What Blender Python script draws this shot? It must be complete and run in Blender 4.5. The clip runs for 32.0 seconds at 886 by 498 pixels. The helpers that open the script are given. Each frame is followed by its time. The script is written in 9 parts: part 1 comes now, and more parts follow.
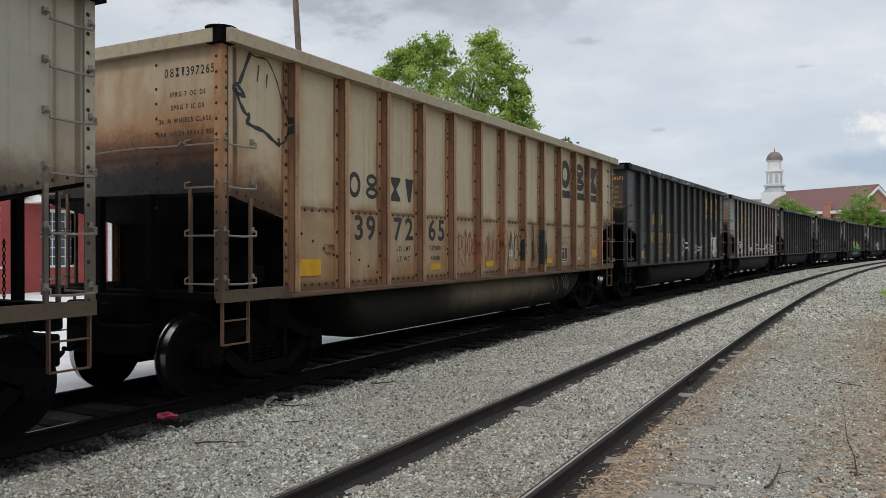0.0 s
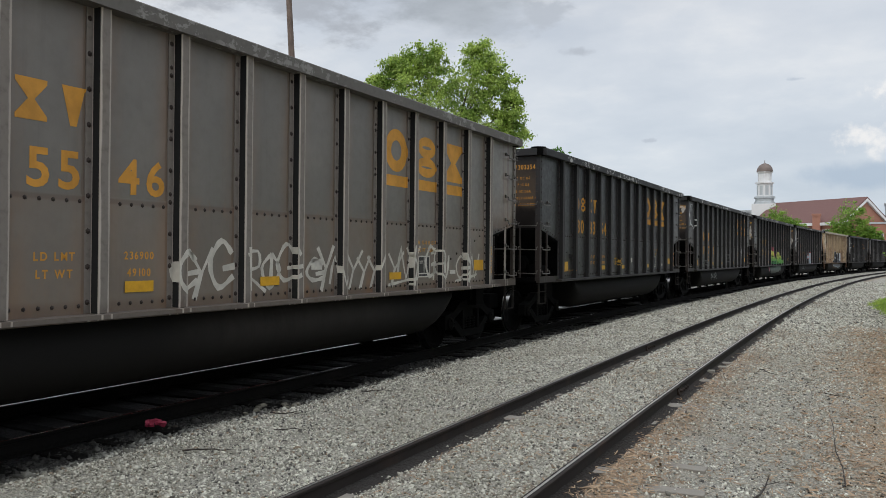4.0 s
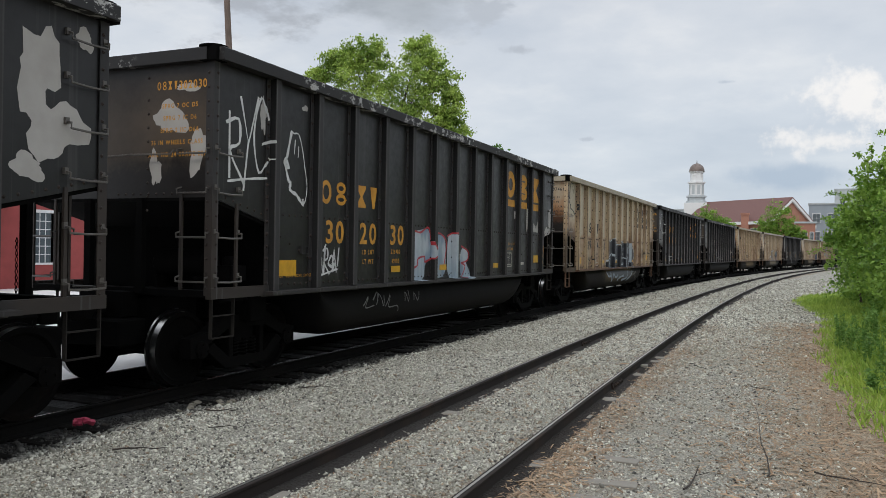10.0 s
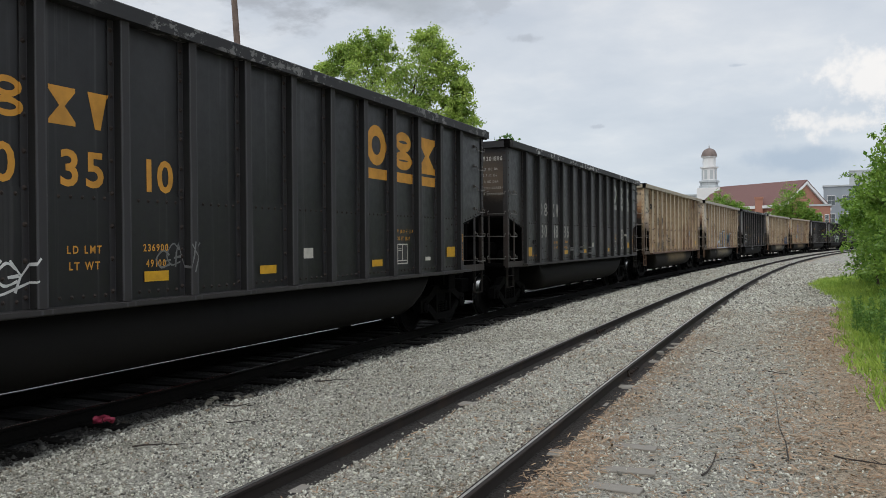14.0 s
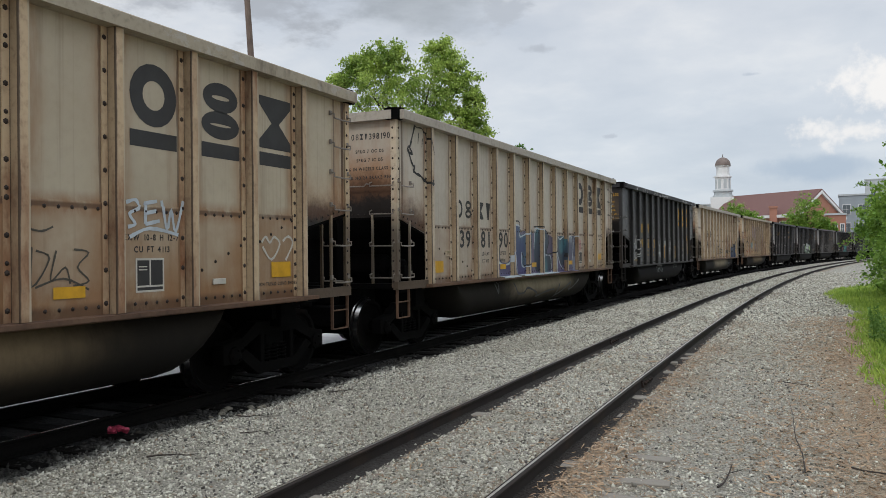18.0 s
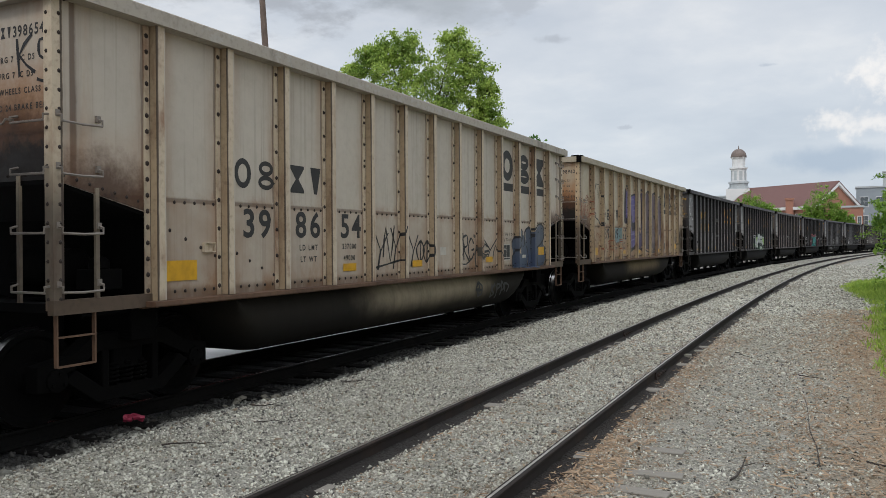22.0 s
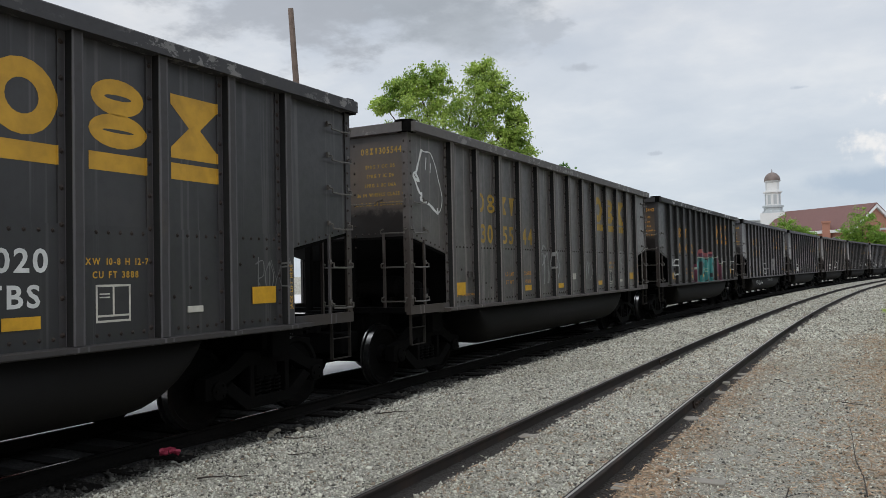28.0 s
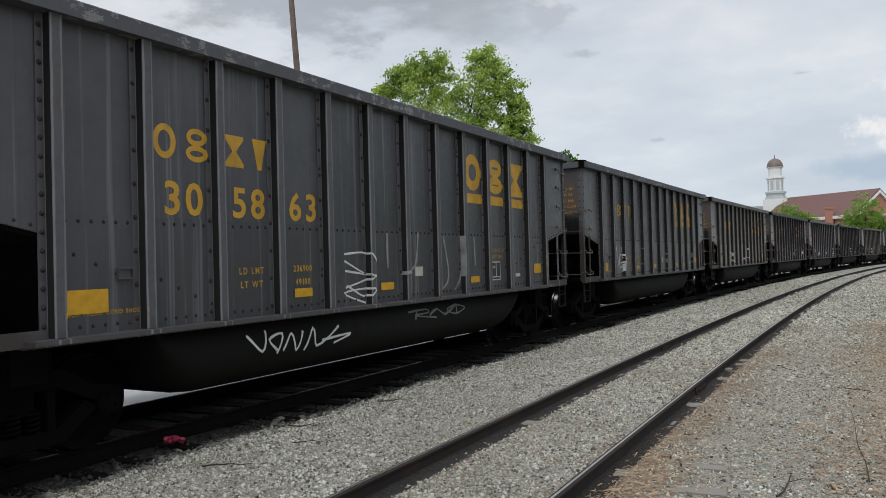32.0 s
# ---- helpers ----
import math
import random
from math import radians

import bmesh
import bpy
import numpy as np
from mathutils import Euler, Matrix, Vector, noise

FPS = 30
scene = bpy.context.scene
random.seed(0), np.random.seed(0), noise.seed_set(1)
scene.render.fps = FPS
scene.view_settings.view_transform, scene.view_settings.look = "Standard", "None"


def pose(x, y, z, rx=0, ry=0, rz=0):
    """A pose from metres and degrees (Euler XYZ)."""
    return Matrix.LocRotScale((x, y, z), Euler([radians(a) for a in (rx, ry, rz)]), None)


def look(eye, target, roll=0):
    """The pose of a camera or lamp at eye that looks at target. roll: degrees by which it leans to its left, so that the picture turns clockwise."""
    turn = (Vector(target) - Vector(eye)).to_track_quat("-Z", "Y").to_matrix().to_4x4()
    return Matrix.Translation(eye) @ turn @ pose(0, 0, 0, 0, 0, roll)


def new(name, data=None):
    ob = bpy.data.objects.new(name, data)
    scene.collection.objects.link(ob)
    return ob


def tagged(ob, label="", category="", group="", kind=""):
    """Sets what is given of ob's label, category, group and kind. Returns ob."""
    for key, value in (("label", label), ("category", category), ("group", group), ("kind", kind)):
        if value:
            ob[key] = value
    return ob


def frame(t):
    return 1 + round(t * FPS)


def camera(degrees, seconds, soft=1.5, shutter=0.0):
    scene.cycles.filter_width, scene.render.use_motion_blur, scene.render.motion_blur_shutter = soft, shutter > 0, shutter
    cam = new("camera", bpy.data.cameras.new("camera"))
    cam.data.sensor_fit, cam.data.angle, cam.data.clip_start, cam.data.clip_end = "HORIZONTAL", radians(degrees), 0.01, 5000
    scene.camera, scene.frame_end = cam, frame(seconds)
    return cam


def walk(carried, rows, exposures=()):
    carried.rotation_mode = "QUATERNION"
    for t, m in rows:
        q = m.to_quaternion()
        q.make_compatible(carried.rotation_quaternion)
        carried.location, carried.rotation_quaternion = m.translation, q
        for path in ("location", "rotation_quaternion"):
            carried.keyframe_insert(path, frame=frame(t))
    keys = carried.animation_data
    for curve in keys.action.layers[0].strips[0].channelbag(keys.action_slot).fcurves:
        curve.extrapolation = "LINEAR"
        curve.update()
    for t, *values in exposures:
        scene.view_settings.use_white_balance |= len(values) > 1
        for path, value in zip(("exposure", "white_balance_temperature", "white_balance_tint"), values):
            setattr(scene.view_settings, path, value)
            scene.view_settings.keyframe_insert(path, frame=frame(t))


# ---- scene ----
# ---------------------------------------------------------------- camera
EYE = (0.0, 0.0, 1.72)
cam = camera(58.5, 32.0, soft=0.35)


def aim(yaw, pitch, roll):
    """A pose at the eye, degrees: yaw to the left of +y, pitch up, roll as look()."""
    a, b = radians(yaw), radians(pitch)
    d = Vector((-math.sin(a) * math.cos(b), math.cos(a) * math.cos(b), math.sin(b)))
    return look(EYE, Vector(EYE) + d, roll)


# seconds, yaw, pitch, roll
PATH = (
    (0, 27.603, -0.286, 0.000),
    (0.5, 27.448, -0.233, 0.006),
    (1, 27.416, -0.122, 0.052),
    (1.5, 27.488, -0.039, 0.107),
    (2, 27.569, 0.134, 0.222),
    (2.5, 27.456, 0.310, 0.365),
    (3, 27.380, 0.349, 0.362),
    (3.5, 27.313, 0.316, 0.394),
    (5.5, 25.669, 0.425, 0.825),
    (6, 25.618, 0.037, 0.734),
    (6.5, 25.250, 0.161, 0.580),
    (7, 25.145, 0.029, 0.298),
    (7.5, 25.266, -0.129, 0.087),
    (8, 25.413, 0.006, 0.209),
    (8.5, 25.518, -0.240, 0.370),
    (9, 25.167, -0.258, 0.511),
    (9.5, 23.532, 0.108, 0.807),
    (10, 22.588, 0.060, 0.901),
    (10.5, 22.721, -0.032, 0.858),
    (11, 22.816, 0.100, 0.483),
    (11.5, 22.945, 0.093, 0.380),
    (12, 23.048, 0.131, 0.185),
    (12.5, 23.153, -0.076, -0.022),
    (13, 23.261, -0.255, -0.185),
    (13.5, 23.373, -0.520, -0.263),
    (14, 23.499, -0.570, -0.420),
    (14.5, 23.608, -0.457, -0.424),
    (16.5, 24.098, 0.319, -0.598),
    (17, 24.173, 0.526, -0.452),
    (17.5, 24.285, 0.372, -0.694),
    (18, 24.411, 0.176, -0.542),
    (18.5, 24.551, 0.065, -0.487),
    (19, 24.676, 0.110, -0.422),
    (19.5, 24.800, 0.215, -0.666),
    (20, 24.903, 0.201, -0.706),
    (20.5, 25.014, 0.186, -0.648),
    (21, 25.138, -0.060, -0.467),
    (21.5, 25.254, -0.391, -0.236),
    (22, 25.384, -0.466, -0.308),
    (22.5, 25.501, -0.246, -0.361),
    (23, 25.592, -0.054, -0.455),
    (23.5, 25.697, 0.033, -0.512),
    (24, 25.825, 0.002, -0.666),
    (24.5, 25.966, -0.032, -0.720),
    (25, 26.081, 0.014, -0.662),
    (25.5, 26.192, 0.362, -0.981),
    (27.5, 27.204, 1.346, -1.447),
    (28, 27.616, 1.723, -1.254),
    (28.5, 27.671, 2.074, -1.099),
    (29, 27.784, 2.403, -0.938),
    (29.5, 27.996, 2.027, -1.133),
    (30, 27.958, 0.737, -1.119),
    (30.5, 28.099, 0.862, -0.907),
    (31, 27.863, 1.101, -0.843),
    (31.5, 27.774, 0.825, -1.056),
    (32, 27.797, 0.849, -1.529),
)

walk(cam, [(t, aim(y, p, r)) for t, y, p, r in PATH])

# ---------------------------------------------------------------- tracks and train timing
BEND_Y, BEND_X, BEND_R = 6.0, 644.15, 650.0     # where the curve begins, its centre's x, radius of the train's near side
TRAIN_X, TRAIN_Z, LIFT = -7.475, 0.0, 0.14                 # centre line and rail height of the train's track; body height over the springs
SIDING_X = -2.76                                # centre line of the empty track
GAUGE = 1.505                                   # between rail head centres
COUPLED = 1.555                                  # between the bodies of two cars


def on_track(x0, s, dx=0.0):
    """Place and heading (degrees to the left of +y) at arc s of the line that starts at x0, dx to its right."""
    r = BEND_X - x0
    if s <= BEND_Y:
        return x0 + dx, s, 0.0
    a = (s - BEND_Y) / r
    return BEND_X - (r - dx) * math.cos(a), BEND_Y + (r - dx) * math.sin(a), -math.degrees(a)


def gone(t):
    """How far the train has come after t seconds."""
    return -6.279 + 9.4422 * t + 0.0034 * t * t


# ---------------------------------------------------------------- sky and sun
def build_sky():
    world = bpy.data.worlds.new("sky")
    scene.world = world
    world.use_nodes = True
    nt = world.node_tree
    nt.nodes.clear()
    N, K = nt.nodes.new, nt.links.new
    out, bg = N("ShaderNodeOutputWorld"), N("ShaderNodeBackground")
    sky = N("ShaderNodeTexSky")
    sky.sky_type, sky.sun_disc = "NISHITA", False
    sky.sun_elevation, sky.sun_rotation = radians(58), radians(SUN_TURN)
    tc = N("ShaderNodeTexCoord")
    sep = N("ShaderNodeSeparateXYZ")
    K(tc.outputs["Generated"], sep.inputs[0])
    add = N("ShaderNodeMath")
    add.operation = "ADD"
    add.inputs[1].default_value = 0.22
    K(sep.outputs["Z"], add.inputs[0])
    mx = N("ShaderNodeMath")
    mx.operation = "MAXIMUM"
    mx.inputs[1].default_value = 0.08
    K(add.outputs[0], mx.inputs[0])
    div = N("ShaderNodeVectorMath")
    div.operation = "DIVIDE"
    K(tc.outputs["Generated"], div.inputs[0])
    K(mx.outputs[0], div.inputs[1])

    def noise_tex(scale, detail, rough, shift):
        mp = N("ShaderNodeMapping")
        mp.inputs["Location"].default_value = shift
        K(div.outputs[0], mp.inputs[0])
        n = N("ShaderNodeTexNoise")
        n.inputs["Scale"].default_value, n.inputs["Detail"].default_value, n.inputs["Roughness"].default_value = scale, detail, rough
        K(mp.outputs[0], n.inputs["Vector"])
        return n

    def ramp(src, stops):
        r = N("ShaderNodeValToRGB")
        K(src, r.inputs[0])
        e = r.color_ramp.elements
        e[0].position, e[0].color = stops[0][0], (*stops[0][1], 1)
        e[1].position, e[1].color = stops[-1][0], (*stops[-1][1], 1)
        for p, c in stops[1:-1]:
            q = e.new(p)
            q.color = (*c, 1)
        return r

    def mix(f, a, b):
        m = N("ShaderNodeMix")
        m.data_type = "RGBA"
        K(f, m.inputs[0])
        K(a, m.inputs[6])
        K(b, m.inputs[7])
        return m.outputs[2]

    clouds = noise_tex(0.75, 7, 0.55, (3.1, 1.7, 0.4))
    banks = noise_tex(2.1, 7, 0.55, (0.3, 5.2, 1.0))
    veil = ramp(clouds.outputs[0], [(0.30, (0.38, 0.41, 0.46)), (0.44, (0.58, 0.62, 0.68)), (0.56, (0.72, 0.75, 0.79)), (0.74, (0.88, 0.88, 0.88))])
    lumps = ramp(banks.outputs[0], [(0.36, (0.48, 0.54, 0.63)), (0.52, (0.66, 0.70, 0.76)), (0.68, (1.0, 0.98, 0.95))])
    half = N("ShaderNodeValue")
    half.outputs[0].default_value = 0.42
    cloud = mix(half.outputs[0], veil.outputs[0], lumps.outputs[0])
    dim = N("ShaderNodeVectorMath")
    dim.operation = "SCALE"
    dim.inputs["Scale"].default_value = 0.10
    K(sky.outputs[0], dim.inputs[0])
    cover = N("ShaderNodeValue")
    cover.outputs[0].default_value = 0.88
    colour = mix(cover.outputs[0], dim.outputs[0], cloud)
    rim = N("ShaderNodeMapRange")
    for key, value in (("From Min", 0.02), ("From Max", 0.30), ("To Min", 0.5), ("To Max", 0.0)):
        rim.inputs[key].default_value = value
    K(sep.outputs["Z"], rim.inputs["Value"])
    pale_blue = N("ShaderNodeRGB")
    pale_blue.outputs[0].default_value = (0.57, 0.66, 0.75, 1)
    colour = mix(rim.outputs[0], colour, pale_blue.outputs[0])
    # single clouds: heading to the left of +y, height, spread, flatness, colour
    puff = noise_tex(5.0, 8, 0.6, (7.7, 2.0, 3.0))
    heap = N("ShaderNodeTexNoise")
    heap.inputs["Scale"].default_value, heap.inputs["Detail"].default_value, heap.inputs["Roughness"].default_value = 26.0, 7, 0.6
    K(tc.outputs["Generated"], heap.inputs["Vector"])
    for az, up, size, flat, tint, ragged, grain in (
            (26.0, 17.6, 0.115, 2.2, (0.42, 0.46, 0.51), 0.10, puff), (30.5, 20.5, 0.20, 2.4, (0.35, 0.385, 0.43), 0.2, puff), (20.0, 16.6, 0.035, 2.6, (0.47, 0.51, 0.57), 0.09, puff), (40.0, 19.0, 0.16, 1.8, (0.40, 0.43, 0.48), 0.25, puff),
            (1.0, 20.5, 0.05, 3.0, (0.46, 0.49, 0.54), 0.10, puff), (17.4, 14.2, 0.020, 3.2, (0.46, 0.50, 0.56), 0.03, heap), (12.4, 8.0, 0.012, 3.0, (0.50, 0.55, 0.62), 0.03, heap), (3.0, 11.6, 0.022, 6.0, (0.50, 0.56, 0.64), 0.03, heap),
            (-1.0, 5.2, 0.09, 4.5, (0.42, 0.51, 0.62), 0.05, heap), (-4.6, 10.0, 0.046, 1.15, (0.93, 0.91, 0.89), 0.06, heap), (-2.6, 7.4, 0.052, 2.6, (0.88, 0.87, 0.86), 0.07, heap), (-9.5, 9.4, 0.07, 1.3, (0.92, 0.90, 0.88), 0.08, heap)):
        a, b = radians(az), radians(up)
        off = N("ShaderNodeVectorMath")
        off.operation = "SUBTRACT"
        off.inputs[1].default_value = (-math.sin(a) * math.cos(b), math.cos(a) * math.cos(b), math.sin(b))
        K(tc.outputs["Generated"], off.inputs[0])
        fl = N("ShaderNodeVectorMath")
        fl.operation = "MULTIPLY"
        fl.inputs[1].default_value = (1, 1, flat)
        K(off.outputs[0], fl.inputs[0])
        far = N("ShaderNodeVectorMath")
        far.operation = "LENGTH"
        K(fl.outputs[0], far.inputs[0])
        wobble = N("ShaderNodeMath")
        wobble.operation = "MULTIPLY_ADD"
        K(grain.outputs[0], wobble.inputs[0])
        wobble.inputs[1].default_value = -2.2 * ragged
        K(far.outputs["Value"], wobble.inputs[2])
        mask = N("ShaderNodeMapRange")
        mask.interpolation_type = "SMOOTHSTEP"
        for key, value in (("From Min", size - 1.1 * ragged), ("From Max", size * 0.3 - 1.1 * ragged), ("To Min", 0.0), ("To Max", 0.85)):
            mask.inputs[key].default_value = value
        K(wobble.outputs[0], mask.inputs["Value"])
        tone = N("ShaderNodeRGB")
        tone.outputs[0].default_value = (*tint, 1)
        colour = mix(mask.outputs[0], colour, tone.outputs[0])
    K(colour, bg.inputs[0])
    # an overcast sky is brighter overhead than at its rim
    rise = N("ShaderNodeMapRange")
    rise.interpolation_type = "SMOOTHSTEP"
    for key, value in (("From Min", 0.30), ("From Max", 0.95), ("To Min", 1.0), ("To Max", 2.2)):
        rise.inputs[key].default_value = value
    K(sep.outputs["Z"], rise.inputs["Value"])
    K(rise.outputs[0], bg.inputs[1])
    K(bg.outputs[0], out.inputs[0])


SUN_TURN = 176.0
build_sky()
sun = new("sun", bpy.data.lights.new("sun", "SUN"))
sun.data.energy, sun.data.angle, sun.data.color = 0.9, radians(14), (1.0, 0.96, 0.9)
sun.matrix_world = look((4, -42, 62), (0, 10, 0))
scene.view_settings.exposure = 0.05


# ---------------------------------------------------------------- materials
class Shade:
    """A small helper that chains shader nodes."""

    def __init__(self, name, rough=0.7, metal=0.0):
        self.mat = bpy.data.materials.new(name)
        self.mat.use_nodes = True
        self.nt = self.mat.node_tree
        self.bsdf = self.nt.nodes["Principled BSDF"]
        self.bsdf.inputs["Roughness"].default_value = rough
        self.bsdf.inputs["Metallic"].default_value = metal
        self.tc = self.nt.nodes.new("ShaderNodeTexCoord").outputs["Object"]

    def put(self, sock, v):
        if isinstance(v, (int, float)):
            sock.default_value = v
        elif isinstance(v, (tuple, list)):
            sock.default_value = (*v, 1) if len(v) == 3 and sock.type == "RGBA" else v
        else:
            self.nt.links.new(v, sock)

    def noise(self, scale, detail=4, rough=0.55, stretch=(1, 1, 1), vec=None):
        mp = self.nt.nodes.new("ShaderNodeMapping")
        mp.inputs["Scale"].default_value = stretch
        self.put(mp.inputs[0], vec or self.tc)
        n = self.nt.nodes.new("ShaderNodeTexNoise")
        n.inputs["Scale"].default_value, n.inputs["Detail"].default_value, n.inputs["Roughness"].default_value = scale, detail, rough
        self.nt.links.new(mp.outputs[0], n.inputs["Vector"])
        return n.outputs[0]

    def cells(self, scale, feature="F1", out="Distance", vec=None):
        n = self.nt.nodes.new("ShaderNodeTexVoronoi")
        n.feature = feature
        n.inputs["Scale"].default_value = scale
        self.put(n.inputs["Vector"], vec or self.tc)
        return n.outputs[out]

    def axis(self, k):
        n = self.nt.nodes.new("ShaderNodeSeparateXYZ")
        self.nt.links.new(self.tc, n.inputs[0])
        return n.outputs[k]

    def rand(self):
        return self.nt.nodes.new("ShaderNodeObjectInfo").outputs["Random"]

    def island(self):
        return self.nt.nodes.new("ShaderNodeNewGeometry").outputs["Random Per Island"]

    def math(self, op, a, b=0.0):
        n = self.nt.nodes.new("ShaderNodeMath")
        n.operation = op
        self.put(n.inputs[0], a)
        self.put(n.inputs[1], b)
        return n.outputs[0]

    def step(self, v, lo, hi, a=0.0, b=1.0):
        n = self.nt.nodes.new("ShaderNodeMapRange")
        n.interpolation_type = "SMOOTHSTEP"
        self.put(n.inputs["Value"], v)
        for i, q in zip(("From Min", "From Max", "To Min", "To Max"), (lo, hi, a, b)):
            n.inputs[i].default_value = q
        return n.outputs[0]

    def mix(self, f, a, b, kind="MIX"):
        n = self.nt.nodes.new("ShaderNodeMix")
        n.data_type, n.blend_type = "RGBA", kind
        self.put(n.inputs[0], f)
        self.put(n.inputs[6], a)
        self.put(n.inputs[7], b)
        return n.outputs[2]

    def done(self, color, rough=None, bump=None, strength=0.3, distance=0.01, **more):
        self.put(self.bsdf.inputs["Base Color"], color)
        if rough is not None:
            self.put(self.bsdf.inputs["Roughness"], rough)
        if bump is not None:
            b = self.nt.nodes.new("ShaderNodeBump")
            b.inputs["Strength"].default_value, b.inputs["Distance"].default_value = strength, distance
            self.put(b.inputs["Height"], bump)
            self.nt.links.new(b.outputs[0], self.bsdf.inputs["Normal"])
        for k, v in more.items():
            self.put(self.bsdf.inputs[k.replace("_", " ")], v)
        return self.mat


def car_paint(name, base, dirt, rust=0.0, rough=0.55, soot=1.0, fade=0.35, rust_color=(0.20, 0.10, 0.047), e0=7.3035, dust=0.0, first=0.0, pitch=1.0):
    """Old coach paint: chalky patches, rain streaks, rust at seams and sill, brake soot round the ends."""
    m = Shade(name, rough)
    y, z = m.axis(1), m.math("SUBTRACT", m.axis(2), LIFT)
    big, fine = m.noise(0.9, 5, 0.6), m.noise(9.0, 6, 0.65)
    streak = m.noise(1.0, 5, 0.7, (3.0, 7.0, 0.22))
    c = m.mix(m.step(big, 0.35, 0.7, 0, fade), base, dirt)
    c = m.mix(m.step(streak, 0.52, 0.72, 0, 0.45 * fade + 0.15), c, tuple(0.45 * q for q in dirt))
    c = m.mix(m.step(fine, 0.4, 0.75, 0, 0.16), c, tuple(0.6 * q for q in base))
    c = m.mix(m.math("MULTIPLY", m.rand(), 0.16 if rust else 0.5), c, tuple(0.55 * q for q in base))
    runs = m.noise(1.0, 4, 0.6, (1.0, 11.0, 0.16))
    c = m.mix(m.step(runs, 0.54, 0.68, 0, 0.65 if not rust else 0.3), c, tuple(1.8 * q for q in dirt) if not rust else tuple(0.6 * q for q in dirt))
    if rust > 0:
        seam = m.math("ABSOLUTE", m.math("SUBTRACT", z, 2.03))
        near = m.math("MAXIMUM", m.step(seam, 0.16, 0.0), m.step(z, 1.42, 1.05))
        spot = m.noise(2.2, 7, 0.7, (1, 1, 0.5))
        line = m.math("MULTIPLY", m.math("MAXIMUM", m.step(seam, 0.035, 0.012), m.step(z, 1.16, 1.08)), m.step(spot, 0.25, 0.5, 0.2, 0.9))
        r = m.math("MULTIPLY", 1.0, m.math("MULTIPLY", m.math("ADD", m.math("MULTIPLY", near, 0.6), m.step(z, 2.2, 1.2, 0, 0.25)), m.step(spot, 0.58 - 0.25 * rust, 0.74 - 0.1 * rust)))
        c = m.mix(m.math("MINIMUM", m.math("MULTIPLY", r, 1.2 * rust + 0.4), 0.85), c, m.mix(fine, rust_color, tuple(1.5 * q for q in rust_color)))
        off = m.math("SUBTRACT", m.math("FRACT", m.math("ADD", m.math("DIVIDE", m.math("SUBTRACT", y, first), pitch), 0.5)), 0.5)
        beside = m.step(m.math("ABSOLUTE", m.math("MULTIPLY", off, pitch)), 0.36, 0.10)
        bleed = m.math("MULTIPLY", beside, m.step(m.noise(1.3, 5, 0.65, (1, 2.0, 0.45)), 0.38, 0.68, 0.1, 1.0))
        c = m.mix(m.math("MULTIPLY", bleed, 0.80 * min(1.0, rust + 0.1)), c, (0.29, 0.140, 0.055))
        d = m.math("MULTIPLY", off, pitch)
        ragged = m.math("ADD", d, m.math("MULTIPLY", m.math("SUBTRACT", m.noise(4.0, 5, 0.7, (1, 1, 0.35)), 0.5), 0.07))
        # behind each rib: its edge shadow painted as a ragged rust-dark line
        behind = m.math("MULTIPLY", m.step(d, 0.04, 0.06), m.step(ragged, 0.135, 0.10))
        before = m.math("MULTIPLY", m.step(d, -0.12, -0.13), m.step(ragged, -0.165, -0.15))
        edge_line = m.math("MAXIMUM", behind, m.math("MULTIPLY", before, 0.7))
        c = m.mix(m.math("MULTIPLY", edge_line, 0.55 + 0.4 * min(1.0, rust)), c, m.mix(fine, (0.035, 0.020, 0.012), (0.12, 0.06, 0.03)))
        wash = m.math("MULTIPLY", m.step(z, 2.05, 2.0), m.step(m.noise(0.7, 4, 0.6), 0.3, 0.65, 0.25, 1.0))
        c = m.mix(m.math("MULTIPLY", wash, 0.80 * rust), c, (0.25, 0.130, 0.056))
        c = m.mix(m.math("MULTIPLY", line, 0.85 * min(1.0, rust + 0.3)), c, m.mix(fine, (0.045, 0.024, 0.014), (0.13, 0.065, 0.032)))
    ends = m.step(m.math("ABSOLUTE", y), e0 - 1.4, e0 - 0.95)
    wob = m.math("MULTIPLY", m.math("SUBTRACT", m.noise(1.5, 3, 0.5), 0.5), 0.5)
    zz = m.math("ADD", m.math("ADD", z, wob), m.math("MULTIPLY", m.math("SUBTRACT", m.noise(16, 4, 0.7), 0.5), 0.28))
    face = m.step(m.math("ABSOLUTE", y), e0 - 0.015, e0 - 0.005)
    reach = m.math("ADD", zz, m.math("SUBTRACT", 0.15 if rust > 0 else 0.32, m.math("MULTIPLY", face, 0.47 if rust > 0 else 0.64)))
    if rust > 0:
        c = m.mix(m.math("MULTIPLY", m.math("MULTIPLY", ends, m.step(reach, 3.0, 2.35)), m.math("ADD", 0.45 * rust, m.math("MULTIPLY", face, 0.9 * min(1.0, rust + 0.3) - 0.45 * rust))), c, (0.33, 0.150, 0.055))
    else:
        band = m.math("MULTIPLY", m.step(zz, 2.35, 2.75), m.step(zz, 3.75, 3.0, 0.15, 1.0))
        c = m.mix(m.math("MULTIPLY", m.math("MULTIPLY", face, band), m.step(big, 0.25, 0.65, 0.25, 0.6)), c, (0.125, 0.092, 0.064))
    halo = m.math("MULTIPLY", ends, m.step(reach, 2.66, 2.26))
    if rust > 0:
        c = m.mix(m.math("MULTIPLY", halo, 0.95 * min(1.0, rust + 0.4)), c, (0.060, 0.026, 0.013))
    core = m.math("MULTIPLY", ends, m.step(reach, 2.24, 2.09))
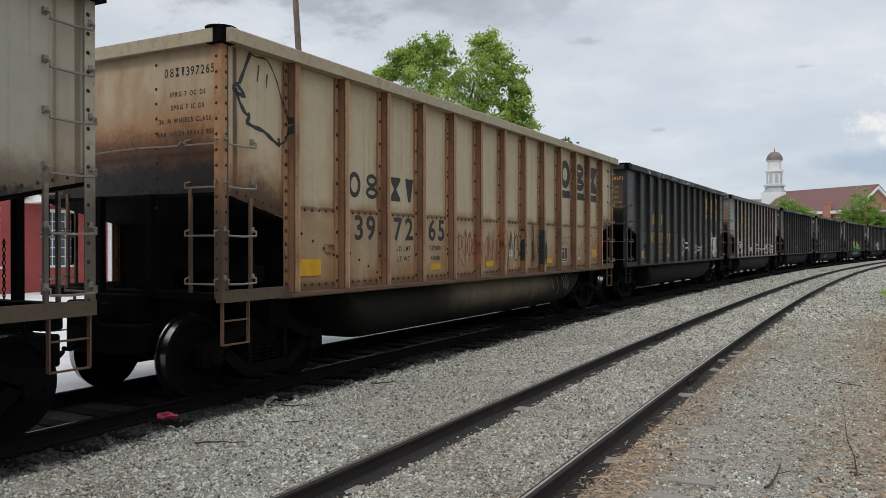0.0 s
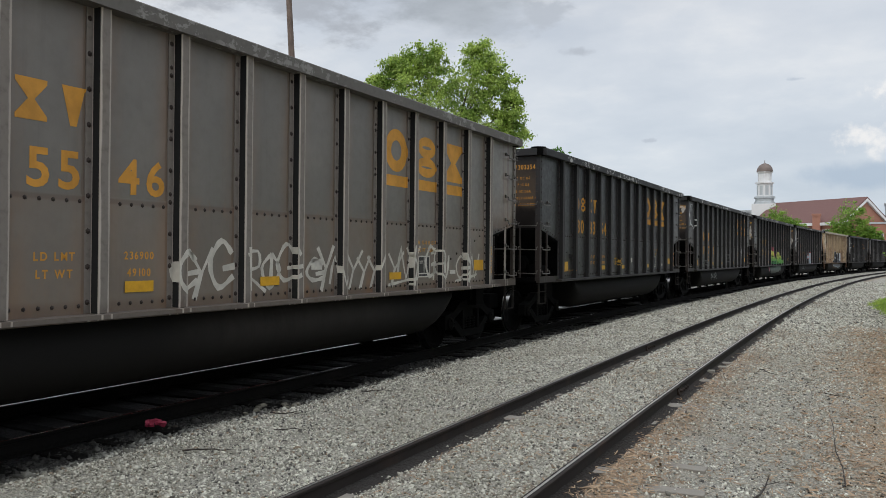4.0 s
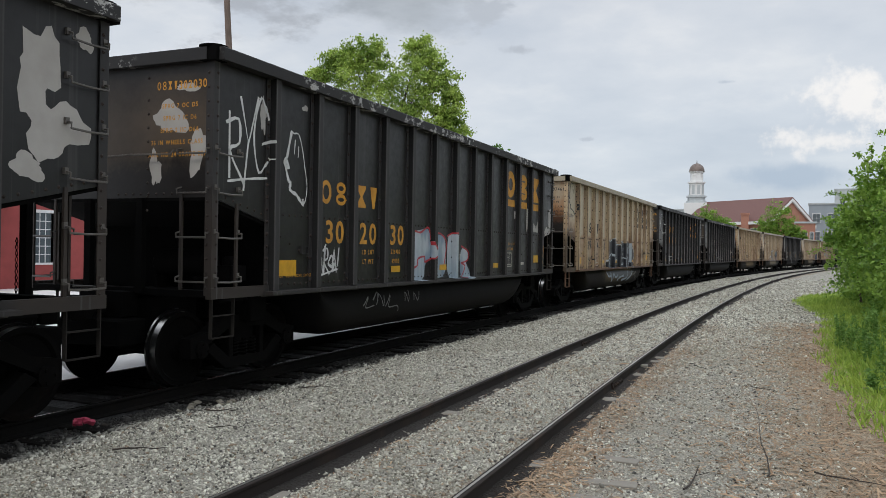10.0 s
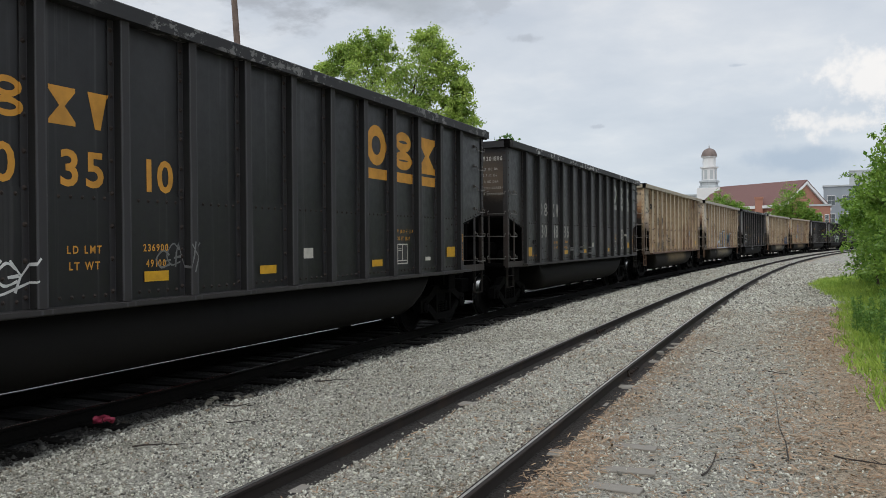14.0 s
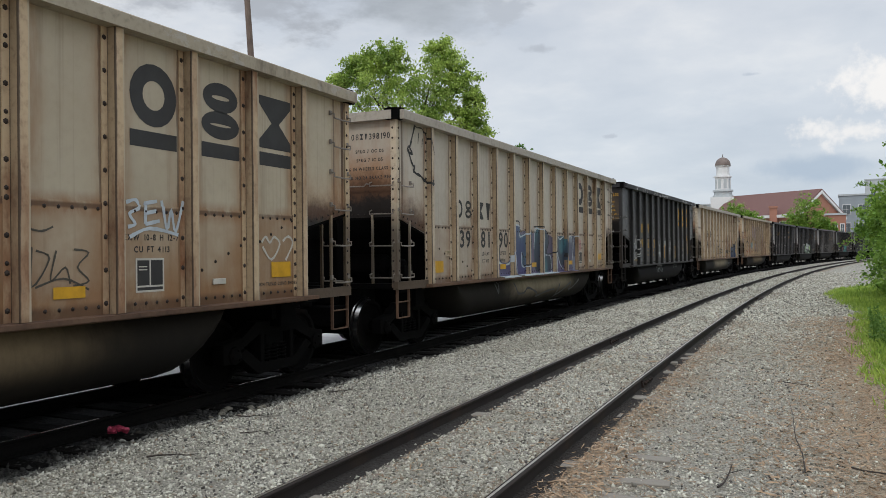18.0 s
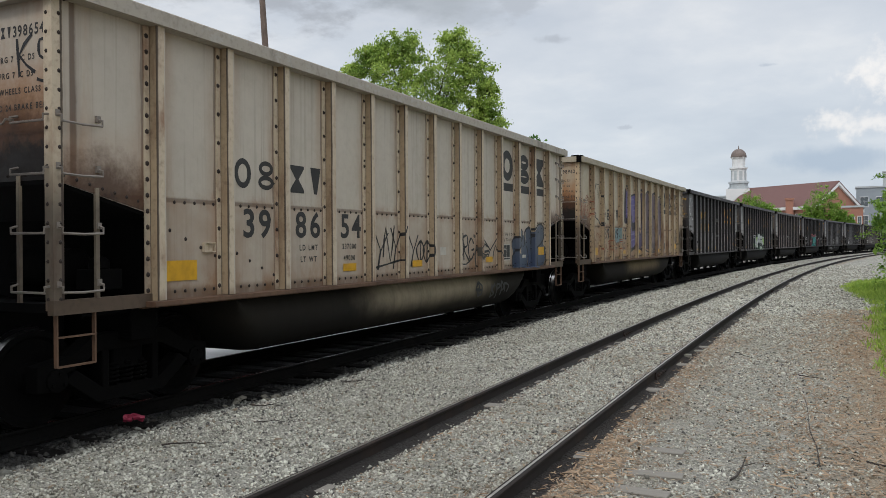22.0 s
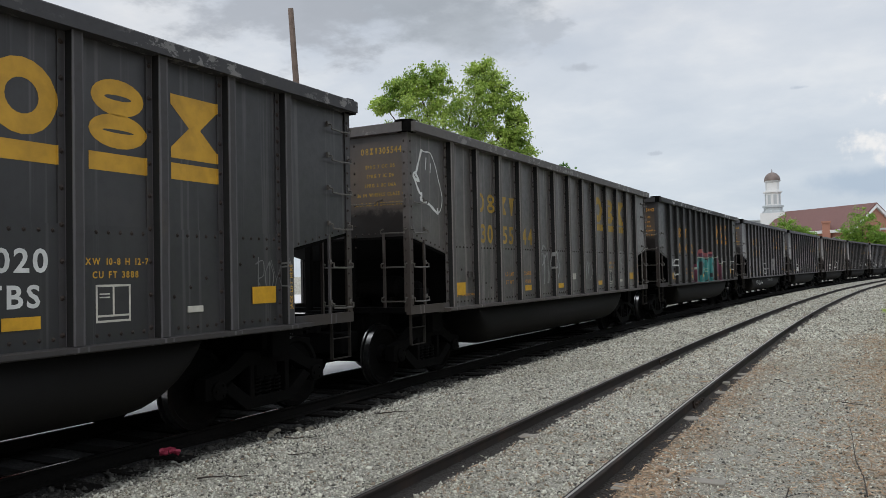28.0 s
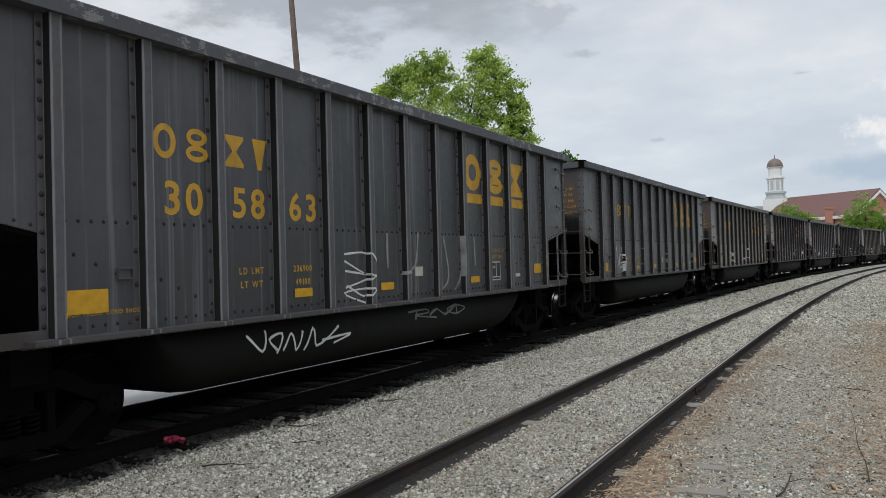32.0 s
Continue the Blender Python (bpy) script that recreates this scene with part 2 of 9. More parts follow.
    c = m.mix(m.math("MULTIPLY", core, 0.96 * soot), c, (0.010, 0.008, 0.007))
    return m.done(c, m.step(fine, 0.3, 0.7, rough - (0.1 if rust > 0.3 else 0.2), min(1.0, rough + (0.15 if rust > 0.3 else -0.05))), m.math("ADD", m.math("MULTIPLY", big, 1.0), m.math("MULTIPLY", fine, 0.25)), 0.25, 0.02, Specular_IOR_Level=0.38 if rust > 0.3 else (0.39 if dust < 0.4 else 0.48), Sheen_Weight=0.5 if rust > 0.3 else dust, Sheen_Roughness=0.25, Sheen_Tint=(1.0, 0.86, 0.70) if rust > 0.3 else (0.9, 0.88, 0.84))


def tub_paint(name, base, half):
    """Paint on the belly tubs: road grime in streaks, black with soot towards the trucks, underside shade painted in.
    """
    m = Shade(name, 0.6)
    y, z = m.axis(1), m.math("SUBTRACT", m.axis(2), LIFT)
    n1, n2, streak = m.noise(1.2, 5, 0.6), m.noise(10, 5, 0.6), m.noise(1.0, 5, 0.7, (2, 5, 0.3))
    c = m.mix(m.step(streak, 0.45, 0.75, 0, 0.45), base, tuple(0.35 * q for q in base))
    c = m.mix(m.step(n2, 0.4, 0.75, 0, 0.3), c, tuple(0.5 * q for q in base))
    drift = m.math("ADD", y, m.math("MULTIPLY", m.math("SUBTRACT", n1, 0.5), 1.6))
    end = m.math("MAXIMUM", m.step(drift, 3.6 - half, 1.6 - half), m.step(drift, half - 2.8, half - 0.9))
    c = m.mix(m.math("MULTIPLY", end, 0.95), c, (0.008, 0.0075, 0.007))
    # shade on the tub's lower curve, put into the colour by height
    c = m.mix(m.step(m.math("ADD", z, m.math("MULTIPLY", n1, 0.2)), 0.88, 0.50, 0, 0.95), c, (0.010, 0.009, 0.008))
    return m.done(c, 0.8, n2, 0.2, 0.01, Specular_IOR_Level=0.12)


def rusty(name, base, rust_color, amount, rough=0.7, soot=False, e0=7.3035, flecks=0.0, pitch=0.0, first=0.0, worn=None):
    m = Shade(name, rough)
    n1, n2 = m.noise(1.6, 6, 0.65, (1, 1, 0.35)), m.noise(14, 5, 0.6)
    c = m.mix(m.step(n1, 0.62 - 0.3 * amount, 0.72), base, rust_color)
    c = m.mix(m.step(n2, 0.45, 0.8, 0, 0.4), c, tuple(0.4 * q for q in rust_color))
    if soot:
        y, z = m.axis(1), m.math("SUBTRACT", m.axis(2), LIFT)
        f = m.math("MULTIPLY", m.step(m.math("ABSOLUTE", y), e0 - 1.12, e0 - 0.9), m.step(m.math("ADD", z, m.math("MULTIPLY", n1, 0.8)), 2.9, 2.2))
        c = m.mix(m.math("MULTIPLY", f, 0.8), c, (0.028, 0.018, 0.012))
        c = m.mix(m.step(m.math("ADD", z, m.math("MULTIPLY", n1, 0.15)), 1.22, 1.08, 0, 0.5), c, tuple(0.5 * q for q in rust_color))
    if pitch:
        # rust or wear along the two folds of each rib
        k = m.math("SUBTRACT", m.math("FRACT", m.math("ADD", m.math("DIVIDE", m.math("SUBTRACT", m.axis(1), first), pitch), 0.5)), 0.5)
        d = m.math("MULTIPLY", k, pitch)
        rag = m.math("ADD", d, m.math("MULTIPLY", m.math("SUBTRACT", m.noise(3.0, 5, 0.7, (1, 1, 0.5)), 0.5), 0.05))
        left = m.math("MULTIPLY", m.step(rag, -0.030, -0.046), m.step(d, -0.066, -0.058))
        c = m.mix(m.math("MULTIPLY", left, 0.9), c, worn[0])
        right = m.math("MULTIPLY", m.step(rag, 0.034, 0.046), m.step(d, 0.062, 0.058))
        c = m.mix(m.math("MULTIPLY", right, 0.75), c, worn[1])
    if flecks:
        spot = m.math("MULTIPLY", m.step(m.noise(9, 5, 0.7, (1, 0.6, 1)), 0.53, 0.56), m.step(m.noise(0.6, 3, 0.6), 0.46, 0.54))
        c = m.mix(m.math("MULTIPLY", spot, flecks), c, (0.42, 0.41, 0.39))
    return m.done(c, None, n2, 0.3, 0.006)


def plain(name, color, rough=0.6, metal=0.0, vary=0.25, scale=6.0):
    m = Shade(name, rough, metal)
    n = m.noise(scale, 5, 0.6)
    return m.done(m.mix(m.step(n, 0.3, 0.75, 0, 1), color, tuple(q * (1 - vary) for q in color)), None, n, 0.15, 0.005)


PITCH = dict(long=(-6.1635, 1.01892), short=(-5.75, 0.95), wide=(-5.86, 1.05636))     # first rib and distance of ribs


def long_or(scheme, e0):
    return "wide" if scheme == "black_wide" else "long" if e0 > 7.2 else "short"


def build_materials():
    M = {}
    # schemes: paint, rib, chord, tub, pale lettering
    schemes = dict(
        tan_rust=((0.475, 0.41, 0.30), (0.36, 0.285, 0.19), 1.0, (0.50, 0.375, 0.235), (0.20, 0.078, 0.030), 0.62, (0.175, 0.13, 0.075), 7.3035),
        tan_dark=((0.50, 0.41, 0.275), (0.37, 0.28, 0.175), 1.0, (0.38, 0.20, 0.09), (0.135, 0.052, 0.024), 0.68, (0.15, 0.12, 0.08), 7.3035),
        tan=((0.51, 0.455, 0.375), (0.385, 0.335, 0.265), 0.55, (0.53, 0.44, 0.32), (0.20, 0.085, 0.038), 0.48, (0.27, 0.225, 0.155), 7.3035),
        tan_green=((0.36, 0.345, 0.275), (0.29, 0.27, 0.21), 0.35, (0.35, 0.315, 0.24), (0.20, 0.09, 0.04), 0.3, (0.20, 0.18, 0.14), 7.3035),
        black=((0.0085, 0.0080, 0.0083), (0.0215, 0.0200, 0.0195), 0.0, (0.0185, 0.0172, 0.0170), (0.0315, 0.0244, 0.0197), 0.15, (0.0084, 0.0078, 0.0079), 7.3035),
        black_short=((0.0085, 0.0080, 0.0083), (0.0200, 0.0185, 0.0182), 0.0, (0.0185, 0.0172, 0.0170), (0.0315, 0.0244, 0.0197), 0.15, (0.0084, 0.0078, 0.0079), 7.02),
        black_dusty=((0.0128, 0.0122, 0.0130), (0.0270, 0.0252, 0.0253), 0.0, (0.0235, 0.0222, 0.0228), (0.0315, 0.0244, 0.0197), 0.15, (0.0084, 0.0078, 0.0079), 7.02),
        black_worn=((0.0074, 0.0064, 0.0061), (0.0179, 0.0158, 0.0148), 0.0, (0.0221, 0.0205, 0.0202), (0.0315, 0.0244, 0.0197), 0.15, (0.0084, 0.0078, 0.0079), 7.3035),
        black_wide=((0.0105, 0.0100, 0.0108), (0.0263, 0.0244, 0.0248), 0.0, (0.0221, 0.0205, 0.0202), (0.0315, 0.0244, 0.0197), 0.15, (0.0084, 0.0078, 0.0079), 7.11),
        blue=((0.0092, 0.0090, 0.0099), (0.0195, 0.0182, 0.0190), 0.0, (0.0190, 0.0180, 0.0190), (0.0441, 0.0351, 0.0295), 0.15, (0.0084, 0.0081, 0.0084), 7.02),
        slate=((0.0257, 0.0249, 0.0271), (0.0462, 0.0431, 0.0438), 0.0, (0.0378, 0.0353, 0.0364), (0.0578, 0.0468, 0.0394), 0.15, (0.0137, 0.0132, 0.0138), 7.02),
        ash=((0.0515, 0.0517, 0.0591), (0.0819, 0.0800, 0.0847), 0.0, (0.0777, 0.0760, 0.0818), (0.0788, 0.0644, 0.0552), 0.15, (0.0147, 0.0141, 0.0148), 7.02),
        brown=((0.14, 0.128, 0.112), (0.235, 0.21, 0.182), 0.25, (0.165, 0.145, 0.125), (0.105, 0.068, 0.045), 0.3, (0.026, 0.023, 0.02), 7.02),
        grey=((0.0651, 0.0590, 0.0566), (0.1208, 0.1053, 0.0975), 0.0, (0.0788, 0.0702, 0.0660), (0.0945, 0.0731, 0.0630), 0.2, (0.0168, 0.0156, 0.0153), 7.02),
    )
    for k, (base, dirt, rust, rib, rc, amt, tub, e0) in schemes.items():
        M[k] = dict(
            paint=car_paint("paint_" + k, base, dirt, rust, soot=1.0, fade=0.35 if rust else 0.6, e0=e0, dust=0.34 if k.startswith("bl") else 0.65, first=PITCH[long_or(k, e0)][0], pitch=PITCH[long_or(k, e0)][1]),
            rib=rusty("rib_" + k, rib, rc, amt, soot=True, e0=e0, pitch=PITCH[long_or(k, e0)][1], first=PITCH[long_or(k, e0)][0], worn=((0.035, 0.020, 0.013), tuple(0.9 * q for q in base)) if rust > 0.3 else (tuple(2.6 * q for q in rib), tuple(2.2 * q for q in rib))), chord=rusty("chord_" + k, tuple((0.72 if rust else 1.3) * q for q in base), tuple((0.45 if rust else 0.9) * q for q in dirt), 0.25, flecks=0.85 if k.startswith("black") else 0.3),
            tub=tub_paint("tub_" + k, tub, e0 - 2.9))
    # sooty underframe iron, blackened further: the shade under the cars is in the colour
    M["dark"] = plain("shaded_sooty_steel", (0.003, 0.0029, 0.0027), 0.97, 0.0, 0.4)
    M["grime"] = rusty("shaded_grimy_iron", (0.003, 0.0028, 0.0026), (0.008, 0.006, 0.005), 0.2, 0.92)
    M["iron"] = rusty("worn_grab_iron", (0.19, 0.165, 0.14), (0.11, 0.07, 0.045), 0.4, 0.5)
    M["iron_dark"] = rusty("sooty_grab_iron", (0.085, 0.077, 0.068), (0.045, 0.034, 0.026), 0.4, 0.5)
    M["step"] = plain("grimy_step_steel", (0.028, 0.025, 0.022), 0.9, 0, 0.4)
    for q in ("dark", "grime", "step"):
        M[q].node_tree.nodes["Principled BSDF"].inputs["Specular IOR Level"].default_value = 0.08
    M["rivet"] = plain("rust_dark_iron", (0.028, 0.018, 0.013), 0.8, 0, 0.4)
    M["edge"] = rusty("rust_bled_steel", (0.20, 0.105, 0.055), (0.075, 0.034, 0.018), 0.55, 0.85)
    M["sill_tan"] = rusty("sooty_rusted_sill", (0.085, 0.058, 0.037), (0.035, 0.022, 0.015), 0.5, 0.8)
    M["sill_rust"] = rusty("rusted_side_sill", (0.125, 0.068, 0.038), (0.055, 0.027, 0.016), 0.75, 0.75)
    M["edge_pale"] = rusty("rust_streaked_flange", (0.36, 0.275, 0.175), (0.13, 0.06, 0.03), 0.5, 0.85)
    # darker copy of the rib steel: shade on the flanges painted in
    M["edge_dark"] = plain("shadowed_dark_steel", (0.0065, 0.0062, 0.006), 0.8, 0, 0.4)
    M["tread"] = plain("worn_wheel_steel", (0.5, 0.49, 0.47), 0.28, 1.0, 0.5)
    M["inside"] = plain("coal_dusted_steel", (0.04, 0.037, 0.034), 0.9)
    M["yellow"] = plain("reflector_yellow", (0.62, 0.33, 0.012), 0.45, 0, 0.25, 9)
    M["lettering_gold"] = plain("gold_lettering_paint", (0.55, 0.30, 0.022), 0.6, 0, 0.3, 5)
    M["lettering_orange"] = plain("faded_orange_lettering_paint", (0.58, 0.27, 0.03), 0.65, 0, 0.3, 5)
    M["lettering_dim"] = plain("dulled_gold_lettering_paint", (0.38, 0.235, 0.035), 0.65, 0, 0.45, 5)
    M["lettering_ash"] = plain("bleached_lettering_paint", (0.36, 0.35, 0.315), 0.65, 0, 0.4, 5)
    M["lettering_black"] = plain("black_lettering_paint", (0.030, 0.029, 0.028), 0.65, 0, 0.3, 5)
    M["lettering_pale"] = plain("pale_stencil_paint", (0.55, 0.52, 0.45), 0.7, 0, 0.3, 5)
    M["white"] = plain("white_spray_paint", (0.66, 0.66, 0.64), 0.5, 0, 0.25, 4)
    # ground and surroundings
    m = Shade("gravel_bed", 0.95)
    n1, n2, n3, v = m.noise(0.5, 5, 0.6), m.noise(7, 6, 0.7), m.noise(45, 4, 0.75), m.cells(30)
    px, py = m.axis(0), m.axis(1)
    lane = m.math("SUBTRACT", px, m.math("DIVIDE", m.math("POWER", m.math("MAXIMUM", m.math("SUBTRACT", py, 6.0), 0.0), 2.0), 1300.0))
    wob = m.math("ADD", lane, m.math("MULTIPLY", m.math("SUBTRACT", n1, 0.5), 1.3))
    c = m.mix(m.step(n3, 0.35, 0.68), (0.50, 0.48, 0.405), (0.11, 0.104, 0.087))
    c = m.mix(m.step(n2, 0.45, 0.75, 0, 0.4), c, (0.14, 0.13, 0.115))
    earth = m.mix(m.step(n3, 0.35, 0.7), (0.45, 0.35, 0.23), (0.16, 0.112, 0.070))
    c = m.mix(m.math("MULTIPLY", m.step(wob, -0.35, 0.65, 0, 0.8), m.step(m.math("ADD", py, m.math("MULTIPLY", n1, 4.0)), 22.5, 18.5)), c, earth)
    rusty_strip = m.math("MULTIPLY", m.step(wob, -2.35, -2.05), m.step(wob, -1.15, -1.75))
    c = m.mix(m.math("MULTIPLY", rusty_strip, 0.6), c, (0.23, 0.155, 0.092))
    inner = m.math("MULTIPLY", m.step(lane, -3.55, -3.40), m.step(lane, -3.0, -3.28))
    c = m.mix(m.math("MULTIPLY", inner, m.step(n2, 0.4, 0.6, 0, 0.55)), c, (0.20, 0.13, 0.09))
    # shadow band right of each siding rail, painted into the ground colour
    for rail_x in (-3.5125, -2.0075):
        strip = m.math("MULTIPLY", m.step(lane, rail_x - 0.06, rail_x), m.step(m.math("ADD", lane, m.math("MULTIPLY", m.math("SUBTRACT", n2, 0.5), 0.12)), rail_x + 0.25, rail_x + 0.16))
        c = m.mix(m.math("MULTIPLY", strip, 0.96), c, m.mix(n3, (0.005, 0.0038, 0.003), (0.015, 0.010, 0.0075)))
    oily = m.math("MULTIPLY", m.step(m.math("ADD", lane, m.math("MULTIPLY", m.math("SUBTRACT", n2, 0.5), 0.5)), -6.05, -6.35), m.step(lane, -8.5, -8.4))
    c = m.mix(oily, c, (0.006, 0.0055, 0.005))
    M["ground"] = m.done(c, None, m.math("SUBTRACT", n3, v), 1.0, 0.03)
    m = Shade("crushed_stone", 0.9)
    r = m.island()
    c = m.mix(m.step(r, 0.0, 1.0), (0.26, 0.25, 0.208), (0.70, 0.69, 0.59))
    c = m.mix(m.step(m.math("FRACT", m.math("MULTIPLY", r, 17.0)), 0.84, 0.89), c, (0.07, 0.066, 0.06))
    c = m.mix(m.step(m.math("FRACT", m.math("MULTIPLY", r, 41.0)), 0.93, 0.95), c, (0.26, 0.20, 0.14))
    c = m.mix(m.step(m.noise(40, 4), 0.4, 0.75, 0, 0.45), c, (0.11, 0.105, 0.095))
    c = m.mix(m.step(m.noise(0.45, 4, 0.6), 0.42, 0.66, 0, 0.35), c, (0.20, 0.18, 0.13))
    lane = m.math("SUBTRACT", m.axis(0), m.math("DIVIDE", m.math("POWER", m.math("MAXIMUM", m.math("SUBTRACT", m.axis(1), 6.0), 0.0), 2.0), 1300.0))
    oil = m.step(m.math("ADD", m.math("ADD", lane, m.math("MULTIPLY", m.math("SUBTRACT", m.noise(1.6, 5, 0.65), 0.5), 0.9)), m.math("MULTIPLY", r, 0.25)), -5.62, -6.12, 0, 0.96)
    M["stone"] = m.done(m.mix(oil, c, (0.014, 0.012, 0.010)))
    m = Shade("wood_chips", 0.9)
    r = m.island()
    M["chips"] = m.done(m.mix(r, (0.19, 0.12, 0.07), (0.42, 0.30, 0.19)))
    m = Shade("dry_straw", 0.9)
    r = m.island()
    M["straw"] = m.done(m.mix(r, (0.20, 0.15, 0.10), (0.44, 0.37, 0.275)))
    m = Shade("old_tie_wood", 0.95)
    n = m.noise(3, 6, 0.7, (1, 12, 12))
    M["tie"] = m.done(m.mix(n, (0.003, 0.0028, 0.0025), (0.011, 0.0095, 0.008)), None, n, 0.6, 0.02, Specular_IOR_Level=0.1)
    m = Shade("pale_tie_wood", 0.95)
    n = m.noise(3, 6, 0.7, (1, 12, 12))
    M["tie_pale"] = m.done(m.mix(n, (0.16, 0.145, 0.12), (0.28, 0.26, 0.225)), None, n, 0.6, 0.02)
    M["rail"] = rusty("rusty_rail_web", (0.013, 0.008, 0.0055), (0.034, 0.018, 0.010), 0.4, 0.9)
    M["main_rail"] = rusty("oily_rail_web", (0.005, 0.0045, 0.004), (0.009, 0.007, 0.006), 0.4, 0.85)
    M["rail_top"] = plain("worn_rail_head", (0.55, 0.53, 0.49), 0.35, 0.9, 0.35, 12)
    M["main_top"] = plain("polished_rail_head", (0.30, 0.29, 0.28), 0.25, 1.0, 0.5, 12)
    M["main_rail"].node_tree.nodes["Principled BSDF"].inputs["Specular IOR Level"].default_value = 0.1
    M["concrete"] = plain("pale_concrete", (0.62, 0.61, 0.60), 0.85, 0, 0.15, 1.5)
    M["red_wall"] = plain("painted_red_masonry", (0.33, 0.060, 0.055), 0.7, 0, 0.2, 2)
    M["trim"] = plain("white_trim_paint", (0.74, 0.74, 0.73), 0.55, 0, 0.1)
    m = Shade("window_glass", 0.08)
    M["glass"] = m.done((0.10, 0.12, 0.13), None, None)
    m = Shade("church_brick", 0.85)
    n = m.noise(3, 5)
    M["brick"] = m.done(m.mix(n, (0.30, 0.13, 0.09), (0.40, 0.20, 0.14)))
    m = Shade("roof_shingle", 0.85)
    n = m.noise(1.5, 6, 0.7, (1, 1, 4))
    M["shingle"] = m.done(m.mix(n, (0.125, 0.062, 0.055), (0.18, 0.092, 0.08)))
    M["dome"] = plain("weathered_copper_dome", (0.20, 0.155, 0.135), 0.6, 0.2, 0.3, 1)
    M["pole"] = plain("weathered_pole_wood", (0.17, 0.125, 0.10), 0.9, 0, 0.4, 3)
    M["bark"] = plain("bark", (0.11, 0.085, 0.065), 0.95, 0, 0.5, 4)
    M["grey_clad"] = plain("blue_grey_cladding", (0.30, 0.34, 0.37), 0.6, 0, 0.12, 0.4)
    M["grey_clad2"] = plain("pale_grey_cladding", (0.46, 0.49, 0.50), 0.6, 0, 0.12, 0.4)
    for name, a, b in (("leaf_maple", (0.11, 0.21, 0.03), (0.52, 0.65, 0.15)), ("leaf_bush", (0.08, 0.19, 0.022), (0.34, 0.50, 0.085)), ("weed", (0.09, 0.20, 0.035), (0.24, 0.40, 0.09)),
                       ("leaf_far", (0.05, 0.13, 0.025), (0.14, 0.28, 0.045)), ("grass", (0.17, 0.30, 0.04), (0.46, 0.58, 0.11))):
        m = Shade(name, 0.55)
        c = m.mix(m.math("MULTIPLY", m.math("ADD", m.island(), m.step(m.noise(0.9, 3, 0.6), 0.35, 0.65)), 0.5), a, b)
        mat = m.done(c)
        tr = m.nt.nodes.new("ShaderNodeBsdfTranslucent")
        mx = m.nt.nodes.new("ShaderNodeMixShader")
        mx.inputs[0].default_value = 0.42
        m.nt.links.new(c, tr.inputs[0])
        m.nt.links.new(m.bsdf.outputs[0], mx.inputs[1])
        m.nt.links.new(tr.outputs[0], mx.inputs[2])
        m.nt.links.new(mx.outputs[0], m.nt.nodes["Material Output"].inputs[0])
        M[name] = mat
    m = Shade("pink_marking_paint", 0.6)
    M["pink"] = m.done(m.mix(m.noise(20), (0.42, 0.04, 0.085), (0.24, 0.02, 0.045)))
    return M


MAT = build_materials()


# ---------------------------------------------------------------- mesh helpers
def box(bm, x0, x1, y0, y1, z0, z1):
    v = [bm.verts.new((x, y, z)) for z in (z0, z1) for x, y in ((x0, y0), (x1, y0), (x1, y1), (x0, y1))]
    for f in ((3, 2, 1, 0), (4, 5, 6, 7), (0, 1, 5, 4), (1, 2, 6, 5), (2, 3, 7, 6), (3, 0, 4, 7)):
        bm.faces.new([v[i] for i in f])
    return v


def prism(bm, outline, axis, a, b):
    """Extrude a closed outline of pairs along an axis ('x' or 'y' or 'z') from a to b."""
    def at(p, w):
        return {"x": (w, p[0], p[1]), "y": (p[0], w, p[1]), "z": (p[0], p[1], w)}[axis]
    lo, hi = [bm.verts.new(at(p, a)) for p in outline], [bm.verts.new(at(p, b)) for p in outline]
    n = len(outline)
    for i in range(n):
        j = (i + 1) % n
        bm.faces.new((lo[i], lo[j], hi[j], hi[i]))
    bm.faces.new(lo[::-1])
    bm.faces.new(hi)


def ring_at(bm, p, d, r, n, up=Vector((0, 0, 1))):
    d = d.normalized()
    side = d.cross(up)
    if side.length < 0.1:
        side = d.cross(Vector((0, 1, 0)))
    side.normalize()
    top = side.cross(d)
    return [bm.verts.new(p + r * (math.cos(2 * math.pi * i / n) * side + math.sin(2 * math.pi * i / n) * top)) for i in range(n)]


def tube(bm, pts, r, n=6, radii=None):
    pts = [Vector(p) for p in pts]
    rings = []
    for i, p in enumerate(pts):
        d = (pts[min(i + 1, len(pts) - 1)] - pts[max(i - 1, 0)])
        rings.append(ring_at(bm, p, d, radii[i] if radii else r, n))
    for a, b in zip(rings, rings[1:]):
        for i in range(n):
            j = (i + 1) % n
            bm.faces.new((a[i], a[j], b[j], b[i]))
    bm.faces.new(rings[0][::-1])
    bm.faces.new(rings[-1])


def lathe(bm, profile, axis, n=24, centre=(0, 0, 0)):
    """Turn pairs (along, radius) round an axis 'x', 'y' or 'z' through centre."""
    c = Vector(centre)
    rings = []
    for a, r in profile:
        ring = []
        for i in range(n):
            u, w = r * math.cos(2 * math.pi * i / n), r * math.sin(2 * math.pi * i / n)
            ring.append(bm.verts.new(c + Vector({"x": (a, u, w), "y": (u, a, w), "z": (u, w, a)}[axis])))
        rings.append(ring)
    for a, b in zip(rings, rings[1:]):
        for i in range(n):
            j = (i + 1) % n
            bm.faces.new((a[i], a[j], b[j], b[i]))
    bm.faces.new(rings[0][::-1])
    bm.faces.new(rings[-1])


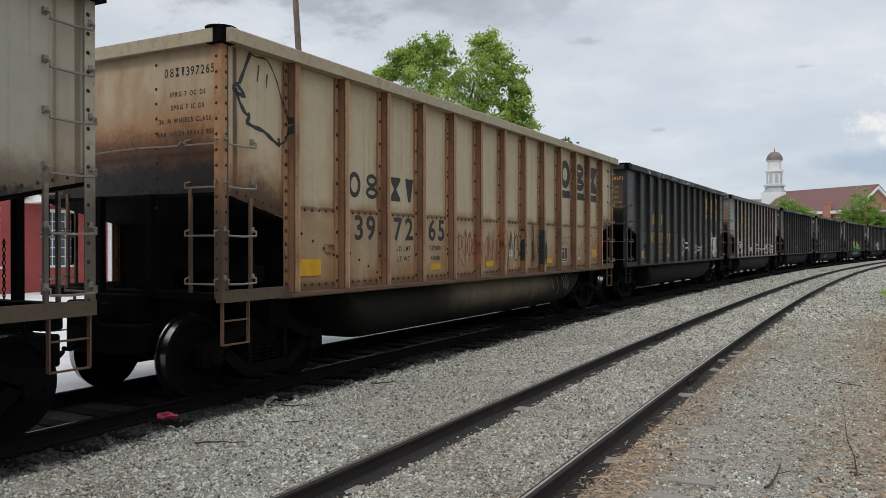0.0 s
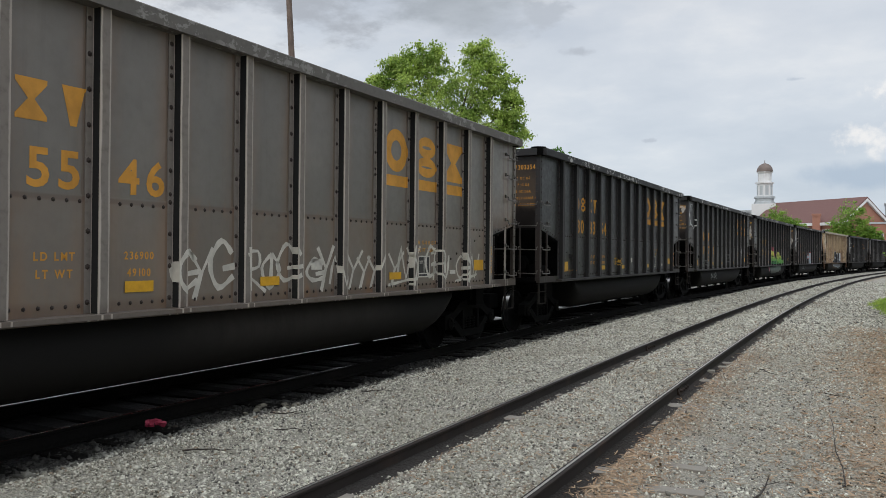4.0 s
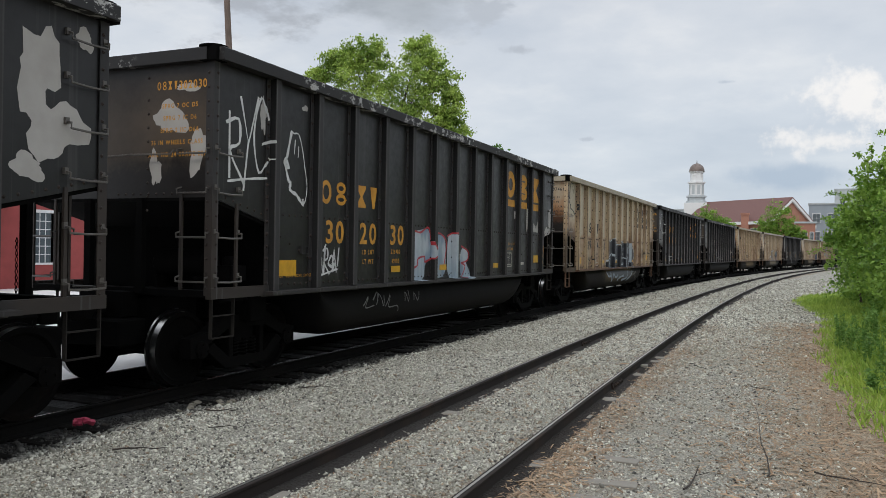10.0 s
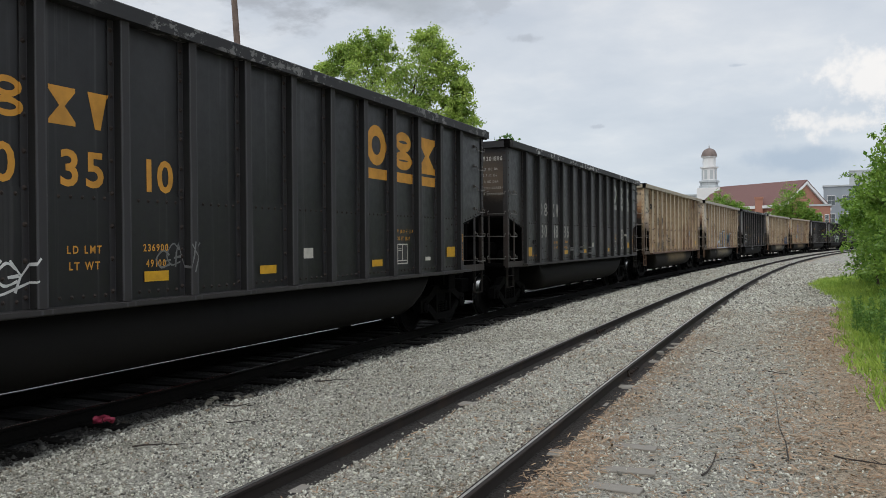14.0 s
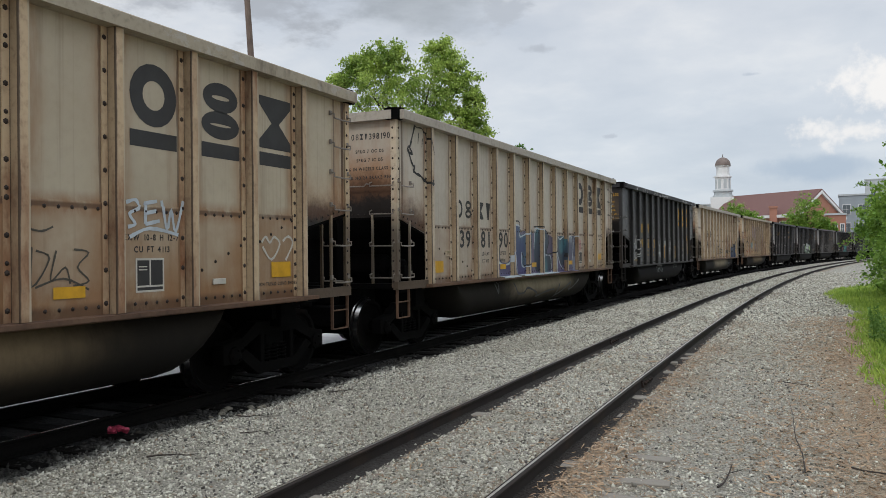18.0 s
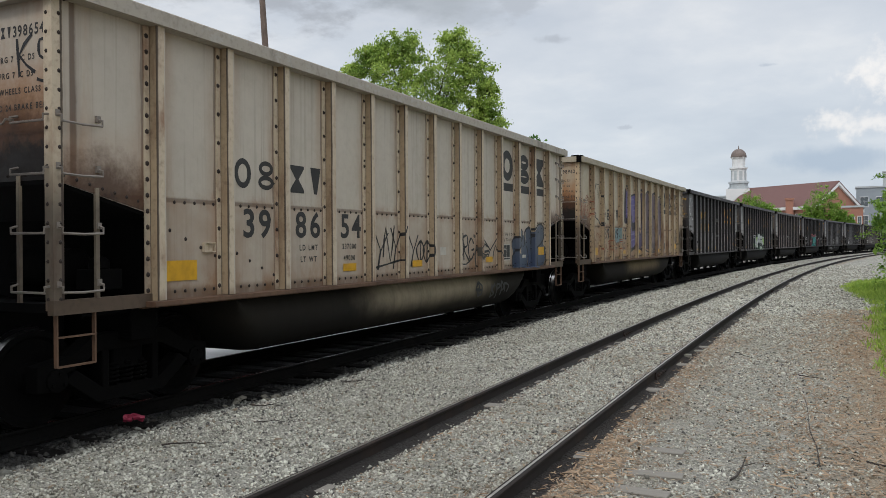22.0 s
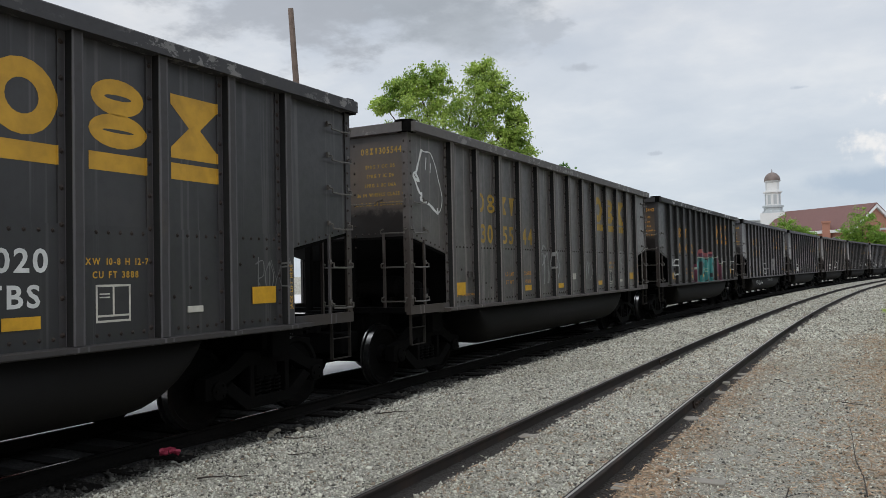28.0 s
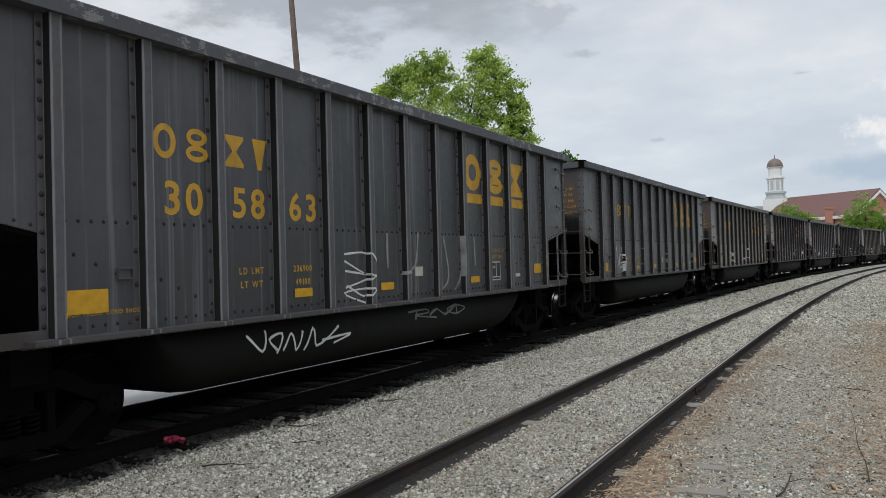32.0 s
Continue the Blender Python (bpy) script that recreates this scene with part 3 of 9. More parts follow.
def mesh_of(name, bm, material=None, smooth=False, bevel=0.0):
    if bevel:
        bmesh.ops.bevel(bm, geom=list(bm.edges), offset=bevel, segments=1, affect="EDGES")
    bmesh.ops.recalc_face_normals(bm, faces=bm.faces)
    me = bpy.data.meshes.new(name)
    bm.to_mesh(me)
    bm.free()
    if material:
        me.materials.append(material)
    if smooth:
        me.polygons.foreach_set("use_smooth", [True] * len(me.polygons))
        me.set_sharp_from_angle(angle=radians(35))
    return me


def part(name, bm, material, parent, label="", smooth=False, kind="", bevel=0.0):
    ob = new(name, bm if isinstance(bm, bpy.types.Mesh) else mesh_of(name, bm, material, smooth, bevel))
    ob.parent = parent
    return tagged(ob, label, "", "", kind)


def thing(name, label, category, at=None, group="", kind=""):
    ob = new(name)
    if at is not None:
        ob.matrix_basis = at
    return tagged(ob, label, category, group, kind)


def solid(name, bm, material, label, category="", group="", kind="", smooth=False, bevel=0.0):
    return tagged(new(name, mesh_of(name, bm, material, smooth, bevel)), label, category, group, kind)


def cloud_mesh(name, base_v, base_f, places, turns, sizes, material):
    """One mesh of many copies of a small form: numpy arrays of places (n,3), turns (n,3,3), sizes (n,3)."""
    base_v, base_f = np.array(base_v, np.float32), np.array(base_f, np.int32)
    n, nv = len(places), len(base_v)
    v = np.einsum("nij,nkj->nki", turns, base_v[None] * sizes[:, None, :]) + places[:, None, :]
    f = (base_f[None] + (np.arange(n, dtype=np.int32) * nv)[:, None, None])
    k = base_f.shape[1]
    me = bpy.data.meshes.new(name)
    me.vertices.add(n * nv)
    me.vertices.foreach_set("co", v.astype(np.float32).ravel())
    me.loops.add(f.size)
    me.loops.foreach_set("vertex_index", f.ravel())
    me.polygons.add(f.size // k)
    me.polygons.foreach_set("loop_start", np.arange(0, f.size, k, dtype=np.int32))
    me.update(calc_edges=True)
    me.materials.append(material)
    return me


def spins(rng, n, tilt=1.0):
    """Random turns; tilt scales how far they lean from upright."""
    a, b, c = rng.uniform(0, 2 * np.pi, n), rng.normal(0, tilt, n), rng.normal(0, tilt, n)
    ca, sa, cb, sb, cc, sc = np.cos(a), np.sin(a), np.cos(b), np.sin(b), np.cos(c), np.sin(c)
    o, z = np.ones(n), np.zeros(n)
    rz = np.array([[ca, -sa, z], [sa, ca, z], [z, z, o]]).transpose(2, 0, 1)
    rx = np.array([[o, z, z], [z, cb, -sb], [z, sb, cb]]).transpose(2, 0, 1)
    ry = np.array([[cc, z, sc], [z, o, z], [-sc, z, cc]]).transpose(2, 0, 1)
    return rz @ rx @ ry


# ---------------------------------------------------------------- ground and tracks
def ground_height(x, y):
    """Flat yard, a little lower at the siding, a low ballast shoulder under the train."""
    side = x - (on_track(TRAIN_X, y)[0] - TRAIN_X if y > 0 else 0.0)
    h = -0.10
    d = abs(side - TRAIN_X)
    if d < 1.8:
        h -= 0.075 * min(1.0, (1.8 - d) / 0.4)
    if side > -1.9:
        h -= 0.04 * min(1.0, (side + 1.9) / 0.8)
    if side > -4.3:
        h -= 0.02 * min(1.0, (side + 4.3) / 0.5)
    for c in (SIDING_X - GAUGE / 2, SIDING_X + GAUGE / 2):
        if 0.02 < side - c < 0.42:
            h -= 0.035 * (1 - (side - c) / 0.42)
    if abs(side) < 12 and -6 < y < 45:
        calm = min(1.0, min(abs(side - SIDING_X - q * GAUGE / 2) for q in (-1, 1)) / 0.6)
        h += calm * (0.03 * noise.noise(Vector((x * 0.7, y * 0.7, 0))) + 0.012 * noise.noise(Vector((x * 3, y * 3, 4))))
    return h


def build_ground():
    xs = [-900, -400, -200, -120, -80, -50, -35, -25, -18, -14] + [-12 + 0.3 * i for i in range(27)] + [-3.9 + 0.1 * i for i in range(39)] + [0.0 + 0.3 * i for i in range(14)] + [4.5, 6, 8, 12, 20, 40, 80, 150, 300, 900]
    ys = [-600, -200, -80, -40, -20, -10] + [-6 + 0.4 * i for i in range(115)] + [41 + 2 * i for i in range(40)] + [125, 140, 170, 220, 300, 500, 1200, 2500]
    verts = [(x, y, ground_height(x, y)) for y in ys for x in xs]
    w = len(xs)
    faces = [(j * w + i, j * w + i + 1, (j + 1) * w + i + 1, (j + 1) * w + i) for j in range(len(ys) - 1) for i in range(w - 1)]
    me = bpy.data.meshes.new("ground")
    me.from_pydata(verts, [], faces)
    me.polygons.foreach_set("use_smooth", [True] * len(me.polygons))
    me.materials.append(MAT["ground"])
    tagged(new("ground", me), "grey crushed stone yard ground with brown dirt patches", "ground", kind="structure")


RAIL = [(-0.069, 0), (0.069, 0), (0.069, 0.012), (0.014, 0.03), (0.011, 0.115), (0.033, 0.128), (0.036, 0.148), (0.028, 0.156), (-0.028, 0.156), (-0.036, 0.148), (-0.033, 0.128), (-0.011, 0.115), (-0.014, 0.03), (-0.069, 0.012)]


def sweep_rail(name, x0, dx, top, s0, s1, label, group, web, crest, worn):
    """One rail along a track, its head a strip of its own worn steel."""
    def run(outline, mat, nm):
        bm = bmesh.new()
        s, prev = s0, None
        while s <= s1 + 0.01:
            rings = []
            for u, w in outline:
                x, y, _ = on_track(x0, s, dx + u)
                rings.append(bm.verts.new((x, y, top - 0.156 + w)))
            if prev:
                for i in range(len(rings)):
                    j = (i + 1) % len(rings)
                    bm.faces.new((prev[i], prev[j], rings[j], rings[i]))
            prev = rings
            s += 1.0 if s < 60 else 4.0
        return mesh_of(nm, bm, mat)
    ob = tagged(new(name, run(RAIL, web, name)), label, "rail", group, "structure")
    strip = [(-worn + 0.004, 0.157), (worn - 0.004, 0.157), (worn, 0.1605), (-worn, 0.1605)]
    head = new("running_surface", run([(u, w - 0.001) for u, w in strip], crest, "running_surface"))
    head.parent = ob
    return ob


def build_tracks():
    h = GAUGE / 2
    for name, x0, top, grp, web, crest in (("siding_rail", SIDING_X, 0.0, "siding rails", MAT["rail"], MAT["rail_top"]), ("main_rail", TRAIN_X, TRAIN_Z, "main line rails", MAT["main_rail"], MAT["main_top"])):
        for dx in (h, -h):
            sweep_rail(name, x0, dx, top, -40, 260, "rusty steel rail with a worn dull head", grp, web, crest, 0.011 if x0 > TRAIN_X else 0.010)
    rng = random.Random(4)
    # ties under the train: one mesh each near the camera, as parts of the track bed
    bed = thing("track_bed", "dark creosoted wooden ties under the train", "railway track", kind="structure")
    tie = bmesh.new()
    box(tie, -1.3, 1.3, -0.115, 0.115, -0.17, 0)
    tie = mesh_of("tie", tie, MAT["tie"], bevel=0.012)
    far = bmesh.new()
    for i in range(-14, 260):
        s = i * 0.55
        x, y, a = on_track(TRAIN_X, s, rng.uniform(-0.09, 0.09))
        m = pose(x, y, TRAIN_Z - 0.152 + rng.uniform(-0.012, 0.008), rng.uniform(-1, 1), rng.uniform(-1, 1), a + rng.uniform(-2.5, 2.5))
        if s < 40:
            ob = new("tie", tie)
            ob.parent, ob.matrix_basis = bed, m
        else:
            v = box(far, -1.3, 1.3, -0.115, 0.115, -0.17, 0)
            bmesh.ops.transform(far, matrix=m, verts=v)
    part("far_ties", far, MAT["tie"], bed, kind="stuff")
    # the siding's ties lie buried: only pale worn ends show outside the rails
    yard = thing("siding_bed", "half-buried weathered grey ties of the siding", "railway track", kind="structure")
    tie2 = bmesh.new()
    box(tie2, -1.28, 1.28, -0.11, 0.11, -0.15, 0)
    tie2 = mesh_of("tie", tie2, MAT["tie_pale"], bevel=0.015)
    for i in range(4, 44):
        s = i * 0.56
        x, y, a = on_track(SIDING_X, s, rng.uniform(-0.05, 0.08))
        ob = new("tie", tie2)
        ob.parent = yard
        ob.matrix_basis = pose(x, y, -0.137 - rng.uniform(0.0, 0.028), 0, rng.uniform(-0.5, 0.5), a + rng.uniform(-2, 2))
    # joint bars with bolts on the siding
    joint = bmesh.new()
    prism(joint, [(0.012, -0.13), (0.05, -0.13), (0.04, -0.10), (0.026, -0.06), (0.034, -0.035), (0.012, -0.03)], "y", -0.3, 0.3)
    prism(joint, [(-0.012, -0.13), (-0.05, -0.13), (-0.04, -0.10), (-0.026, -0.06), (-0.034, -0.035), (-0.012, -0.03)], "y", -0.3, 0.3)
    for q in (-0.22, -0.08, 0.08, 0.22):
        lathe(joint, [(0.026, 0.022), (0.062, 0.022), (0.075, 0.012)], "x", 6, (0, q, -0.08))
        lathe(joint, [(-0.075, 0.012), (-0.062, 0.022), (-0.026, 0.022)], "x", 6, (0, q, -0.08))
    joint = mesh_of("joint_bar", joint, MAT["rail"])
    for s, dx in ((11.05, h), (15.7, -h), (30.8, h), (36.0, -h)):
        x, y, a = on_track(SIDING_X, s, dx)
        ob = tagged(new("joint_bar", joint), "rusty bolted joint bar on the siding rail", "joint bar", "rail joints")
        ob.matrix_basis = pose(x, y, 0, 0, 0, a)


def build_stones():
    rng = np.random.default_rng(7)
    base = np.array([(1, 0.1, 0), (-0.9, 0.25, 0.1), (0.1, 0.95, -0.1), (-0.15, -1, 0.1), (0.1, 0.05, 0.8), (0, 0, -0.8)], np.float32)
    faces = [(0, 2, 4), (2, 1, 4), (1, 3, 4), (3, 0, 4), (2, 0, 5), (1, 2, 5), (3, 1, 5), (0, 3, 5)]

    def scatter(n, lo, hi, y0, y1, size, keep=None, grow=0.0):
        y = y0 + (y1 - y0) * rng.uniform(0, 1, n) ** 1.35
        x = rng.uniform(lo, hi, n)
        bend = np.where(y > BEND_Y, (y - BEND_Y) ** 2 / (2 * BEND_R), 0)
        ok = np.ones(n, bool)
        for c in (SIDING_X - GAUGE / 2, SIDING_X + GAUGE / 2):
            ok &= (np.abs(x - c) > 0.07) & ~((x > c) & (x < c + 0.19) & (rng.uniform(0, 1, n) < 0.9))
        if keep is not None:
            ok &= keep(x, y)
        x, y, bend = x[ok], y[ok], bend[ok]
        z = np.array([ground_height(a, b) for a, b in zip(x + bend, y)])
        s = size * rng.lognormal(0, 0.28, len(x)) * (1 + grow * np.clip(y - 10, 0, None))
        return np.stack([x + bend, y, z + 0.26 * s], 1), s

    p, s = scatter(250000, -6.5, 0.9, 1.8, 30, 0.0120, lambda x, y: (rng.uniform(0, 1, len(x)) < np.where(x > -1.95, 0.5, 1.0) * np.clip((0.9 - x) / 1.1, 0, 1) * np.where((x > -2.01) & (x < -1.87), 0.15, 1) * np.where((x > -3.51) & (x < -3.38), 0.3, 1)), 0.05)
    p2, s2 = scatter(52000, -6.4, 1.4, 22, 66, 0.023, None, 0.006)
    p3, s3 = scatter(2200, -6.6, -5.7, 2, 26, 0.027)
    p0, s0 = scatter(24000, -6.5, 0.9, 1.8, -9.0, 0.0135)
    p, s = np.concatenate([p, p2, p3, p0]), np.concatenate([s, s2, s3, s0])
    n = len(s)
    size = s[:, None] * rng.uniform(0.65, 1.35, (n, 3)) * np.array([[1.1, 1.0, 0.8]])
    me = cloud_mesh("ballast_stones", base, faces, p, spins(rng, n, 0.7), size, MAT["stone"])
    tagged(new("ballast_stones", me), "loose grey crushed limestone ballast between the tracks", "gravel", kind="stuff")
    # wood chips beside the siding rail and on the path
    chip = np.array([(1, 0.25, 0.1), (-1, 0.3, -0.1), (-1, -0.25, 0.1), (1, -0.3, -0.05), (0, 0, 0.35)], np.float32)
    cf = [(0, 1, 4), (1, 2, 4), (2, 3, 4), (3, 0, 4)]
    a, sa = scatter(13000, -1.95, -1.35, 2.5, 16, 0.018, lambda x, y: rng.uniform(0, 1, len(x)) < np.where(y < 7.5, 1.0, 0.35) * np.clip((-1.2 - x) / 0.6, 0, 1))
    b, sb = scatter(26000, -0.6, 2.0, 4.0, 24, 0.019, lambda x, y: x + 0.3 * np.sin(y * 0.9) > rng.uniform(-0.7, 0.75, len(x)), 0.03)
    c, sc = scatter(4500, -3.5, 0, 3.0, 24, 0.018)
    p, s = np.concatenate([a, b, c]), np.concatenate([sa, sb, sc])
    n = len(s)
    size = s[:, None] * rng.uniform(0.6, 1.5, (n, 3)) * np.array([[1.4, 0.7, 0.6]])
    p[:, 2] += 0.008
    me = cloud_mesh("wood_chips", chip, cf, p, spins(rng, n, 0.25), size, MAT["chips"])
    a, sa = scatter(17000, -1.9, 2.2, 3.5, 22, 0.0125, None, 0.03)
    n = len(sa)
    size = sa[:, None] * rng.uniform(0.6, 1.4, (n, 3)) * np.array([[2.8, 0.28, 0.3]])
    a[:, 2] += 0.012
    straw = cloud_mesh("straw_litter", chip, cf, a, spins(rng, n, 0.12), size, MAT["straw"])
    tagged(new("straw_litter", straw), "dry pale straw and leaf litter on the gravel", "straw", kind="stuff")
    tagged(new("wood_chips", me), "scattered brown bark and wood chips on the gravel", "wood chips", kind="stuff")


build_ground()
build_tracks()


# ---------------------------------------------------------------- the coal gondola, built once as a list of parts
KINDS = dict(long=(14.607, 12), short=(14.04, 12), wide=(14.22, 11))     # body length, bays between ribs
INSET = dict(long=(1.14, 1.24), short=(1.27, 1.37), wide=(1.25, 1.35))                            # from the leading end to the first rib, from the last rib to the other end
E0, RIBS, KIND_NOW = 0.0, [], [""]


def use_kind(kind):
    """Switch the shared measures to one kind of car."""
    global E0
    if KIND_NOW[0] != kind:
        body, bays = KINDS[kind]
        E0 = body / 2
        lead, trail = INSET[kind]
        RIBS[:] = [-E0 + lead + i * (body - lead - trail) / bays for i in range(bays + 1)]
        KIND_NOW[0] = kind


SIDE, PROUD, LIP = 1.475, 1.585, 1.635      # panel plane, rib face and edge of the sill's ledge
TOP, CHORD, SEAM, SILL = 3.885, 3.735, 2.04, 1.02


# outline of a belly tub: (half width, height), from under the sill down to its bottom
TUB = [(1.46 - 0.46 + 0.46 * math.cos(a), 0.68 + 0.43 * math.sin(a)) for a in [radians(42 - 132 * i / 10) for i in range(11)]]


def rivet(bm, p, n, r=0.014):
    """A small domed rivet head at p, standing out along n."""
    n = Vector(n)
    base, tip = ring_at(bm, Vector(p), n, r, 6, Vector((0.3, 0.4, 0.86))), bm.verts.new(Vector(p) + n * r * 0.9)
    for i in range(6):
        bm.faces.new((base[i], base[(i + 1) % 6], tip))


def car_parts():
    """(name, mesh, material key, parent's index, label) for every part of one car; x to the side, y to the rear, z from the rail head."""
    P = []

    def add(name, bm, key, parent=-1, label="", smooth=False, bevel=0.0, kind=""):
        P.append((name, mesh_of(name, bm, MAT["dark"], smooth, bevel), key, parent, label, kind))
        return len(P) - 1

    for sx in (1, -1):
        near = sx > 0
        lo, hi = sorted((sx * SIDE, sx * (SIDE - 0.02)))
        if near:
            for i in range(len(RIBS) - 1):
                a, b = RIBS[i] + 0.002, RIBS[i + 1] - 0.002
                bm = bmesh.new()
                box(bm, lo, hi, a, b, SEAM + 0.004, CHORD)
                add("upper_panel", bm, "paint")
                bm = bmesh.new()
                box(bm, lo + 0.012, hi + 0.012, a, b, SILL - 0.02, SEAM + 0.03)
                add("lower_panel", bm, "paint")
        else:
            bm = bmesh.new()
            box(bm, lo, hi, RIBS[0], RIBS[-1], SILL - 0.02, CHORD)
            add("side_wall", bm, "paint")
        for e in (-1, 1):
            bm = bmesh.new()
            q = E0 - (RIBS[0] + E0 if e < 0 else E0 - RIBS[-1])
            prism(bm, [(e * E0, 2.15), (e * q, 1.88), (e * q, CHORD), (e * E0, CHORD)], "x", lo, hi)
            add("end_panel", bm, "paint")
        for i, y in enumerate(RIBS):
            end = i in (0, len(RIBS) - 1)
            bm = bmesh.new()
            w = 0.055
            a, b = sorted((sx * SIDE, sx * PROUD))
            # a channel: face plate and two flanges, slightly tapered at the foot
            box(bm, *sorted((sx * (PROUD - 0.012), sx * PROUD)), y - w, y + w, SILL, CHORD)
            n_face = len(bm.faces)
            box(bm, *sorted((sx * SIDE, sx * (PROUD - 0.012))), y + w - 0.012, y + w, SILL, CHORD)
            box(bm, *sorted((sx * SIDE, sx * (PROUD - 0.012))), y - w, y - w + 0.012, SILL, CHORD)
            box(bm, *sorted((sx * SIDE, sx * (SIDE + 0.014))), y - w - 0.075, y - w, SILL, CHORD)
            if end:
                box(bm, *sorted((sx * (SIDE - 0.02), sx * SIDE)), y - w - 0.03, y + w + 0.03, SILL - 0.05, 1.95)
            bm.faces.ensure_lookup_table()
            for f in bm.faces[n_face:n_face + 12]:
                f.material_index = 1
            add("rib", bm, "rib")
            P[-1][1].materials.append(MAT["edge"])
        bm = bmesh.new()
        prism(bm, [(sx * (SIDE - 0.10), CHORD), (sx * 1.64, CHORD), (sx * 1.64, TOP - 0.012), (sx * 1.628, TOP), (sx * (SIDE - 0.10), TOP)], "y", -E0 - 0.02, E0 + 0.02)
        add("top_chord", bm, "chord")
        bm = bmesh.new()
        prism(bm, [(sx * (SIDE - 0.06), SILL), (sx * LIP, SILL - 0.008), (sx * LIP, SILL - 0.05), (sx * (SIDE - 0.02), SILL - 0.065), (sx * (SIDE - 0.02), SILL - 0.08), (sx * (SIDE - 0.06), SILL - 0.08)], "y", -E0 + 1.0, E0 - 1.0)
        add("side_sill", bm, "side_sill" if near else "paint")
    # ends: wall, posts, chord, platform
    for e in (-1, 1):
        bm = bmesh.new()
        a, b = sorted((e * (E0 - 0.02), e * E0))
        box(bm, -SIDE, SIDE, a, b, 2.15, CHORD)
        add("end_wall", bm, "paint")
        for x in (-0.42, 0.42):
            bm = bmesh.new()
            box(bm, x - 0.05, x + 0.05, *sorted((e * (E0 - 0.02), e * (E0 + 0.055))), 1.0, 2.15)
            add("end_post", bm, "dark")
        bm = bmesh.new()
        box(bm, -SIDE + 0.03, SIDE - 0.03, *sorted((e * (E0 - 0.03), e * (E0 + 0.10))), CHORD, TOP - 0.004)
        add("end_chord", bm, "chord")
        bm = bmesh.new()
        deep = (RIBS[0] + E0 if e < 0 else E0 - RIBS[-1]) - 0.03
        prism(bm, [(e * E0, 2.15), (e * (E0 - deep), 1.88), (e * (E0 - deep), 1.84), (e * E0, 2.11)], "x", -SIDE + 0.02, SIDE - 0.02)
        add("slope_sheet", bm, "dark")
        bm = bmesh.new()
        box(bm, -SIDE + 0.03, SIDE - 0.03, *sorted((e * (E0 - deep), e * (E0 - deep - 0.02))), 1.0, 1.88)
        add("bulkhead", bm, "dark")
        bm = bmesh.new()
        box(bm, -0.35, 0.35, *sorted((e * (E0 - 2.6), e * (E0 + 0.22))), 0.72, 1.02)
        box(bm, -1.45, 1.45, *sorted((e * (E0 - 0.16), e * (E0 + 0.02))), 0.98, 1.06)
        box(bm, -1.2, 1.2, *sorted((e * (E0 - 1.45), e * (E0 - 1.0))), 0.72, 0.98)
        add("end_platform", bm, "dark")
        for sx in (1, -1):
            bm = bmesh.new()
            x0, x1 = sorted((sx * (SIDE - 0.05), sx * (SIDE + 0.03)))
            box(bm, x0, x1, *sorted((e * (E0 + 0.03), e * (E0 - 1.2))), 0.96, 1.09)
            add("corner_sill", bm, "sill")
            bm = bmesh.new()
            box(bm, *sorted((sx * (SIDE - 0.085), sx * (SIDE + 0.022))), *sorted((e * (E0 + 0.010), e * (E0 + 0.022))), 1.0, CHORD)
            box(bm, *sorted((sx * (SIDE + 0.010), sx * (SIDE + 0.022))), *sorted((e * (E0 - 0.085), e * (E0 + 0.010))), 1.0, CHORD)
            add("corner_post", bm, "rib")
            bm = bmesh.new()
            box(bm, *sorted((sx * (SIDE - 0.14), sx * (SIDE + 0.09))), *sorted((e * (E0 - 0.12), e * (E0 + 0.09))), CHORD - 0.005, TOP + 0.012)
            lathe(bm, [(TOP + 0.012, 0.17), (TOP + 0.03, 0.17), (TOP + 0.036, 0.12)], "z", 14, (sx * (SIDE - 0.05), e * (E0 - 0.05), 0))
            add("corner_cap", bm, "dark")
            # ladder stile, grab irons and stirrup step
            bm = bmesh.new()
            box(bm, *sorted((sx * (SIDE - 0.015), sx * (SIDE + 0.015))), *sorted((e * (E0 - 0.43), e * (E0 - 0.47))), 1.0, 2.10)
            add("ladder_stile", bm, "rib")
            bm = bmesh.new()
            box(bm, *sorted((sx * (SIDE - 0.43), sx * (SIDE - 0.47))), *sorted((e * (E0 - 0.015), e * (E0 + 0.015))), 1.0, 2.2)
            add("ladder_stile", bm, "rib")
            full = (e > 0) == (sx > 0)
            heights = (1.16, 1.68, 2.18, 2.64, 3.06, 3.46) if full else (1.16, 1.68, 2.20, 2.66)
            for z in heights:
                bm = bmesh.new()
                y0, y1, xo = e * (E0 - 0.03), e * (E0 - 0.46), sx * (SIDE + 0.075)
                tube(bm, [(sx * SIDE, y0, z + 0.06), (xo, y0, z + 0.05), (xo, y0, z), (xo, (y0 + y1) / 2, z - 0.008), (xo, y1, z), (xo, y1, z + 0.05), (sx * SIDE, y1, z + 0.07)], 0.012, 5)
                for yy in (y0, y1):
                    box(bm, *sorted((sx * SIDE, sx * (SIDE + 0.03))), yy - 0.022, yy + 0.022, z + 0.04, z + 0.10)
                add("grab_iron", bm, "iron")
            for z in (1.16, 1.68, 2.20, 2.66):
                bm = bmesh.new()
                x0, x1, yo = sx * (SIDE - 0.03), sx * (SIDE - 0.46), e * (E0 + 0.075)
                tube(bm, [(x0, e * E0, z + 0.06), (x0, yo, z + 0.05), (x0, yo, z), (x1, yo, z), (x1, yo, z + 0.05), (x1, e * E0, z + 0.07)], 0.012, 5)
                add("grab_iron", bm, "iron")
            bm = bmesh.new()
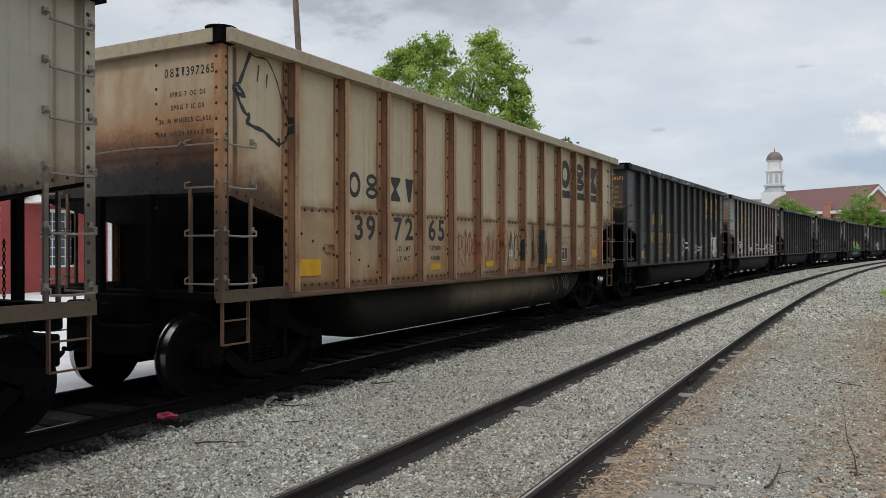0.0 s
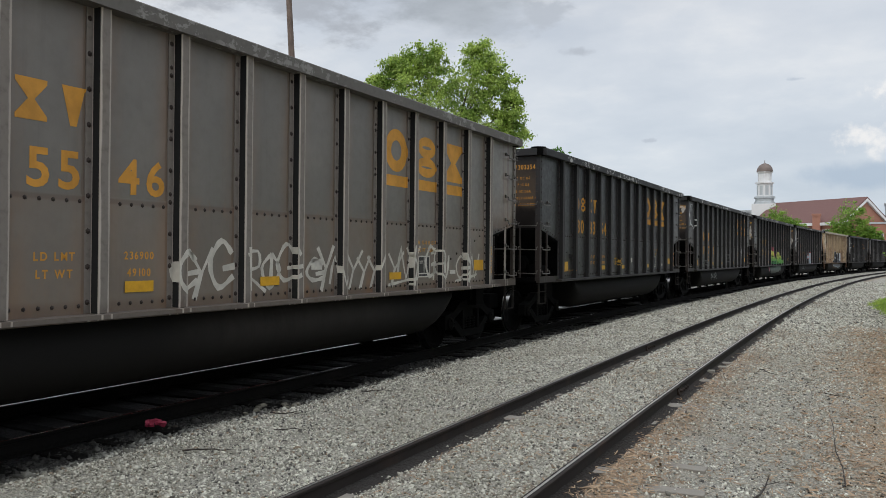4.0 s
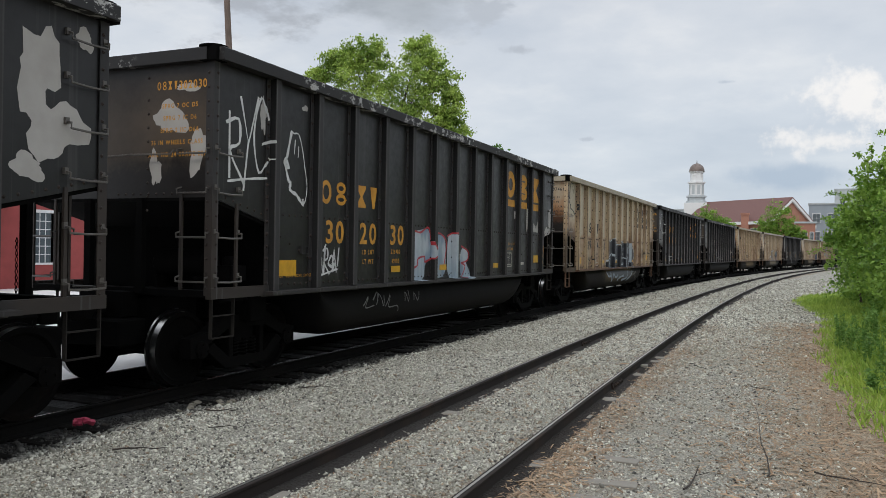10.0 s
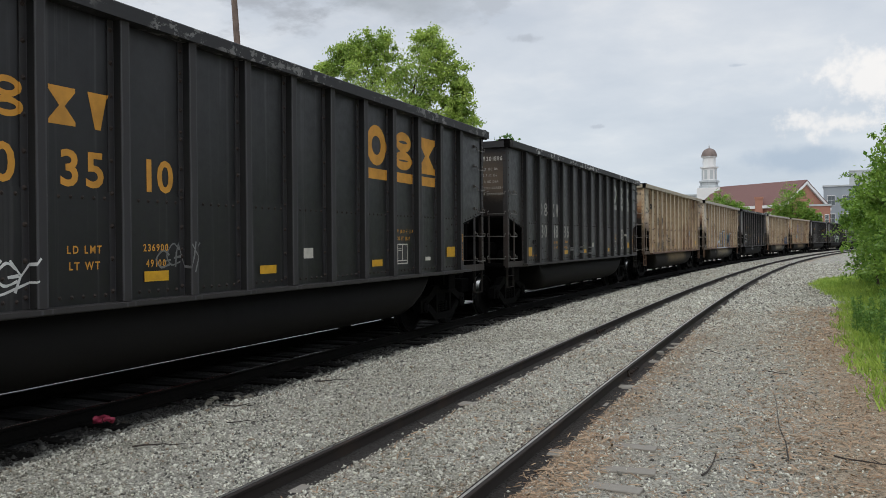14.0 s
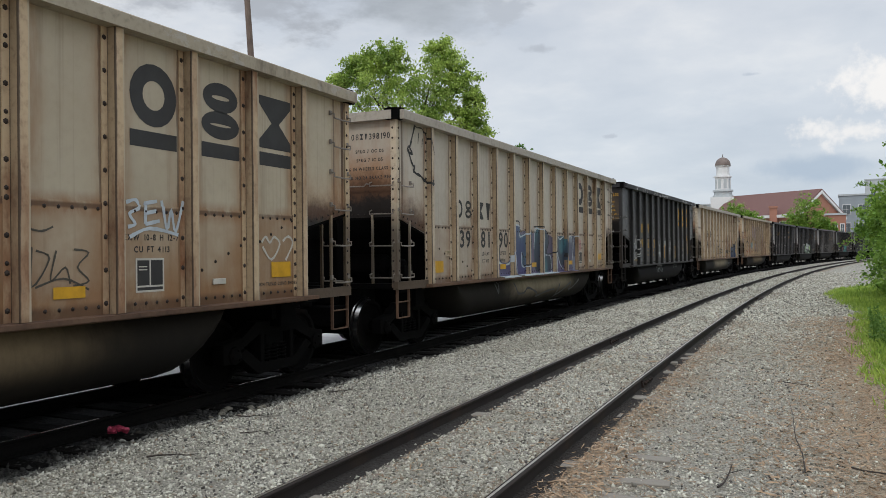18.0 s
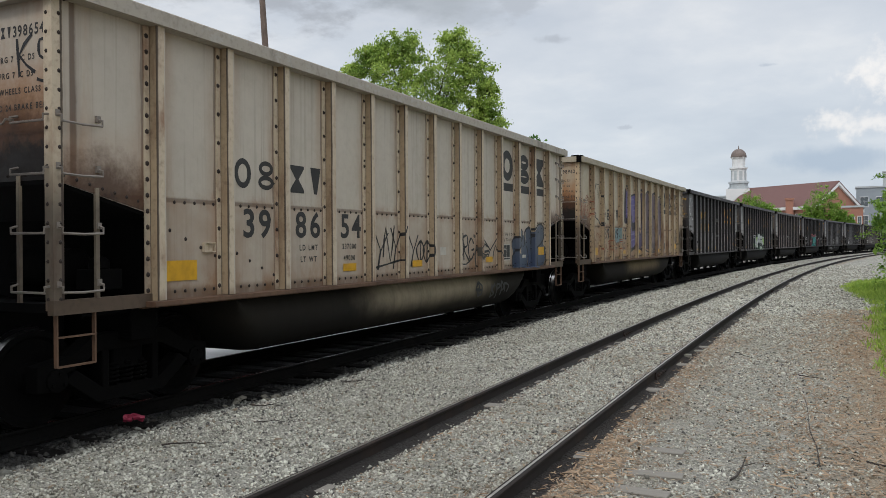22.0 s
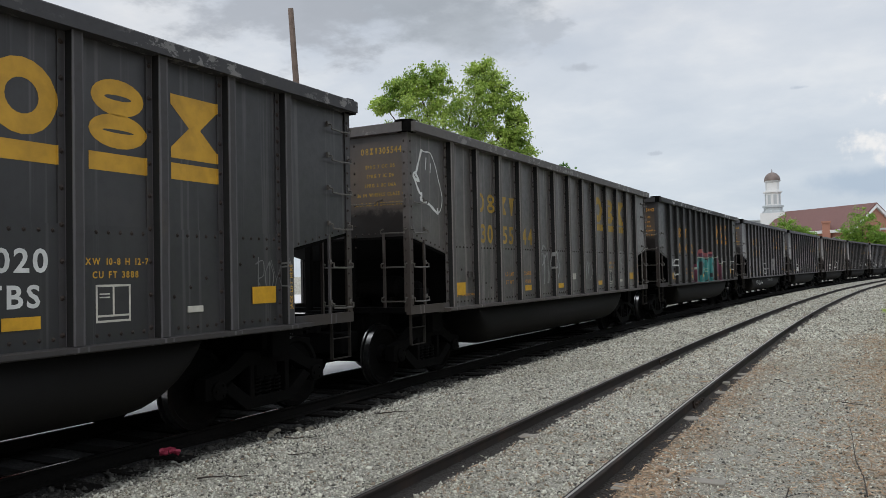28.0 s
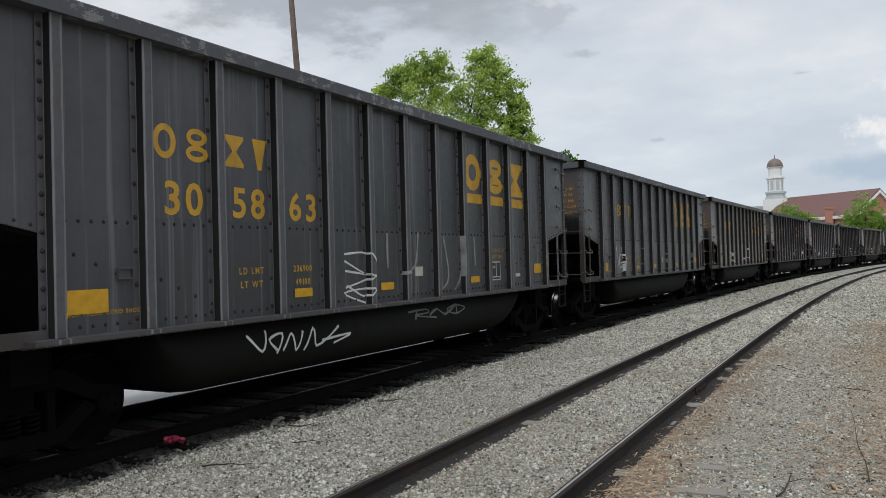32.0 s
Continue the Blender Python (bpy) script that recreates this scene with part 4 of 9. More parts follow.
            y0, y1, xo = e * (E0 - 0.02), e * (E0 - 0.42), sx * (SIDE - 0.01)
            for yy in (y0, y1):
                box(bm, xo - 0.022, xo + 0.022, yy - 0.007, yy + 0.007, 0.50, 1.0)
            for z in (0.50, 0.76):
                box(bm, xo - 0.022, xo + 0.022, min(y0, y1), max(y0, y1), z - 0.007, z + 0.007)
            add("stirrup_step", bm, "step")
        if e < 0:
            bm = bmesh.new()
            tube(bm, [(SIDE - 0.52, -E0, 2.70), (SIDE - 0.52, -E0 - 0.075, 2.70), (SIDE - 0.56, -E0 - 0.075, 2.66), (0.3, -E0 - 0.08, 2.67), (-0.7, -E0 - 0.08, 2.64), (-0.75, -E0, 2.68)], 0.012, 5)
            add("handrail", bm, "iron")
        bm = bmesh.new()
        # coupler: shank, head and knuckle
        box(bm, -0.09, 0.09, *sorted((e * (E0 - 0.1), e * (E0 + 0.5))), 0.76, 0.93)
        prism(bm, [(-0.17, e * (E0 + 0.45)), (0.14, e * (E0 + 0.45)), (0.19, e * (E0 + 0.62)), (0.10, e * (E0 + 0.74)), (0.02, e * (E0 + 0.66)), (-0.10, e * (E0 + 0.70)), (-0.2, e * (E0 + 0.60))], "z", 0.70, 0.98)
        add("coupler", bm, "grime", bevel=0.012)
        bm = bmesh.new()
        tube(bm, [(0.25 * e, e * (E0 + 0.1), 0.8), (0.3 * e, e * (E0 + 0.3), 0.55), (0.25 * e, e * (E0 + 0.55), 0.42), (0.12 * e, e * (E0 + 0.72), 0.46)], 0.026, 6)
        add("brake_hose", bm, "dark", smooth=True)
        if e < 0:
            bm = bmesh.new()
            lathe(bm, [(-0.45, 0.02), (-0.43, 0.14), (-0.38, 0.19), (0.38, 0.19), (0.43, 0.14), (0.45, 0.02)], "x", 14, (0.45, -E0 + 0.75, 1.36))
            box(bm, 0.1, 0.16, -E0 + 0.55, -E0 + 0.95, 1.04, 1.2)
            box(bm, 0.74, 0.8, -E0 + 0.55, -E0 + 0.95, 1.04, 1.2)
            add("air_reservoir", bm, "grime", smooth=True)
            bm = bmesh.new()
            box(bm, 0.98, 1.28, -E0 + 0.62, -E0 + 0.92, 1.14, 1.34)
            lathe(bm, [(1.34, 0.1), (1.42, 0.1), (1.46, 0.05)], "z", 10, (1.13, -E0 + 0.77, 0))
            add("brake_valve", bm, "grime", bevel=0.01)
        else:
            bm = bmesh.new()
            for q in range(9):
                a = math.pi / 2 * (q % 2)
                z = 1.12 + q * 0.06
                tube(bm, [(0.62 - 0.016 * math.cos(a), E0 - 0.25 - 0.016 * math.sin(a), z), (0.62, E0 - 0.25, z - 0.035), (0.62 + 0.016 * math.cos(a), E0 - 0.25 + 0.016 * math.sin(a), z), (0.62, E0 - 0.25, z + 0.035), (0.62 - 0.016 * math.cos(a), E0 - 0.25 - 0.016 * math.sin(a), z)], 0.007, 4)
            add("brake_chain", bm, "grime")
            bm = bmesh.new()
            lathe(bm, [(E0 + 0.10, 0.24), (E0 + 0.115, 0.28), (E0 + 0.13, 0.24)], "y", 18, (-0.8, 0, 2.75))
            box(bm, -0.9, -0.7, E0, E0 + 0.1, 2.62, 2.88)
            add("brake_wheel", bm, "grime")
        bm = bmesh.new()
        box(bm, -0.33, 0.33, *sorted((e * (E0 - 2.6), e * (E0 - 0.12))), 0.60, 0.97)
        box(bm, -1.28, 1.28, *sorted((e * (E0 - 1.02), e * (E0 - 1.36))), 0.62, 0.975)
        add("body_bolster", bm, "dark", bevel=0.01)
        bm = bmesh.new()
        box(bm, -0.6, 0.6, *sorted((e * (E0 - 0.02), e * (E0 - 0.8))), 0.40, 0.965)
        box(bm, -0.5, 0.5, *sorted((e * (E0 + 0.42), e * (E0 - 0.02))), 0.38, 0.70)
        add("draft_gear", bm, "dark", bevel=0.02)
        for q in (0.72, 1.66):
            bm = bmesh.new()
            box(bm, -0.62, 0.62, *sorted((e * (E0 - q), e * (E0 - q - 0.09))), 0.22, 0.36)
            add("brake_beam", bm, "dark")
    # the floor and the two tubs that hang between the trucks
    bm = bmesh.new()
    box(bm, -SIDE + 0.03, SIDE - 0.03, -E0 + 1.21, E0 - 1.21, 0.98, 1.0)
    add("floor_sheet", bm, "inside")
    for sx in (1, -1):
        bm = bmesh.new()
        arc = [(sx * 0.25, 0.98), (sx * (SIDE - 0.26), 0.98)]
        arc += [(sx * x, z) for x, z in TUB]
        arc += [(sx * 0.25, 0.25)]
        rings = []
        h, h0 = E0 - 2.68, E0 - 2.38
        ends = ((0.0, 0.62), (0.05, 0.46), (0.13, 0.31), (0.25, 0.175), (0.40, 0.075), (0.56, 0.02), (0.75, 0.0))
        for y, lift in [(-h0 + d, q) for d, q in ends] + [(h - d, q) for d, q in reversed(ends)]:
            rings.append([bm.verts.new((x, y, min(0.98, z + lift * (0.98 - z) / 0.73))) for x, z in arc])
        for a, b in zip(rings, rings[1:]):
            for i in range(len(arc)):
                j = (i + 1) % len(arc)
                bm.faces.new((a[i], a[j], b[j], b[i]))
        bm.faces.new(rings[0][::-1])
        bm.faces.new(rings[-1])
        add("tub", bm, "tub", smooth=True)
    bm = bmesh.new()
    tube(bm, [(1.2, -E0 + 0.5, 0.9), (1.25, -E0 + 2.7, 0.95), (1.25, E0 - 2.7, 0.95), (1.2, E0 - 0.5, 0.9)], 0.02, 5)
    add("brake_pipe", bm, "dark")
    # rivets on the visible side and the leading end
    bm = bmesh.new()
    for i, y in enumerate(RIBS):
        n = 17 if i in (0, len(RIBS) - 1) else 9
        for q in range(n):
            z = SILL + 0.1 + (CHORD - SILL - 0.2) * q / (n - 1)
            rivet(bm, (SIDE + 0.014, y - 0.095, z), (1, 0, 0), 0.027)
            if i in (4, 8) and q % 2:
                rivet(bm, (SIDE + 0.014, y - 0.095, z + 0.08), (1, 0, 0), 0.023)
    for i in range(len(RIBS) - 1):
        for q in range(6):
            y = RIBS[i] + 0.12 + (RIBS[i + 1] - RIBS[i] - 0.3) * q / 5
            rivet(bm, (SIDE + 0.012, y, SEAM - 0.03), (1, 0, 0), 0.021)
            rivet(bm, (SIDE + 0.012, y, SILL + 0.07), (1, 0, 0), 0.021)
    for i, up in ((0, -1), (1, -1), (len(RIBS) - 3, 1), (len(RIBS) - 2, 1)):
        for q in range(4):
            y = RIBS[i] + 0.2 + 0.22 * q
            rivet(bm, (SIDE + 0.012, y, 1.72 + up * 0.09 * q - (0.25 if i == 1 else 0) + (-0.32 if i == len(RIBS) - 3 else 0)), (1, 0, 0), 0.022)
    for q in range(16):
        z = 1.1 + 2.5 * q / 15
        for e in (-1, 1):
            rivet(bm, (SIDE + 0.022, e * (E0 - 0.05), z), (1, 0, 0), 0.021)
        rivet(bm, (SIDE - 0.05, -E0 - 0.022, z), (0, -1, 0), 0.02)
        rivet(bm, (0.50, -E0 - 0.002, z + 0.9 if z < 2.6 else 3.6), (0, -1, 0), 0.02)
    for q in range(8):
        for e in (-1, 1):
            rivet(bm, (SIDE, e * (E0 - 0.1 - 0.14 * q), 2.19 - 0.0315 * q), (1, 0, 0), 0.019)
    for q in range(12):
        rivet(bm, (SIDE - 0.12 - 0.12 * q, -E0, 2.2), (0, -1, 0), 0.018)
    add("rivets", bm, "rivet", kind="stuff")
    # trucks: bolster > side frames, springs, wheelsets
    for e in (-1, 1):
        yc = e * (E0 - 1.19)
        bm = bmesh.new()
        box(bm, -0.92, 0.92, yc - 0.3, yc + 0.3, 0.24, 0.45)
        box(bm, -1.05, 1.05, yc - 0.2, yc + 0.2, 0.452, 0.72)
        lathe(bm, [(0.72, 0.35), (0.80, 0.35)], "z", 16, (0, yc, 0))
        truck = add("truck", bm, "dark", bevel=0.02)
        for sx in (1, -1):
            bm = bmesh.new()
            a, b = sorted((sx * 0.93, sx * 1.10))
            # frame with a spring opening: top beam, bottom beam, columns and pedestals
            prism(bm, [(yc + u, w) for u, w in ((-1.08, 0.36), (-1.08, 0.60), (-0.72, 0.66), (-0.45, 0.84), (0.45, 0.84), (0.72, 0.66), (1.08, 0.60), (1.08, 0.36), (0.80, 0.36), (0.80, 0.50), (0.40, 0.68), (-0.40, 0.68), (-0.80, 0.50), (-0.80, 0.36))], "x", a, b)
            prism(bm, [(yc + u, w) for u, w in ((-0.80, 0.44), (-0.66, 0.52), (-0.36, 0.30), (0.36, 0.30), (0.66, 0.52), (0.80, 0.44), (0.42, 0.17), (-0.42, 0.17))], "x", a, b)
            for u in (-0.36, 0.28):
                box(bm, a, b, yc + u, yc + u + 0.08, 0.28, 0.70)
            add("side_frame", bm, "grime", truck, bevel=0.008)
            for u in (-0.18, 0.0, 0.18):
                bm = bmesh.new()
                turns, pts = 5, []
                for q in range(turns * 8 + 1):
                    w = 2 * math.pi * q / 8
                    pts.append((sx * 1.02 + 0.06 * math.cos(w), yc + u + 0.06 * math.sin(w), 0.30 + 0.22 * q / (turns * 8)))
                tube(bm, pts, 0.016, 4)
                add("spring", bm, "grime", truck)
        for u in (-0.889, 0.889):
            bm = bmesh.new()
            c = (0, 0, 0)
            tube(bm, [(-1.1, 0, 0), (1.1, 0, 0)], 0.075, 10)
            for sx in (1, -1):
                prof = [(0.66, 0.12), (0.67, 0.49), (0.695, 0.487), (0.715, 0.460), (0.80, 0.455), (0.805, 0.40), (0.77, 0.37), (0.75, 0.16), (0.80, 0.12)]
                lathe(bm, [(sx * a, r) for a, r in prof], "x", 36, c)
                lathe(bm, [(sx * 1.06, 0.11), (sx * 1.13, 0.11), (sx * 1.15, 0.06)], "x", 10, c)
                for q in range(3):
                    w = 2 * math.pi * q / 3
                    lathe(bm, [(sx * 1.15, 0.018), (sx * 1.165, 0.018)], "x", 6, (0, 0.07 * math.cos(w), 0.07 * math.sin(w)))
            P.append(("wheelset", mesh_of("wheelset", bm, MAT["grime"], True), "wheel", truck, "", "", (yc + u)))
    # the body rides on its springs
    for row in P:
        under = row[0] in ("truck", "wheelset", "side_frame", "spring")
        if not under:
            row[1].transform(Matrix.Translation((0, 0, LIFT)))
    # the tread of each wheel is polished: second slot on ring faces
    for row in P:
        if row[0] == "wheelset" and len(row[1].materials) == 1:
            me = row[1]
            me.materials.append(MAT["tread"])
            for f in me.polygons:
                r = math.hypot(f.center.y, f.center.z)
                f.material_index = 1 if r > 0.446 and abs(f.normal.x) < 0.75 else 0
    return P


PARTS = {}
for kind in KINDS:
    use_kind(kind)
    PARTS[kind] = car_parts()
CARS = {}

# what each car is: paint scheme, its number, colour of its lettering
FLEET = [
    (-1, "tan_green", "", "black"), (0, "tan_dark", "397265", "black"), (1, "black", "300371", "gold"), (2, "brown", "305546", "orange"),
    (3, "black_short", "303354", "orange"), (4, "black", "300775", "orange"), (5, "black", "301661", "gold"), (6, "black_worn", "302030", "orange"),
    (7, "tan_rust", "397461", "black"), (8, "blue", "303510", "orange"), (9, "black", "301886", "ash"), (10, "tan_rust", "397036", "black"),
    (11, "tan", "398190", "black"), (12, "black_wide", "394202", "gold"), (13, "tan", "398654", "black"), (14, "tan_rust", "398962", "black"),
    (15, "slate", "304998", "gold"), (16, "slate", "77", "gold"), (17, "grey", "305544", "dim"), (18, "black_dusty", "303442", "orange"),
    (19, "ash", "305863", "gold"), (20, "ash", "", "gold"), (21, "grey", "", "gold"), (22, "slate", "", "gold"), (23, "ash", "", "gold"),
    (24, "black_short", "", "gold"), (25, "grey", "", "gold"), (26, "ash", "", "gold"), (27, "grey", "", "gold"), (28, "black_short", "", "gold"), (29, "ash", "", "gold"),
]
KIND_OF = {k: "wide" if k == 12 else "long" if scheme.startswith("tan") or scheme in ("black", "black_worn") else "short" for k, scheme, _, _ in FLEET}
# small play in the couplings, metres
SLACK = {-1: 0.04, 0: 0.13, 1: -0.03, 2: 0.01, 3: -0.09, 4: -0.04, 5: 0.02, 6: 0.11, 7: 0.14, 8: 0.13, 9: 0.18, 10: 0.13, 11: 0.11, 13: -0.14, 14: -0.17, 15: -0.25, 16: -0.44, 17: -0.38, 18: -0.34, 19: -0.29, 20: -0.5, 21: -0.58, 22: -0.65, 23: -0.73, 24: -0.8, 25: -0.88, 26: -0.95, 27: -1.03, 28: -1.1, 29: -1.18}
FRONT = {-1: -KINDS["long"][0] - COUPLED}       # where each car's leading end stands along the train
for k in range(30):
    FRONT[k] = FRONT[k - 1] + KINDS[KIND_OF[k - 1]][0] + COUPLED
KIND_BY_CAR = {}
LOOKS = dict(tan_dark="tan coal gondola with dark rusted ribs and sooty ends", tan_rust="tan coal gondola with rust-streaked ribs and sooty ends", tan="pale tan coal gondola with dark lettering and sooty ends",
             tan_green="greenish tan coal gondola with sooty end platform", black="black coal gondola with yellow lettering and graffiti",
             black_short="black coal gondola with yellow lettering and graffiti", black_dusty="dusty black coal gondola with a teal sprayed piece", black_worn="black coal gondola with paint flaked to pale primer", black_wide="black coal gondola with tall yellow reflector strips", blue="blue-black coal gondola with yellow lettering", ash="dusty blue-grey coal gondola with yellow lettering", slate="faded blue-grey coal gondola with yellow lettering", brown="brownish dark coal gondola dulled by dust", grey="dusty dark grey coal gondola with faded yellow lettering")


def build_cars():
    for k, scheme, number, ink in FLEET:
        car = thing("coal_gondola", LOOKS[scheme], "freight car", group="cars of the coal train")
        look_up = {**MAT[scheme], "dark": MAT["dark"], "grime": MAT["grime"], "inside": MAT["inside"], "iron": MAT["iron" if scheme.startswith("tan") else "iron_dark"], "step": MAT["sill_rust" if scheme.startswith("tan") else "step"], "sill": MAT["sill_tan"] if scheme.startswith("tan") else MAT[scheme]["rib"], "side_sill": MAT["sill_rust"] if scheme.startswith("tan") else MAT[scheme]["rib"], "rivet": MAT["rivet"]}
        made = []
        for row in PARTS[KIND_OF[k]]:
            name, me, key, parent, label, kind = row[:6]
            ob = new(name, me)
            ob.parent = car if parent < 0 else made[parent]
            if key != "wheel":
                ob.material_slots[0].link = "OBJECT"
                ob.material_slots[0].material = look_up[key]
                # flanges of dark cars get the painted-in shade, tan ones the rust
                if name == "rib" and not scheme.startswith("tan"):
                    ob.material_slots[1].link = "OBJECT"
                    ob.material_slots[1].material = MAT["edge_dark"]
                elif name == "rib" and scheme != "tan_dark":
                    ob.material_slots[1].link = "OBJECT"
                    ob.material_slots[1].material = MAT["edge_pale"]
            else:
                ob.location = (0, row[6], 0.457)
            tagged(ob, label, kind=kind)
            made.append(ob)
        KIND_BY_CAR[car.name] = KIND_OF[k]
        CARS[k] = (car, [(o, r[6]) for o, r in zip(made, PARTS[KIND_OF[k]]) if r[0] == "wheelset"])


build_cars()


# ---------------------------------------------------------------- lettering, reflectors and spray paint on the cars
def glyph_table(text):
    """Flat meshes of single characters of the built-in font: {char: (verts, faces, advance)} at size 1."""
    obs = []
    for ch in sorted(set(text)):
        cu = bpy.data.curves.new("glyph", "FONT")
        cu.body, cu.size, cu.resolution_u, cu.offset = ch, 1.0, 3, 0.022
        ob = bpy.data.objects.new("glyph", cu)
        scene.collection.objects.link(ob)
        obs.append((ch, ob, cu))
    dg = bpy.context.evaluated_depsgraph_get()
    out = {}
    for ch, ob, cu in obs:
        me = ob.evaluated_get(dg).to_mesh()
        v = [tuple(q.co[:2]) for q in me.vertices]
        out[ch] = (v, [tuple(p.vertices) for p in me.polygons], (max(q[0] for q in v) if v else 0.3))
        ob.evaluated_get(dg).to_mesh_clear()
    for ch, ob, cu in obs:
        bpy.data.objects.remove(ob)
        bpy.data.curves.remove(cu)
    return out


GLYPHS = glyph_table("0123456789ABCDEFGHIJKLMNOPRSTUVWXZ-!")


class Flat:
    """Flat paint in car-side coordinates: u along the car from the leading end, z up."""

    def __init__(self):
        self.verts, self.faces = [], []

    def poly(self, pts):
        n = len(self.verts)
        self.verts += pts
        self.faces.append(tuple(range(n, n + len(pts))))

    def rect(self, u0, u1, z0, z1):
        self.poly([(u0, z0), (u1, z0), (u1, z1), (u0, z1)])

    def text(self, body, u, z, height, squeeze=0.9, gap=0.16, centre=True):
        h = height / 0.73
        width = sum((GLYPHS[c][2] * squeeze if c != " " else 0.3) + gap for c in body) - gap
        x = u - width * h / 2 if centre else u
        for c in body:
            if c == " ":
                x += (0.3 + gap) * h
                continue
            v, f, adv = GLYPHS[c]
            n = len(self.verts)
            self.verts += [(x + a * squeeze * h, z + b * h) for a, b in v]
            self.faces += [tuple(i + n for i in q) for q in f]
            x += (adv * squeeze + gap) * h
        return self

    def ring(self, u, z, ru, rz, thick, a0=0.0, a1=360.0, n=20):
        for i in range(n):
            p, q = radians(a0 + (a1 - a0) * i / n), radians(a0 + (a1 - a0) * (i + 1) / n)
            self.poly([(u + ru * math.cos(p), z + rz * math.sin(p)), (u + ru * math.cos(q), z + rz * math.sin(q)),
                       (u + (ru - thick) * math.cos(q), z + (rz - thick) * math.sin(q)), (u + (ru - thick) * math.cos(p), z + (rz - thick) * math.sin(p))])

    def stroke(self, pts, width, closed=False, smooth=3, swell=0.25):
        """A ribbon along a smooth line; the width swells and thins a little."""
        P = [Vector(p) for p in pts]
        if closed:
            P = P + [P[0]]
        line = []
        for i in range(len(P) - 1):
            a, b, c, d = P[max(i - 1, 0)], P[i], P[i + 1], P[min(i + 2, len(P) - 1)]
            for k in range(smooth):
                t = k / smooth
                line.append(0.5 * ((2 * b) + (c - a) * t + (2 * a - 5 * b + 4 * c - d) * t * t + (3 * b - a - 3 * c + d) * t ** 3))
        line.append(P[-1])
        left, right = [], []
        for i, p in enumerate(line):
            d = line[min(i + 1, len(line) - 1)] - line[max(i - 1, 0)]
            if d.length < 1e-6:
                d = Vector((1, 0))
            d.normalize()
            w = width * 0.5 * (1 + swell * math.sin(i * 1.7))
            left.append((p.x - d.y * w, p.y + d.x * w))
            right.append((p.x + d.y * w, p.y - d.x * w))
        for i in range(len(line) - 1):
            self.poly([left[i], left[i + 1], right[i + 1], right[i]])
        return self

    def side_mesh(self, name, material, lift=0.003, ribs=True):
        """Lay the paint over panels, ribs and tub."""
        bm = bmesh.new()
        vs = [bm.verts.new((0, u - E0, z)) for u, z in self.verts]
        for f in self.faces:
            try:
                bm.faces.new([vs[i] for i in f])
            except ValueError:
                pass
        bmesh.ops.remove_doubles(bm, verts=bm.verts, dist=1e-5)
        ys, zs = [v.co.y for v in bm.verts], [v.co.z for v in bm.verts]
        cuts = [(Vector((0, y + d, 0)), Vector((0, 1, 0))) for y in RIBS for d in (-0.139, -0.135, -0.060, -0.057, 0.057, 0.060) if min(ys) < y + d < max(ys)]
        cuts += [(Vector((0, 0, z)), Vector((0, 0, 1))) for z in (0.3, 0.38, 0.5, 0.62, 0.72, 0.80, 0.885, 0.888, SILL - 0.054, SILL - 0.050, SILL, SILL + 0.008, SEAM + 0.028, SEAM + 0.033) if min(zs) < z < max(zs)]
        for co, no in cuts:
            bmesh.ops.bisect_plane(bm, geom=list(bm.verts) + list(bm.edges) + list(bm.faces), dist=1e-5, plane_co=co, plane_no=no)
        for v in bm.verts:
            y, z = v.co.y, v.co.z
            if z <= 0.8865:
                x = 1.46 - 0.46 + 0.46 * math.sqrt(max(0.0, 1 - ((z - 0.68) / 0.43) ** 2)) + 0.006
            elif z < SILL + 0.004:
                x = LIP if z > SILL - 0.052 else SIDE - 0.012
            elif any(abs(y - r) < 0.0585 for r in RIBS):
                x = PROUD
            elif any(-0.1355 < y - r < 0 for r in RIBS):
                x = SIDE + 0.015
            else:
                x = SIDE + 0.0125 if z < SEAM + 0.031 else SIDE
            v.co.x = x + lift
            v.co.z += LIFT
        if not ribs:
            gone_faces = [f for f in bm.faces if any(abs(f.calc_center_median().y - r) < 0.061 for r in RIBS) and f.calc_center_median().z > SILL + 0.01 + LIFT]
            bmesh.ops.delete(bm, geom=gone_faces, context="FACES")
        me = bpy.data.meshes.new(name)
        bm.to_mesh(me)
        bm.free()
        me.materials.append(material)
        return me

    def end_mesh(self, name, material, lift=0.003):
        """Lay the paint on the leading end wall: u is x there."""
        me = bpy.data.meshes.new(name)
        me.from_pydata([(u, -E0 - lift, z + LIFT) for u, z in self.verts], [], self.faces)
        me.materials.append(material)
        return me


def on_side(car, name, flat, material, label="", lift=0.003, kind="", ribs=True):
    use_kind(KIND_BY_CAR[car.name])
    ob = new(name, flat.side_mesh(name, material, lift, ribs))
    ob.parent = car
    return tagged(ob, label, kind=kind)


def on_end(car, name, flat, material, label="", lift=0.003, kind=""):
    use_kind(KIND_BY_CAR[car.name])
    ob = new(name, flat.end_mesh(name, material, lift))
    ob.parent = car
    return tagged(ob, label, kind=kind)


def bay(i):
    """Middle of a bay, from the leading end."""
    return (RIBS[i] + RIBS[i + 1]) / 2 + E0 + 0.0


